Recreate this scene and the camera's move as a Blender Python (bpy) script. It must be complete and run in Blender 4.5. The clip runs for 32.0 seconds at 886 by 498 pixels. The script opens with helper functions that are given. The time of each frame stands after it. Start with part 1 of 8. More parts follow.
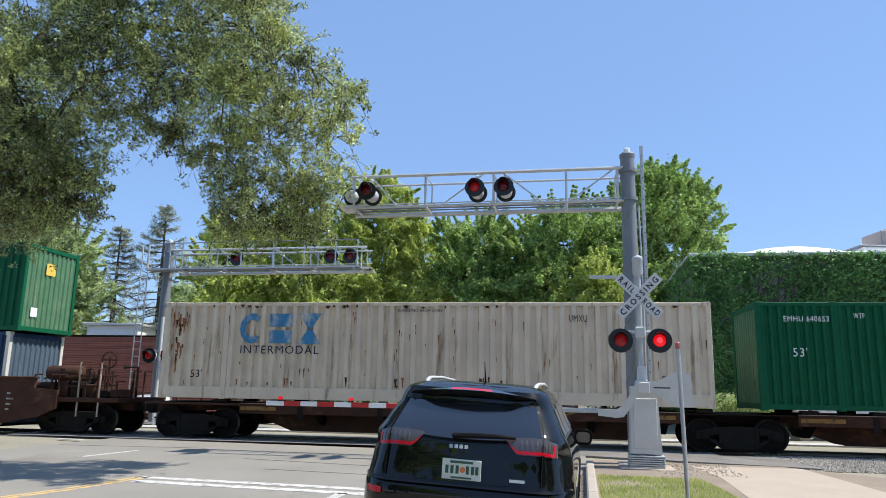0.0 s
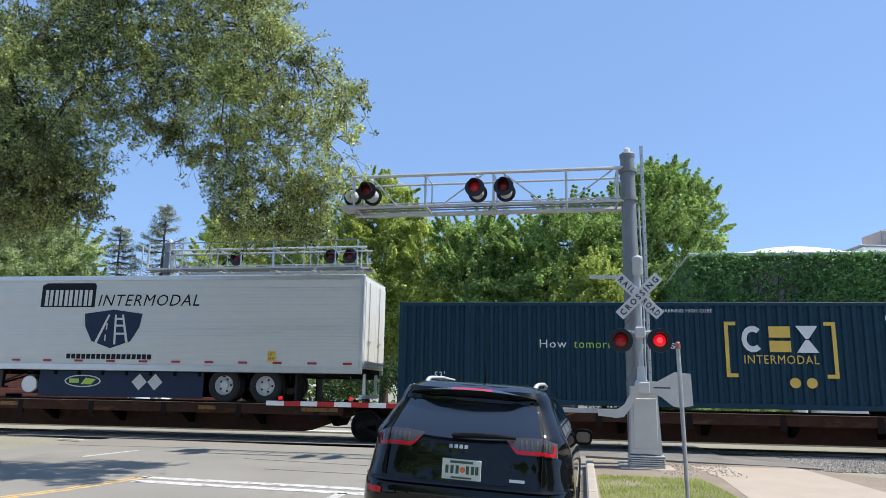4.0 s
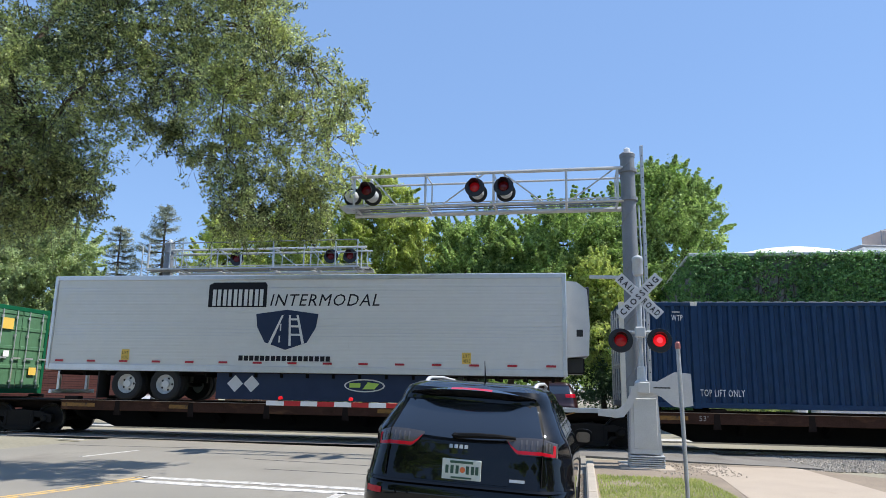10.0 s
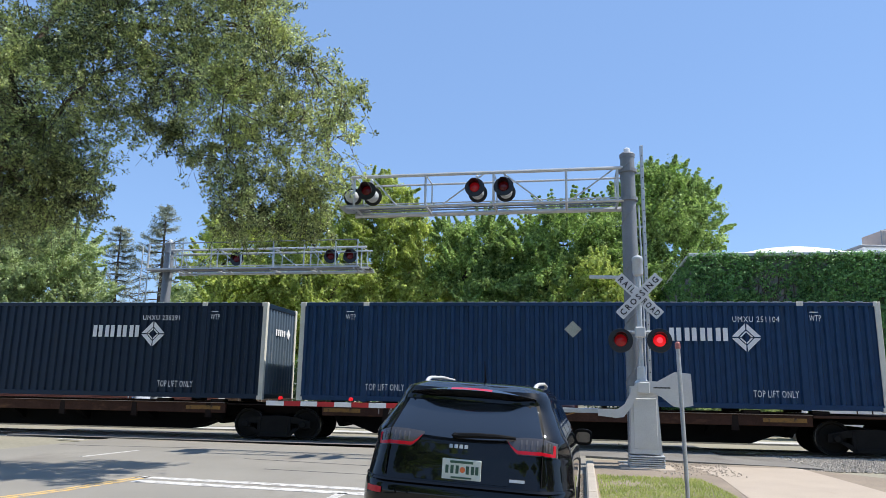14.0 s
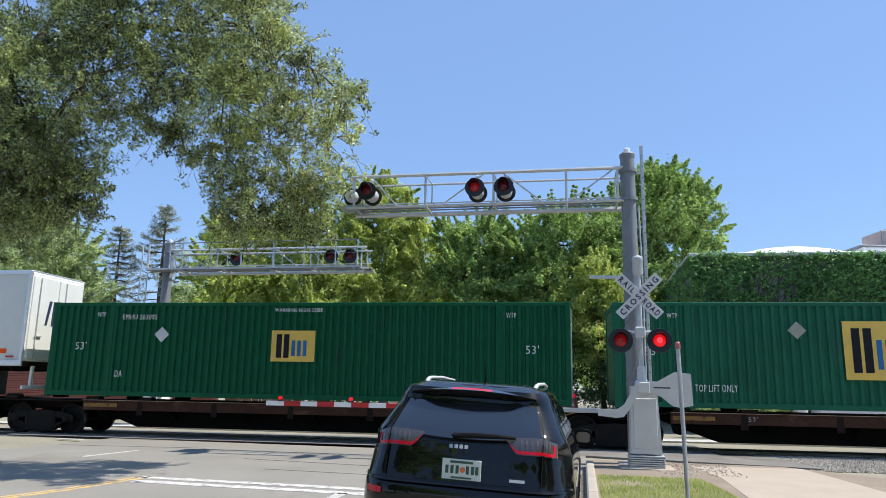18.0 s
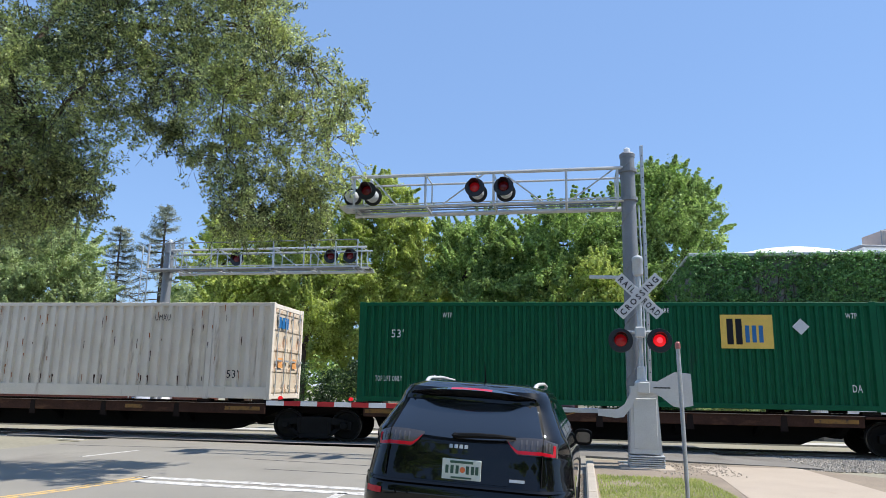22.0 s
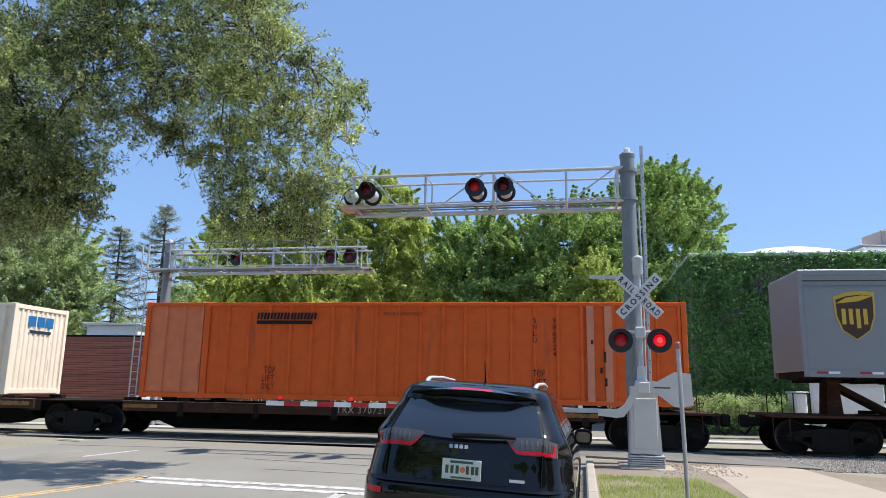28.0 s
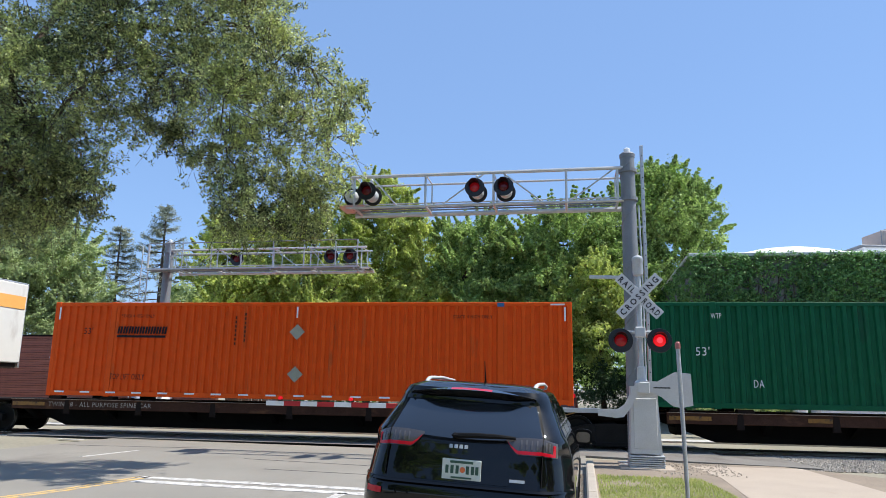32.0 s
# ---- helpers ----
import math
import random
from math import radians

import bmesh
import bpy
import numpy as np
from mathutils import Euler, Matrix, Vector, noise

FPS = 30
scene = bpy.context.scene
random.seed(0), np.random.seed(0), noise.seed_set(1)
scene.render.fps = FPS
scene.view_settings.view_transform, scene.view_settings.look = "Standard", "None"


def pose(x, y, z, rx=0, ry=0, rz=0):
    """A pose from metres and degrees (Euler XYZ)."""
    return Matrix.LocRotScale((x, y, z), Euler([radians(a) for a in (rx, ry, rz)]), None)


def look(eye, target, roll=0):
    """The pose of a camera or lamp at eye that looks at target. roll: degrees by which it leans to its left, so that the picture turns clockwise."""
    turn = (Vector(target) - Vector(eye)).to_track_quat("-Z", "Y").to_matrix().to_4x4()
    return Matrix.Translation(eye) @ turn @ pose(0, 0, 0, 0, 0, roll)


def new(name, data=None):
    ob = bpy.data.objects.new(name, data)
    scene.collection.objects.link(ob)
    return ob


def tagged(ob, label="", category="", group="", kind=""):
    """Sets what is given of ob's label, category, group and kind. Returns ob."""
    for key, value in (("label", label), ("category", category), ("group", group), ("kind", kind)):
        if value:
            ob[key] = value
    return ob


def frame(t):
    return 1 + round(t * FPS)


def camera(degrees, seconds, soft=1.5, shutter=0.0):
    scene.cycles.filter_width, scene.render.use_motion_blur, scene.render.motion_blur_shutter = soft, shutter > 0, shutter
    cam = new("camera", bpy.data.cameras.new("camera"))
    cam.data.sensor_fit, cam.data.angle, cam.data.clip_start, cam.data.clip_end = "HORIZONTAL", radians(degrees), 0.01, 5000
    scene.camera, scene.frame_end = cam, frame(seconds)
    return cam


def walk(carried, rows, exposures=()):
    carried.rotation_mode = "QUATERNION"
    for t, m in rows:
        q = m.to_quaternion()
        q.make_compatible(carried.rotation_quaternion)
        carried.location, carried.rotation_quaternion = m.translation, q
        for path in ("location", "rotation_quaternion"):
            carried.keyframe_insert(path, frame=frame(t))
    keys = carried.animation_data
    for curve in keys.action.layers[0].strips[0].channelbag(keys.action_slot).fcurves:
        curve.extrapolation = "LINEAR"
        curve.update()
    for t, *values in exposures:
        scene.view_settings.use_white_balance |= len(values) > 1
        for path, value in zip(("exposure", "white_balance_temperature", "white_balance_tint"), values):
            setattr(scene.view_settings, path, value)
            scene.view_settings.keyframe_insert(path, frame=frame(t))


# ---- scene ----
import functools

EYE = (0.0, 0.0, 1.585)
cam = camera(64.19, 32.0, soft=0.5, shutter=0.0)
AIM = (0.0, 10.0, 1.585 + 10.0 * math.tan(radians(11.158)))
walk(cam, [(0.0, look(EYE, AIM, 1.002)), (32.0, look(EYE, AIM, 1.002))], exposures=[(0.0, 0.35), (32.0, 0.35)])

# ---- light ----
SUN_AZ, SUN_EL = 93.0, 58.5          # degrees clockwise from +y, and above the horizon
sun_data = bpy.data.lights.new("sun", "SUN")
sun_data.energy, sun_data.angle, sun_data.color = 5.0, radians(0.55), (1.0, 0.955, 0.88)
sun = new("sun", sun_data)
a, e = radians(SUN_AZ), radians(SUN_EL)
TO_SUN = Vector((math.sin(a) * math.cos(e), math.cos(a) * math.cos(e), math.sin(e)))
sun.matrix_world = look(TO_SUN * 60, (0, 0, 0))
world = bpy.data.worlds.new("sky")
scene.world = world
world.use_nodes = True
wn = world.node_tree
sky = wn.nodes.new("ShaderNodeTexSky")
sky.sky_type, sky.sun_disc = "NISHITA", False
sky.sun_elevation, sky.sun_rotation = e, a
sky.air_density, sky.dust_density, sky.ozone_density = 1.0, 0.0, 4.5
bg = wn.nodes["Background"]
bg.inputs["Strength"].default_value = 0.155
haze = wn.nodes.new("ShaderNodeMix")        # thin even summer haze flattens the gradient
haze.data_type = "RGBA"
haze.inputs["Factor"].default_value = 0.62
haze.inputs["B"].default_value = (1.45, 2.46, 4.60, 1)
wn.links.new(sky.outputs["Color"], haze.inputs["A"])
wn.links.new(haze.outputs["Result"], bg.inputs["Color"])

# ---- materials ----
MATS = {}


def surf(name, col, rough=0.55, metal=0.0, var=0.18, scale=3.0, fine=40.0, bump=0.12, stain=None, spec=0.5, coat=0.0, rand=0.0, island=0.0):
    """Painted, stony or metal surface with two scales of mottling, optional streaks (colour, amount, stretch) and relief."""
    if name in MATS:
        return MATS[name]
    m = bpy.data.materials.new(name)
    m.use_nodes = True
    nt = m.node_tree
    L, N = nt.links.new, nt.nodes.new
    b = nt.nodes["Principled BSDF"]
    tc = N("ShaderNodeTexCoord")
    n1, n2 = N("ShaderNodeTexNoise"), N("ShaderNodeTexNoise")
    n1.inputs["Scale"].default_value, n2.inputs["Scale"].default_value = scale, fine
    n1.inputs["Detail"].default_value, n2.inputs["Detail"].default_value = 5, 4
    for n in (n1, n2):
        L(tc.outputs["Object"], n.inputs["Vector"])
    add = N("ShaderNodeMath")
    add.operation = "ADD"
    L(n1.outputs["Fac"], add.inputs[0])
    L(n2.outputs["Fac"], add.inputs[1])
    mr = N("ShaderNodeMapRange")
    mr.inputs["From Min"].default_value, mr.inputs["From Max"].default_value = 0.65, 1.35
    mr.inputs["To Min"].default_value, mr.inputs["To Max"].default_value = 1 - var, 1 + var
    L(add.outputs[0], mr.inputs["Value"])
    hsv = N("ShaderNodeHueSaturation")
    hsv.inputs["Color"].default_value = (*col, 1)
    val = mr.outputs["Result"]
    if rand or island:
        src = N("ShaderNodeObjectInfo") if rand else N("ShaderNodeNewGeometry")
        r2 = N("ShaderNodeMapRange")
        k = rand or island
        r2.inputs["To Min"].default_value, r2.inputs["To Max"].default_value = 1 - k, 1 + k
        L(src.outputs["Random" if rand else "Random Per Island"], r2.inputs["Value"])
        mul = N("ShaderNodeMath")
        mul.operation = "MULTIPLY"
        L(val, mul.inputs[0])
        L(r2.outputs["Result"], mul.inputs[1])
        val = mul.outputs[0]
    L(val, hsv.inputs["Value"])
    out = hsv.outputs["Color"]
    if stain:
        scol, amount, stretch = stain
        mp, ns, cr, mix = N("ShaderNodeMapping"), N("ShaderNodeTexNoise"), N("ShaderNodeValToRGB"), N("ShaderNodeMix")
        mp.inputs["Scale"].default_value = stretch
        L(tc.outputs["Object"], mp.inputs["Vector"])
        L(mp.outputs["Vector"], ns.inputs["Vector"])
        ns.inputs["Scale"].default_value, ns.inputs["Detail"].default_value, ns.inputs["Roughness"].default_value = 1.0, 6, 0.65
        cr.color_ramp.elements[0].position, cr.color_ramp.elements[1].position = 0.72 - amount * 0.35, 0.80 - amount * 0.2
        L(ns.outputs["Fac"], cr.inputs["Fac"])
        mix.data_type = "RGBA"
        L(cr.outputs["Color"], mix.inputs["Factor"])
        L(out, mix.inputs["A"])
        mix.inputs["B"].default_value = (*scol, 1)
        out = mix.outputs["Result"]
    L(out, b.inputs["Base Color"])
    rr = N("ShaderNodeMapRange")
    rr.inputs["To Min"].default_value, rr.inputs["To Max"].default_value = max(0.02, rough - 0.1), min(1, rough + 0.12)
    L(n1.outputs["Fac"], rr.inputs["Value"])
    L(rr.outputs["Result"], b.inputs["Roughness"])
    b.inputs["Metallic"].default_value = metal
    b.inputs["Specular IOR Level"].default_value = spec
    b.inputs["Coat Weight"].default_value = coat
    b.inputs["Coat Roughness"].default_value = 0.03
    if bump:
        bp = N("ShaderNodeBump")
        bp.inputs["Strength"].default_value, bp.inputs["Distance"].default_value = bump, 0.01
        L(n2.outputs["Fac"], bp.inputs["Height"])
        L(bp.outputs["Normal"], b.inputs["Normal"])
    MATS[name] = m
    return m


def glow(name, col, strength, base=(0.2, 0.01, 0.01)):
    if name in MATS:
        return MATS[name]
    m = bpy.data.materials.new(name)
    m.use_nodes = True
    b = m.node_tree.nodes["Principled BSDF"]
    b.inputs["Base Color"].default_value = (*base, 1)
    b.inputs["Emission Color"].default_value = (*col, 1)
    b.inputs["Emission Strength"].default_value = strength
    b.inputs["Roughness"].default_value = 0.25
    MATS[name] = m
    return m


def leafy(name, col, col2, through_light=0.35, rough=0.45, sheen=0.2, skew=1.0):
    """Leaf surface: colour differs leaf by leaf, and part of the light goes through."""
    m = bpy.data.materials.new(name)
    m.use_nodes = True
    nt = m.node_tree
    L, N = nt.links.new, nt.nodes.new
    b = nt.nodes["Principled BSDF"]
    geo, ramp = N("ShaderNodeNewGeometry"), N("ShaderNodeMix")
    ramp.data_type = "RGBA"
    ramp.inputs["A"].default_value, ramp.inputs["B"].default_value = (*col, 1), (*col2, 1)
    tc, nz, ad = N("ShaderNodeTexCoord"), N("ShaderNodeTexNoise"), N("ShaderNodeMath")
    nz.inputs["Scale"].default_value = 0.8
    L(tc.outputs["Object"], nz.inputs["Vector"])
    ad.operation = "MULTIPLY_ADD"
    ad.inputs[1].default_value = 0.70
    L(geo.outputs["Random Per Island"], ad.inputs[0])
    sc = N("ShaderNodeMapRange")
    sc.inputs["From Min"].default_value, sc.inputs["From Max"].default_value = 0.3, 0.7
    sc.inputs["To Min"].default_value, sc.inputs["To Max"].default_value = -0.1, 0.40
    L(nz.outputs["Fac"], sc.inputs["Value"])
    L(sc.outputs["Result"], ad.inputs[2])
    ad.use_clamp = True
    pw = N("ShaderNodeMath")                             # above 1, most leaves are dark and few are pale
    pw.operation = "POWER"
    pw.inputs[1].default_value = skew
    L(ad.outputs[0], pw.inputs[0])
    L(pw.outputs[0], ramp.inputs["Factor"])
    L(ramp.outputs["Result"], b.inputs["Base Color"])
    b.inputs["Roughness"].default_value = rough
    b.inputs["Specular IOR Level"].default_value = sheen
    tr, mx = N("ShaderNodeBsdfTranslucent"), N("ShaderNodeMixShader")
    bright = N("ShaderNodeHueSaturation")
    bright.inputs["Value"].default_value, bright.inputs["Saturation"].default_value = 1.5, 1.1
    L(ramp.outputs["Result"], bright.inputs["Color"])
    L(bright.outputs["Color"], tr.inputs["Color"])
    mx.inputs["Fac"].default_value = through_light
    L(b.outputs["BSDF"], mx.inputs[1])
    L(tr.outputs["BSDF"], mx.inputs[2])
    L(mx.outputs[0], nt.nodes["Material Output"].inputs["Surface"])
    return m


def glass(name, tint, rough=0.02, alpha=0.25):
    """Tinted pane: a dark see-through sheet with a clear reflection."""
    m = bpy.data.materials.new(name)
    m.use_nodes = True
    b = m.node_tree.nodes["Principled BSDF"]
    b.inputs["Base Color"].default_value = (*tint, 1)
    b.inputs["Roughness"].default_value = rough
    b.inputs["Transmission Weight"].default_value = alpha
    b.inputs["IOR"].default_value = 1.45
    return m


RUST = (0.16, 0.055, 0.022)
M_GREEN = surf("green_paint", (0.007, 0.098, 0.045), 0.5, var=0.16, stain=((0.02, 0.06, 0.04), 0.25, (1.2, 1.2, 0.25)), spec=0.12)
M_NAVY = surf("navy_paint", (0.012, 0.042, 0.104), 0.45, var=0.2, stain=((0.03, 0.05, 0.08), 0.28, (1.5, 1.5, 0.2)), spec=0.25)
M_DARKNAVY = surf("dark_navy_paint", (0.0085, 0.021, 0.043), 0.45, var=0.18, stain=((0.015, 0.02, 0.03), 0.25, (1.5, 1.5, 0.2)), spec=0.25)
M_BLUEGREY = surf("grey_blue_paint", (0.012, 0.047, 0.077), 0.5, var=0.15, stain=((0.03, 0.065, 0.09), 0.2, (1.5, 1.5, 0.2)), spec=0.22)
M_TEALNAVY = surf("teal_navy_paint", (0.008, 0.038, 0.062), 0.5, var=0.15, spec=0.12)
M_CREAM = surf("weathered_cream_paint", (0.68, 0.58, 0.46), 0.6, var=0.18, scale=1.2, stain=((0.26, 0.17, 0.10), 0.42, (3.4, 3.4, 0.45)), spec=0.12)
M_BEIGE = surf("beige_paint", (0.78, 0.68, 0.56), 0.6, var=0.10, scale=1.2, stain=((0.34, 0.24, 0.16), 0.22, (3.0, 3.0, 0.35)), spec=0.12)
M_RUSTWHITE = surf("rust_streaked_white_paint", (0.71, 0.64, 0.55), 0.6, var=0.12, scale=1.2, stain=((0.36, 0.28, 0.21), 0.34, (3.4, 3.4, 0.5)), spec=0.12)
M_ORANGE = surf("orange_paint", (0.80, 0.100, 0.012), 0.5, var=0.10, stain=((0.45, 0.10, 0.03), 0.3, (1.6, 1.6, 0.3)), spec=0.12)
M_FADEDORANGE = surf("faded_orange_paint", (0.74, 0.13, 0.030), 0.6, var=0.12, stain=((0.40, 0.10, 0.05), 0.32, (2, 2, 0.3)), spec=0.12)
# paler than the sides: fading, and sunlight on the ends, both in the colour
M_FADELITBLUE = surf("faded_sunlit_blue_paint", (0.085, 0.12, 0.16), 0.6, var=0.14, stain=((0.30, 0.30, 0.30), 0.25, (4, 4, 0.5)), spec=0.2)
M_FADELITGREEN = surf("faded_sunlit_green_paint", (0.085, 0.190, 0.105), 0.6, var=0.22, stain=((0.22, 0.24, 0.17), 0.4, (4, 4, 0.6)), spec=0.2)
M_POST = surf("cream_post_paint", (0.62, 0.60, 0.52), 0.5, var=0.12, stain=((0.45, 0.30, 0.06), 0.3, (4, 4, 0.6)))
M_TRAILER = surf("white_trailer_skin", (0.67, 0.67, 0.635), 0.4, var=0.04, stain=((0.50, 0.48, 0.45), 0.22, (0.8, 0.8, 0.25)))
M_TRAILERGREY = surf("grey_trailer_skin", (0.24, 0.255, 0.275), 0.4, var=0.06)
M_ALU = surf("aluminium", (0.62, 0.63, 0.64), 0.38, 0.85, var=0.1)
M_GALV = surf("galvanised_steel", (0.50, 0.52, 0.54), 0.45, 0.55, var=0.14, scale=5)
M_POLE = surf("grey_pole_paint", (0.20, 0.215, 0.235), 0.5, 0.15, var=0.12, stain=((0.22, 0.22, 0.22), 0.2, (3, 3, 0.4)))
M_SILVER = surf("silver_paint", (0.58, 0.585, 0.58), 0.45, 0.3, var=0.08, stain=((0.42, 0.40, 0.36), 0.22, (3, 3, 0.8)))
M_BLACK = surf("black_paint", (0.012, 0.012, 0.013), 0.4, var=0.2)
M_RUBBER = surf("tyre_rubber", (0.016, 0.016, 0.017), 0.8, var=0.25, bump=0.3)
M_CAR_BROWN = surf("brown_rail_car_paint", (0.060, 0.030, 0.021), 0.8, var=0.35, stain=((0.14, 0.070, 0.038), 0.45, (1.1, 1.1, 2.5)), spec=0.12)
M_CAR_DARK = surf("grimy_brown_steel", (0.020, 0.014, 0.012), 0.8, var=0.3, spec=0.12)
# near-black: the shade under cars and trailers is put into this colour
M_UNDERSHADE = surf("shade_black_steel", (0.008, 0.0075, 0.007), 0.85, var=0.3, spec=0.08)
M_STENCIL = surf("grimy_stencil_paint", (0.42, 0.39, 0.36), 0.7, var=0.2, stain=((0.08, 0.06, 0.05), 0.6, (9, 9, 9)), bump=0, spec=0.1)
M_BLEACH = surf("bleached_pink_paint", (0.66, 0.27, 0.17), 0.65, var=0.14, stain=((0.45, 0.17, 0.10), 0.35, (2, 2, 0.4)), spec=0.12)
M_DULLRIM = surf("dull_wheel_rim", (0.10, 0.10, 0.10), 0.6, 0.2, var=0.3)
M_RUSTDOOR = surf("rusty_cream_door_paint", (0.62, 0.52, 0.40), 0.7, var=0.15, stain=((0.42, 0.15, 0.05), 0.55, (2.6, 2.6, 1.6)), spec=0.12)
M_FADELOGO = surf("flaking_blue_logo_paint", (0.035, 0.20, 0.40), 0.6, var=0.2, stain=((0.55, 0.55, 0.50), 0.75, (2.5, 2.5, 1.2)), bump=0)
M_RUSTMARK = surf("orange_rust", (0.30, 0.11, 0.04), 0.9, var=0.3, spec=0.05)
M_BLEACHORANGE = surf("bleached_orange_paint", (0.70, 0.22, 0.11), 0.65, var=0.14, stain=((0.50, 0.16, 0.09), 0.35, (2, 2, 0.4)), spec=0.12)
M_WEATHERDOOR = surf("weathered_grey_door_paint", (0.36, 0.33, 0.28), 0.7, var=0.2, stain=((0.08, 0.05, 0.035), 0.6, (3, 3, 0.8)), spec=0.1)
M_PALEGREEN = surf("chalky_green_paint", (0.018, 0.125, 0.070), 0.6, var=0.2, scale=1.0, stain=((0.04, 0.13, 0.09), 0.35, (1.2, 1.2, 0.4)), spec=0.12)
M_PLACARD = surf("dull_placard", (0.36, 0.37, 0.31), 0.6, var=0.2, bump=0, spec=0.12)
# white greyed down: the shade on the crossbuck is put into the colour
M_BLADE = surf("greyed_white_sign_sheet", (0.62, 0.63, 0.64), 0.5, var=0.08, bump=0, spec=0.3)
M_JOINT = surf("grey_riveted_joint", (0.40, 0.41, 0.42), 0.5, 0.3, var=0.3, fine=60)
M_WORN = surf("worn_pale_steel_edge", (0.40, 0.31, 0.24), 0.7, var=0.3, scale=2.0, stain=((0.10, 0.05, 0.03), 0.5, (1.5, 1.5, 1.5)), spec=0.15)
M_TRUCK = surf("grimy_cast_steel", (0.016, 0.015, 0.014), 0.7, 0.2, var=0.35, spec=0.12)
M_TREAD = surf("worn_wheel_steel", (0.16, 0.155, 0.15), 0.35, 0.8, var=0.1, spec=0.12)
M_YELLOWREF = surf("yellow_reflector", (0.26, 0.125, 0.02), 0.6, var=0.35, stain=((0.05, 0.03, 0.02), 0.6, (6, 6, 6)))
M_WHITE = surf("white_lettering", (0.80, 0.80, 0.80), 0.5, var=0.1, bump=0, spec=0.1)
M_INK = surf("black_lettering", (0.02, 0.02, 0.025), 0.5, var=0.1, bump=0, spec=0.1)
M_LOGOBLUE = surf("blue_logo_paint", (0.015, 0.14, 0.36), 0.5, var=0.12)
M_LOGONAVY = surf("navy_logo_paint", (0.03, 0.045, 0.085), 0.5, var=0.1, spec=0.1)
M_LOGORED = surf("crimson_logo_paint", (0.42, 0.012, 0.055), 0.5, var=0.08)
M_LOGOYEL = surf("yellow_logo_paint", (0.78, 0.52, 0.10), 0.5, var=0.10)
M_GOLD = surf("gold_logo_paint", (0.62, 0.40, 0.05), 0.45, var=0.08)
M_BROWNLOGO = surf("brown_logo_paint", (0.055, 0.026, 0.014), 0.5, var=0.1)
M_BANDORANGE = surf("faded_orange_band", (0.80, 0.40, 0.11), 0.5, var=0.08)
M_LIME = surf("lime_lettering", (0.42, 0.62, 0.10), 0.5, var=0.05, bump=0)
M_REDREF = surf("red_reflector", (0.40, 0.015, 0.03), 0.35, var=0.1, bump=0)
M_APRON = surf("dark_patched_asphalt", (0.185, 0.172, 0.155), 0.9, var=0.2, scale=0.7, fine=60, bump=0.5, stain=((0.12, 0.105, 0.09), 0.5, (0.6, 0.3, 0.4)))
M_ASPHALT = surf("asphalt", (0.242, 0.225, 0.193), 0.9, var=0.16, scale=0.5, fine=60, bump=0.5, stain=((0.185, 0.165, 0.14), 0.45, (0.5, 0.22, 0.4)))
M_CONC = surf("concrete", (0.40, 0.33, 0.26), 0.85, var=0.10, scale=1.5, fine=70, bump=0.25, stain=((0.34, 0.27, 0.20), 0.3, (0.8, 0.8, 0.8)))
M_PALECONC = surf("pale_concrete", (0.47, 0.455, 0.425), 0.85, var=0.14, fine=60)
M_TAR = surf("tar_seam", (0.10, 0.095, 0.09), 0.8, var=0.2)
M_KERB = surf("kerb_concrete", (0.38, 0.33, 0.27), 0.85, var=0.16, scale=3, fine=60, bump=0.3)
M_PANEL = surf("crossing_panel", (0.17, 0.165, 0.155), 0.85, var=0.12, scale=2, fine=60, bump=0.3)
M_DIRT = surf("bare_earth", (0.25, 0.20, 0.15), 0.95, var=0.2, scale=1.0, fine=30, bump=0.4)
M_GROUND = surf("dry_ground", (0.26, 0.24, 0.18), 0.95, var=0.25, scale=0.3, fine=12, bump=0.3)
M_STONE = surf("ballast_stone", (0.35, 0.315, 0.27), 0.9, var=0.15, island=0.4, bump=0.1)
M_RAIL = surf("rail_steel", (0.10, 0.075, 0.06), 0.5, 0.6, var=0.2)
M_RAILTOP = surf("polished_rail_head", (0.50, 0.49, 0.48), 0.25, 0.95, var=0.1)
M_PAINTWHITE = surf("worn_white_road_paint", (0.62, 0.60, 0.57), 0.8, var=0.08, fine=60, stain=((0.29, 0.27, 0.245), 0.84, (6, 6, 6)))
M_PAINTYEL = surf("worn_yellow_road_paint", (0.62, 0.40, 0.13), 0.8, var=0.15, fine=60, stain=((0.29, 0.26, 0.22), 0.85, (6, 6, 6)))
M_REDPAINT = surf("red_gate_paint", (0.50, 0.018, 0.022), 0.45, var=0.08)
M_GATEWHITE = surf("white_gate_paint", (0.86, 0.86, 0.86), 0.45, var=0.06)
M_BARK = surf("bark", (0.085, 0.062, 0.045), 0.95, var=0.35, scale=4, fine=25, bump=0.8, stain=((0.04, 0.03, 0.024), 0.4, (6, 6, 0.8)))
M_BRICK = surf("red_brown_wall", (0.33, 0.120, 0.085), 0.85, var=0.15, rand=0.12)
M_WALLBACK = surf("dark_joint", (0.10, 0.05, 0.04), 0.95, var=0.2)
M_STUCCO = surf("grey_stucco", (0.20, 0.195, 0.175), 0.9, var=0.12, bump=0.3)
M_ROOFWHITE = surf("white_roof_membrane", (0.80, 0.80, 0.79), 0.7, var=0.05)
M_TANBOX = surf("tan_metal", (0.42, 0.34, 0.30), 0.6, var=0.08)
M_FENCE = surf("weathered_fence_board", (0.20, 0.115, 0.07), 0.9, var=0.25, rand=0.2, stain=((0.10, 0.06, 0.04), 0.4, (5, 5, 0.6)))
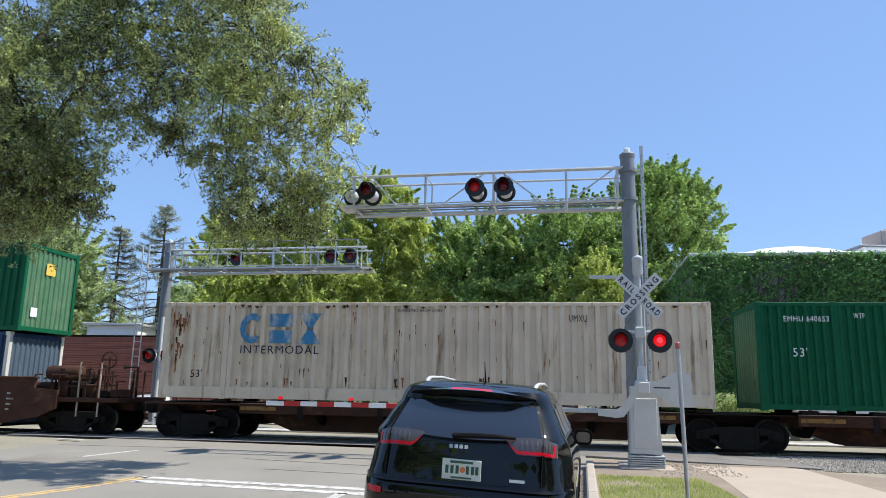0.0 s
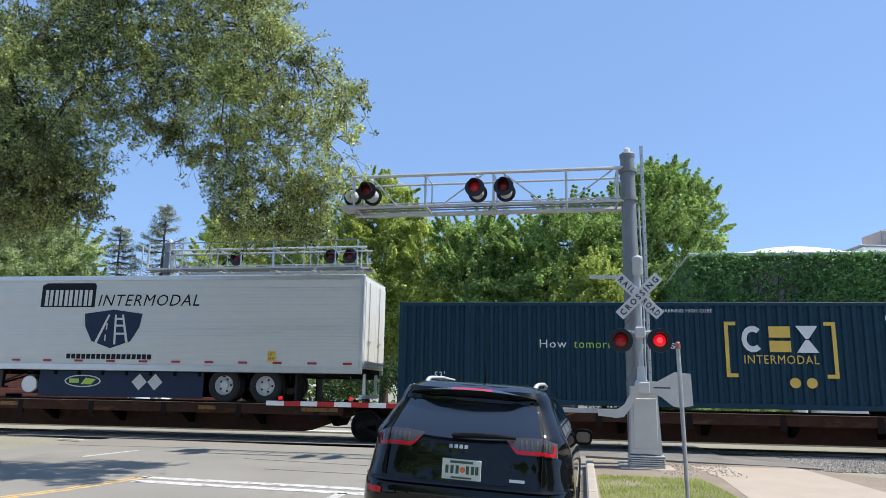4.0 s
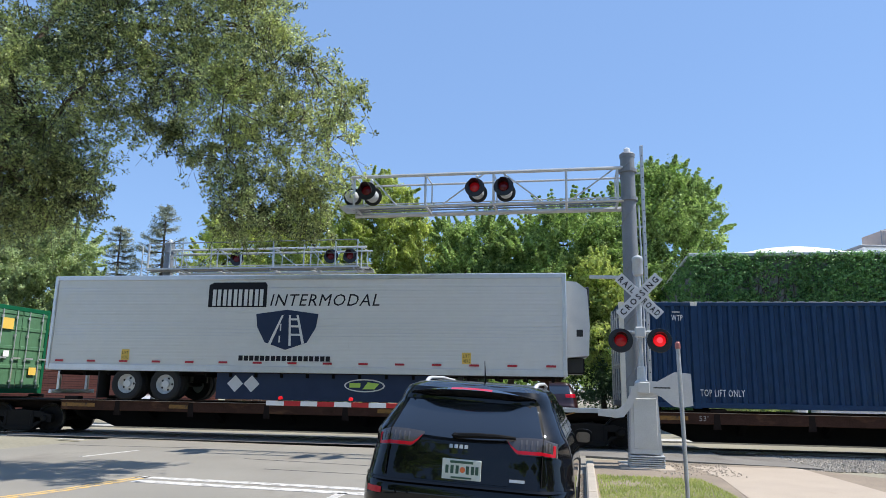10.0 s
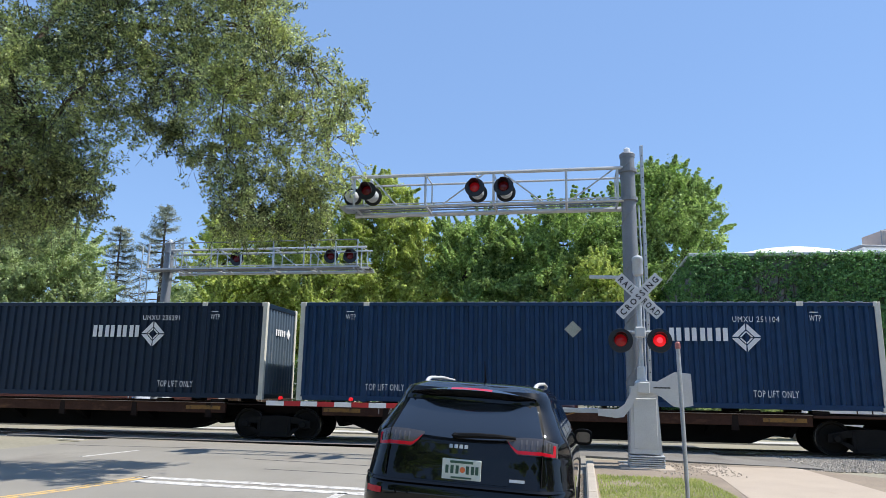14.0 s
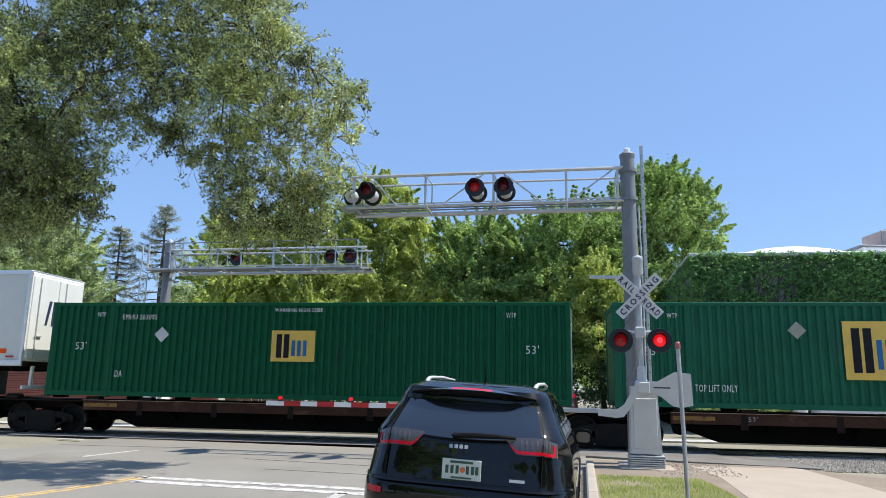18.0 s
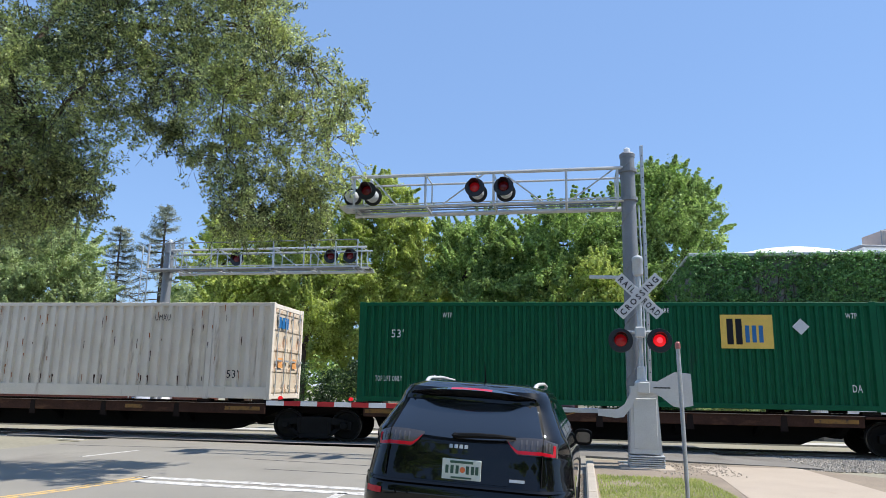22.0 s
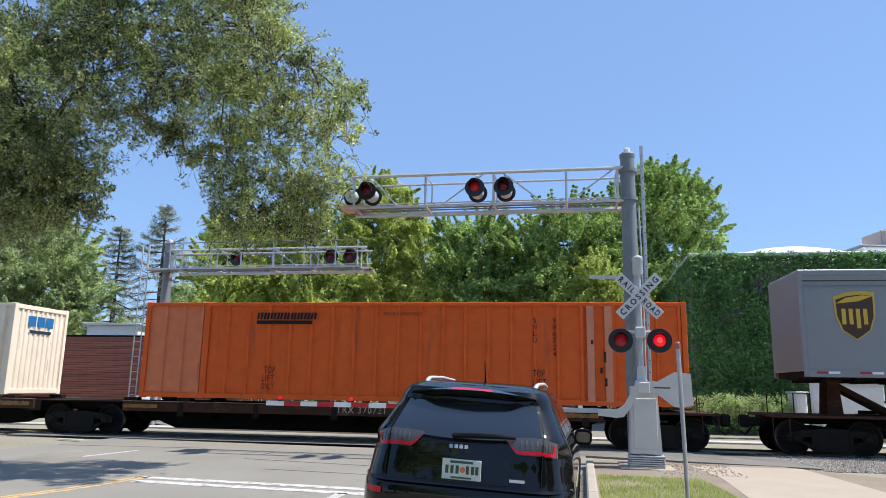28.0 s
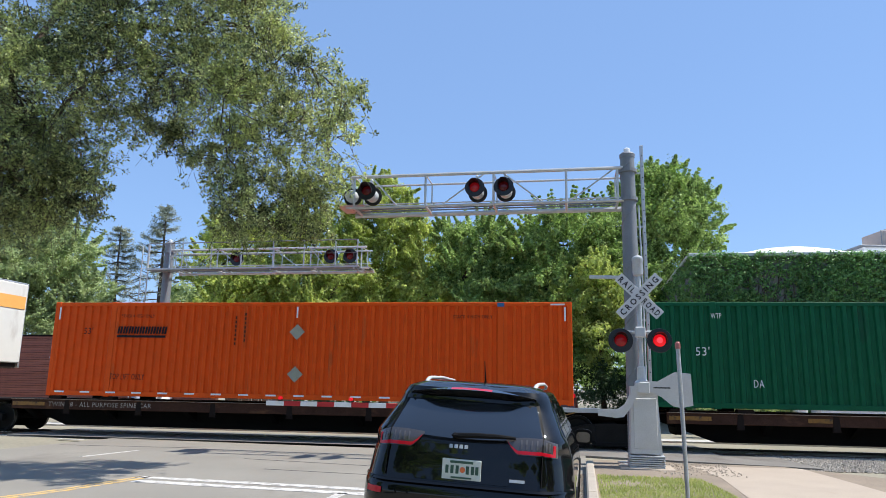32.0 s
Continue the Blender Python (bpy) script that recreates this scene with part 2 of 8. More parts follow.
M_LENS = glow("unlit_red_lens", (1.0, 0.02, 0.03), 0.012, (0.050, 0.004, 0.007))
M_LENSON = glow("lit_red_lens", (1.0, 0.008, 0.018), 0.5, (0.4, 0.01, 0.015))
M_LENSMID = glow("dimming_red_lens", (1.0, 0.012, 0.02), 0.06, (0.17, 0.008, 0.012))
M_CORE = glow("lit_lens_core", (1.0, 0.07, 0.10), 0.75, (0.4, 0.02, 0.02))
# near-black to pale range: shaded and sun-catching leaves put into the leaf colour
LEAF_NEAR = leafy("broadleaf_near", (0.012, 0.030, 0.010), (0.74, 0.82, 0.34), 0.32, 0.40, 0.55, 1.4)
LEAF_DEEP = leafy("broadleaf_deep_green", (0.055, 0.11, 0.028), (0.52, 0.66, 0.23), 0.42, 0.5)
LEAF_YELL = leafy("broadleaf_yellow_green", (0.165, 0.220, 0.052), (0.66, 0.72, 0.24), 0.46, 0.5)
LEAF_LIGHT = leafy("broadleaf_light_green", (0.150, 0.205, 0.084), (0.55, 0.63, 0.32), 0.42, 0.5)
LEAF_CON = leafy("conifer_needles", (0.17, 0.2, 0.16), (0.46, 0.5, 0.4), 0.2, 0.6)
LEAF_IVY = leafy("ivy_leaves", (0.040, 0.115, 0.034), (0.280, 0.490, 0.150), 0.24, 0.5, 0.35)
# leaf colour darkened to carry the shade of the trees above
LEAF_SHRUB = leafy("shaded_shrub_leaves", (0.021, 0.041, 0.017), (0.068, 0.116, 0.047), 0.2)
LEAF_GRASS = leafy("grass_blades", (0.19, 0.26, 0.065), (0.54, 0.57, 0.21), 0.35, 0.7)


# ---- mesh helpers ----
class Geo:
    """Collects vertices and faces of one mesh."""

    def __init__(self):
        self.v, self.f = [], []

    def add(self, pts, faces):
        k = len(self.v)
        self.v += [tuple(q) for q in pts]
        self.f += [tuple(i + k for i in fc) for fc in faces]
        return self

    def box(self, x0, x1, y0, y1, z0, z1, c=0.0):
        lo, hi = (x0, y0, z0), (x1, y1, z1)
        if c <= 0:
            p = [(x, y, z) for x in (x0, x1) for y in (y0, y1) for z in (z0, z1)]
            return self.add(p, [(0, 1, 3, 2), (4, 6, 7, 5), (0, 4, 5, 1), (2, 3, 7, 6), (0, 2, 6, 4), (1, 5, 7, 3)])
        c = min(c, (x1 - x0) * 0.45, (y1 - y0) * 0.45, (z1 - z0) * 0.45)
        idx, pts = {}, []
        for s in [(i, j, k) for i in (0, 1) for j in (0, 1) for k in (0, 1)]:
            for ax in range(3):
                q = []
                for d in range(3):
                    full = hi[d] if s[d] else lo[d]
                    q.append(full if d == ax else full + (-c if s[d] else c))
                idx[s, ax] = len(pts)
                pts.append(q)
        fs = []
        for ax in range(3):
            b, d = [q for q in range(3) if q != ax]
            for sg in (0, 1):
                ring = []
                for u, w in ((0, 0), (1, 0), (1, 1), (0, 1)):
                    s = [0, 0, 0]
                    s[ax], s[b], s[d] = sg, u, w
                    ring.append(idx[tuple(s), ax])
                fs.append(ring)
            for u in (0, 1):
                for w in (0, 1):
                    s = [0, 0, 0]
                    s[b], s[d] = u, w
                    s0 = tuple(s)
                    s[ax] = 1
                    s1 = tuple(s)
                    fs.append([idx[s0, b], idx[s1, b], idx[s1, d], idx[s0, d]])
        for s in [(i, j, k) for i in (0, 1) for j in (0, 1) for k in (0, 1)]:
            fs.append([idx[s, 0], idx[s, 1], idx[s, 2]])
        return self.add(pts, fs)

    def tube(self, pts, radii, seg=8, caps=True):
        """A round bar through pts; one radius or one for each point."""
        pts = [Vector(q) for q in pts]
        if not isinstance(radii, (list, tuple)):
            radii = [radii] * len(pts)
        rings, up = [], None
        for i, q in enumerate(pts):
            d = (pts[min(i + 1, len(pts) - 1)] - pts[max(i - 1, 0)]).normalized()
            if up is None:
                up = Vector((0, 0, 1)) if abs(d.z) < 0.9 else Vector((1, 0, 0))
            s = d.cross(up).normalized()
            up = s.cross(d).normalized()
            rings.append([q + (s * math.cos(t) + up * math.sin(t)) * radii[i] for t in [2 * math.pi * j / seg for j in range(seg)]])
        fs = [(i * seg + j, i * seg + (j + 1) % seg, (i + 1) * seg + (j + 1) % seg, (i + 1) * seg + j) for i in range(len(pts) - 1) for j in range(seg)]
        if caps:
            fs += [tuple(range(seg))[::-1], tuple(range((len(pts) - 1) * seg, len(pts) * seg))]
        return self.add([q for r in rings for q in r], fs)

    def prism(self, poly, axis, a, b):
        """A flat outline, pushed from a to b along an axis; the outline is in the other two axes, in their order."""
        def at(q, h):
            q = list(q)
            q.insert(axis, h)
            return q
        n = len(poly)
        return self.add([at(q, a) for q in poly] + [at(q, b) for q in poly],
                        [tuple(range(n))[::-1], tuple(range(n, 2 * n))] + [(i, (i + 1) % n, n + (i + 1) % n, n + i) for i in range(n)])

    def lathe(self, prof, centre, axis, seg=20, caps=True):
        """Rings of (radius, height) about an axis through centre."""
        k = []
        for r, h in prof:
            for j in range(seg):
                t = 2 * math.pi * j / seg
                q = [r * math.cos(t), r * math.sin(t)]
                q.insert(axis, h)
                k.append([q[d] + centre[d] for d in range(3)])
        n = len(prof)
        fs = [(i * seg + j, i * seg + (j + 1) % seg, (i + 1) * seg + (j + 1) % seg, (i + 1) * seg + j) for i in range(n - 1) for j in range(seg)]
        if caps:
            fs += [tuple(range(seg))[::-1], tuple(range((n - 1) * seg, n * seg))]
        return self.add(k, fs)

    def mesh(self, name, mat, smooth=False):
        me = bpy.data.meshes.new(name)
        me.from_pydata(self.v, [], self.f)
        me.materials.append(mat)
        bm = bmesh.new()
        bm.from_mesh(me)
        bmesh.ops.recalc_face_normals(bm, faces=bm.faces)
        bm.to_mesh(me)
        bm.free()
        if smooth:
            me.polygons.foreach_set("use_smooth", [True] * len(me.polygons))
            me.set_sharp_from_angle(angle=radians(38))
        return me


CACHE = {}


def part(name, geo, mat, parent, label="", at=None, key=None, smooth=False, kind=""):
    """One mesh object under a thing or part. key: share the mesh with all that were made under this key."""
    if isinstance(geo, bpy.types.Mesh):
        me = geo
    elif key is not None and (key, mat.name) in CACHE:
        me = CACHE[key, mat.name]
    else:
        me = (geo() if callable(geo) else geo).mesh(name, mat, smooth)
        if key is not None:
            CACHE[key, mat.name] = me
    ob = new(name, me)
    ob.parent = parent
    if at is not None:
        ob.matrix_basis = at if isinstance(at, Matrix) else Matrix.Translation(at)
    if label or kind:
        tagged(ob, label, kind=kind)
    return ob


def thing(name, m, label, category, group="", kind="", data=None):
    ob = new(name, data)
    if data is None:
        ob.empty_display_size = 0.2
    ob.matrix_basis = m if isinstance(m, Matrix) else Matrix.Translation(m)
    return tagged(ob, label, category, group, kind)


FONT_CACHE = {}


def words(s, mat, h, width=None, bold=0.0, space=1.12, shear=0.0):
    """Flat lettering of cap height h, in the xz plane, read from -y, its lower left corner at the origin."""
    k = (s, mat.name, h, width, space)
    if k in FONT_CACHE:
        return FONT_CACHE[k]
    cu = bpy.data.curves.new("lettering", "FONT")
    cu.body, cu.size, cu.extrude, cu.resolution_u, cu.offset = s, h / 0.72, 0.0, 2, h * bold
    cu.space_character, cu.shear = space, shear
    ob = bpy.data.objects.new("lettering", cu)
    scene.collection.objects.link(ob)
    me = bpy.data.meshes.new_from_object(ob.evaluated_get(bpy.context.evaluated_depsgraph_get()))
    bpy.data.objects.remove(ob)
    bpy.data.curves.remove(cu)
    n = len(me.vertices)
    co = np.empty(n * 3)
    me.vertices.foreach_get("co", co)
    co = co.reshape(-1, 3)
    co[:, 0] -= co[:, 0].min()
    if width:
        co[:, 0] *= width / co[:, 0].max()
    me.vertices.foreach_set("co", np.c_[co[:, 0], co[:, 2], co[:, 1]].ravel())
    me.materials.clear()
    me.materials.append(mat)
    FONT_CACHE[k] = me
    return me


def flat(poly, y):
    """A thin plate in the xz plane at depth y, seen from -y."""
    return Geo().prism(poly, 1, y - 0.004, y + 0.004)


# all lettering is shaped first, while the scene is still small
for spec in [("53'", M_WHITE, 0.22, 0.34), ("53'", M_INK, 0.24, 0.36), ("WTP", M_WHITE, 0.15, 0.28), ("TOP LIFT ONLY", M_WHITE, 0.18, 1.15), ("DA", M_WHITE, 0.2, 0.24),
             ("WARNING HIGH CUBE", M_WHITE, 0.12, 1.5), ("WARNING HIGH CUBE", M_INK, 0.12, 1.5), ("INTERMODAL", M_LOGONAVY, 0.24, 2.35), ("INTERMODAL", M_LOGOYEL, 0.24, 1.9)]:
    words(*spec)

# ---- the ground, the road and the track ----
TH = radians(-8.66)                       # the track's direction in plan
TD, TN = Vector((math.cos(TH), math.sin(TH), 0)), Vector((-math.sin(TH), math.cos(TH), 0))
TRACK0 = TN * 21.632                       # a point on the track's centre line
RD = radians(11.2)                         # the road's heading, clockwise from +y
RA, RB = Vector((math.sin(RD), math.cos(RD), 0)), Vector((math.cos(RD), -math.sin(RD), 0))
KERB0 = Vector((2.78, 13.9, 0))            # a point on the kerb


def on_track(s, off=0.0, z=0.0):
    return Matrix.Translation(TRACK0 + TD * s + TN * off + Vector((0, 0, z))) @ Matrix.Rotation(TH, 4, "Z")


def on_road(along, across, z=0.0):
    return KERB0 + RA * along + RB * across + Vector((0, 0, z))


def slab(name, poly, z0, z1, mat, label, category, kind="structure"):
    g = Geo().prism(poly, 2, z0, z1)
    return tagged(new(name, g.mesh(name, mat)), label, category, kind=kind)


def xy(v):
    return (v.x, v.y)


ring = [(3000 * math.cos(t * math.pi / 24), 3000 * math.sin(t * math.pi / 24)) for t in range(48)]
slab("ground", ring, -0.6, -0.06, M_GROUND, "dry bare ground that reaches the horizon", "ground")
road_poly = [xy(on_road(-30, 0)), xy(on_road(-30, -13.6)), xy(on_road(8.3, -13.6)), xy(on_road(4.6, 0))]
slab("road", road_poly, -0.3, -0.012, M_ASPHALT, "sun-bleached grey asphalt road before the railway crossing", "road")
far_a, far_b = 12.6, 60
slab("road_beyond", [xy(on_road(far_a - 1.4, 1.5)), xy(on_road(far_a + 2.6, -15.0)), xy(on_road(far_b, -15)), xy(on_road(far_b, 1.5))], -0.3, -0.014, M_ASPHALT, "asphalt road beyond the railway crossing", "road")
slab("crossing_apron", [xy(on_road(4.55, 0)), xy(on_road(8.35, -13.7)), xy(TRACK0 + TD * -16 - TN * 1.7), xy(TRACK0 + TD * 5.7 - TN * 1.7), xy(TRACK0 + TD * 5.9 - TN * 4.4)], -0.3, -0.009, M_APRON, "patched asphalt apron along the railway crossing", "road")

# concrete crossing panels between and outside the rails, laid along the road's width
crossing = tagged(new("crossing", Geo().prism([xy(TRACK0 + TD * s_ + TN * o_) for s_, o_ in ((-16.5, -1.8), (4.6, -1.8), (4.6, 1.8), (-16.5, 1.8))], 2, -0.4, -0.05).mesh("crossing", M_PANEL)),
                  "grey concrete panels of a railway crossing", "railway crossing", kind="structure")
for k in range(9):
    for o0, o1 in ((-1.70, -0.80), (-0.66, 0.66), (0.80, 1.70)):
        part("panel", Geo().box(-1.13, 1.13, o0, o1, -0.06, 0.0, 0.012), M_PANEL, crossing, at=on_track(-15.2 + 2.3 * k), key=("xpanel", o0))

track = thing("railway_track", on_track(0), "single railway track on grey ballast", "railway track", kind="structure")
RAILPROF = [(-0.07, -0.17), (0.07, -0.17), (0.07, -0.155), (0.012, -0.135), (0.012, -0.04), (0.037, -0.03), (0.037, 0.0), (-0.037, 0.0), (-0.037, -0.03), (-0.012, -0.04), (-0.012, -0.135), (-0.07, -0.155)]
for o in (-0.755, 0.755):
    part("rail", Geo().prism([(q[0] + o, q[1] - 0.004) for q in RAILPROF], 0, -260, 260), M_RAIL, track, "rust-brown steel rail")
    part("rail_head", Geo().box(-260, 260, o - 0.034, o + 0.034, -0.006, 0.0), M_RAILTOP, track, "polished running surface of the rail")
for k in range(-90, 130):
    if not -28 < k * 0.6 + 0.3 < 5 / 1:
        if -60 < k * 0.6 < 60:
            part("sleeper", Geo().box(-0.11, 0.11, -1.3, 1.3, -0.33, -0.155, 0.015), M_CAR_DARK, track, at=(k * 0.6 + 0.3, 0, 0), key="sleeper")
bal = Geo()
for s0, s1 in ((-300, -16.6), (4.7, 300)):
    bal.prism([(-4.2, -0.62), (-2.2, -0.20), (2.2, -0.20), (4.2, -0.62)], 0, s0, s1)
part("ballast_bed", bal, M_STONE, track, "grey crushed-stone ballast")


def stones(name, n, spots, size, mat, label, seed):
    """Loose stones, each a small uneven lump; spots gives a random place."""
    rng = np.random.default_rng(seed)
    base = np.array([(1, 0, 0), (-1, 0, 0), (0, 1, 0), (0, -1, 0), (0, 0, 1), (0, 0, -0.6)], float)
    tri = np.array([(0, 2, 4), (2, 1, 4), (1, 3, 4), (3, 0, 4), (2, 0, 5), (1, 2, 5), (3, 1, 5), (0, 3, 5)])
    place = np.array([spots(rng) for _ in range(n)])
    sc = rng.uniform(0.55, 1.3, (n, 1, 3)) * size
    ang = rng.uniform(0, 6.28, n)
    c, s = np.cos(ang), np.sin(ang)
    rot = np.zeros((n, 3, 3))
    rot[:, 0, 0], rot[:, 0, 1], rot[:, 1, 0], rot[:, 1, 1], rot[:, 2, 2] = c, -s, s, c, 1
    v = np.einsum("nij,nkj->nki", rot, base[None] * sc + rng.normal(0, size * 0.12, (n, 6, 3))) + place[:, None, :]
    me = bpy.data.meshes.new(name)
    me.from_pydata(v.reshape(-1, 3).tolist(), [], (tri[None] + 6 * np.arange(n)[:, None, None]).reshape(-1, 3).tolist())
    me.materials.append(mat)
    return tagged(new(name, me), label, "gravel", kind="stuff")


def ballast_spot(rng):
    s = rng.uniform(5.75, 16) + 0.25 * rng.normal()
    o = rng.uniform(-4.6, -0.9)
    z = -0.20 if o > -2.2 else -0.20 - 0.42 * (-2.2 - o) / 2
    q = TRACK0 + TD * s + TN * o
    return (q.x, q.y, max(z, -0.055) + 0.01)


stones("ballast", 14000, ballast_spot, 0.030, M_STONE, "loose grey ballast stones beside the track", 3)


def verge_spot(rng):
    q = on_road(rng.uniform(0.6, 3.0), rng.uniform(1.3, 3.0))
    return (q.x, q.y, 0.03)


def gutter_spot(rng):
    q = on_road(rng.uniform(-10, 0.4), -0.04 - abs(rng.normal(0, 0.09)))
    return (q.x, q.y, 0.0)


stones("gutter_gravel", 900, gutter_spot, 0.016, M_DIRT, "reddish-brown gravel and leaf litter along the kerb", 6)
stones("verge_gravel", 420, verge_spot, 0.018, M_KERB, "grey gravel round the base of the crossing signal", 4)

# right-hand verge: kerb, grass, footpath, earth
for k in range(14):
    g = Geo().box(-0.08, 0.08, -1.2, 1.2, -0.2, 0.13, 0.025)
    ob = part("kerb_stone", g, M_KERB, None, key="kerb")
    ob.matrix_basis = Matrix.Translation(on_road(0.6 - 2.412 * k, 0.08)) @ Matrix.Rotation(-RD, 4, "Z")
    tagged(ob, "pale worn concrete kerb along the road", "kerb", "kerb stones", "structure")
slab("verge", [xy(on_road(-30, 0.16)), xy(on_road(3.3, 0.16)), xy(on_road(3.1, 4.2)), xy(on_road(-2, 9)), xy(on_road(-30, 9))], -0.3, 0.02, M_DIRT, "bare earth verge under patchy grass", "verge")
slab("footpath", [(5.45, 15.95), (7.75, 15.7), (7.65, 14.6), (7.5, 13.2), (7.3, 11.5), (6.4, 6.0), (4.2, 6.0), (4.75, 11.4), (5.3, 13.8)], -0.3, 0.025, M_CONC, "warm grey concrete footpath", "pavement")
slab("earth_bank", [(9.0, 14.6), (15, 13.5), (22, 8), (11, 4), (7.6, 9.5), (8.1, 12.6)], -0.3, 0.035, M_DIRT, "reddish bare earth beside the footpath", "ground")


def blades(name, n, spot, h, mat, label, seed):
    rng = np.random.default_rng(seed)
    p = np.array([spot(rng) for _ in range(n)])
    a = rng.uniform(0, 6.28, n)
    hh = rng.uniform(0.4, 1.2, n) * h
    lean = rng.normal(0, 0.35, (n, 2)) * hh[:, None]
    w = np.c_[np.cos(a), np.sin(a)] * 0.006
    v = np.zeros((n, 3, 3))
    v[:, 0], v[:, 1], v[:, 2] = p, p, p
    v[:, 0, :2] -= w
    v[:, 1, :2] += w
    v[:, 2, :2] += lean
    v[:, 2, 2] += hh
    me = bpy.data.meshes.new(name)
    me.from_pydata(v.reshape(-1, 3).tolist(), [], np.arange(3 * n).reshape(-1, 3).tolist())
    me.materials.append(mat)
    return tagged(new(name, me), label, "grass", kind="stuff")


def grass_spot(rng):
    while True:
        q = on_road(rng.uniform(-9, 0.05), rng.uniform(0.2, 3.6))
        k = (q.y - 6) / 9.8
        if q.x < 4.15 + 1.05 * k - 0.15 and noise.noise(Vector((q.x * 0.9, q.y * 0.9, 3))) > -0.35 + 0.25 * rng.normal():
            return (q.x, q.y, 0.018)


blades("grass", 26000, grass_spot, 0.058, LEAF_GRASS, "patchy dry yellow-green grass on the verge", 5)


def stripe(name, a0, a1, w, mat, label):
    a0, a1 = Vector((*a0, 0)), Vector((*a1, 0))
    d = (a1 - a0).normalized()
    s = Vector((-d.y, d.x, 0)) * w / 2
    g = Geo()
    n = max(2, int((a1 - a0).length / 0.5))
    for k in range(n):
        p0, p1 = a0.lerp(a1, k / n), a0.lerp(a1, (k + 1) / n)
        g.prism([xy(p0 - s), xy(p1 - s), xy(p1 + s), xy(p0 + s)], 2, -0.02, -0.0075)
    return tagged(new(name, g.mesh(name, mat)), label, "road marking", kind="structure")


stripe("stop_line", (-5.20, 12.78), (-0.6, 11.62), 0.25, M_PAINTWHITE, "worn white line across the road")
stripe("stop_line", (-5.05, 12.26), (-0.6, 11.12), 0.27, M_PAINTWHITE, "worn white line across the road")
stripe("lane_line", (-1.46, 11.30), (-2.5, 6.0), 0.16, M_PAINTWHITE, "worn white lane line")
stripe("lane_line", (-7.80, 16.0), (-7.28, 17.7), 0.10, M_PAINTWHITE, "short worn white lane line")
stripe("lane_line", (-10.85, 20.84), (-10.07, 20.58), 0.16, M_PAINTWHITE, "short worn white lane line")
stripe("tar_seam", (-4.3, 16.2), (-0.9, 15.0), 0.05, M_TAR, "dark tar seam in the asphalt")
stripe("tar_seam", (-9.8, 18.9), (-5.9, 18.6), 0.04, M_TAR, "dark tar seam in the asphalt")
stripe("tar_seam", (-3.4, 14.3), (-1.0, 13.6), 0.03, M_TAR, "dark tar seam in the asphalt")
slab("far_apron", [xy(TRACK0 + TD * s_ + TN * o_) for s_, o_ in ((-40, 3.5), (30, 3.5), (30, 4.5), (-40, 4.5))], -0.3, -0.004, M_PALECONC, "sunlit pale concrete strip beyond the track", "pavement")
for off in (0.0, -0.17):
    stripe("centre_line", (-5.18 - off, 12.84), (-5.74 - off, 11.13), 0.10, M_PAINTYEL, "worn yellow centre line")
    stripe("centre_line", (-5.74 - off, 11.13), (-6.35 - off, 9.9), 0.10, M_PAINTYEL, "worn yellow centre line")
    stripe("centre_line", (-6.35 - off, 9.9), (-9.2 - off, 4.0), 0.10, M_PAINTYEL, "worn yellow centre line")


# ---- the train: rail cars, containers, trailers ----
MOVERS = []                                # (thing, its place along the track at 0 s, its height)
SPIN = []                                  # (wheelset, place along the track at 0 s, pose on its car)


def rides(ob, s, z=0.0):
    MOVERS.append((ob, s, z))
    ob.matrix_basis = on_track(s, 0, z)
    return ob


def wheel_geo():
    return Geo().lathe([(0.10, -0.075), (0.13, -0.075), (0.15, -0.03), (0.36, -0.025), (0.39, -0.066), (0.452, -0.066), (0.455, 0.05), (0.48, 0.055), (0.48, 0.075), (0.39, 0.075), (0.36, 0.02), (0.15, 0.03), (0.13, 0.075), (0.10, 0.075)], (0, 0, 0), 1, 24)


def sideframe_geo():
    g = Geo()
    g.prism([(-1.12, 0.36), (-1.12, 0.56), (-0.72, 0.66), (-0.3, 0.70), (0.3, 0.70), (0.72, 0.66), (1.12, 0.56), (1.12, 0.36), (0.80, 0.36), (0.72, 0.48), (0.42, 0.50), (0.40, 0.22), (-0.40, 0.22), (-0.42, 0.50), (-0.72, 0.48), (-0.80, 0.36)], 1, -0.07, 0.07)
    g.box(-0.52, -0.40, -0.09, 0.09, 0.20, 0.66, 0.02).box(0.40, 0.52, -0.09, 0.09, 0.20, 0.66, 0.02)
    g.prism([(-0.80, 0.36), (-0.62, 0.36), (-0.36, 0.16), (-0.44, 0.10)], 1, -0.07, 0.07).prism([(0.80, 0.36), (0.62, 0.36), (0.36, 0.16), (0.44, 0.10)], 1, -0.07, 0.07)
    g.box(-0.44, 0.44, -0.09, 0.09, 0.09, 0.22, 0.02)
    return g


def spring_geo():
    g = Geo()
    for x in (-0.26, -0.09, 0.09, 0.26):
        g.lathe([(0.075, 0.22 + 0.035 * k) if k % 2 else (0.062, 0.22 + 0.035 * k) for k in range(9)], (x, 0, 0), 2, 10)
    return g


def journal_geo():
    return Geo().lathe([(0.09, -0.06), (0.105, -0.05), (0.105, 0.07), (0.08, 0.10)], (0, 0, 0), 1, 14).box(-0.15, 0.15, -0.08, 0.05, -0.10, 0.14, 0.02)


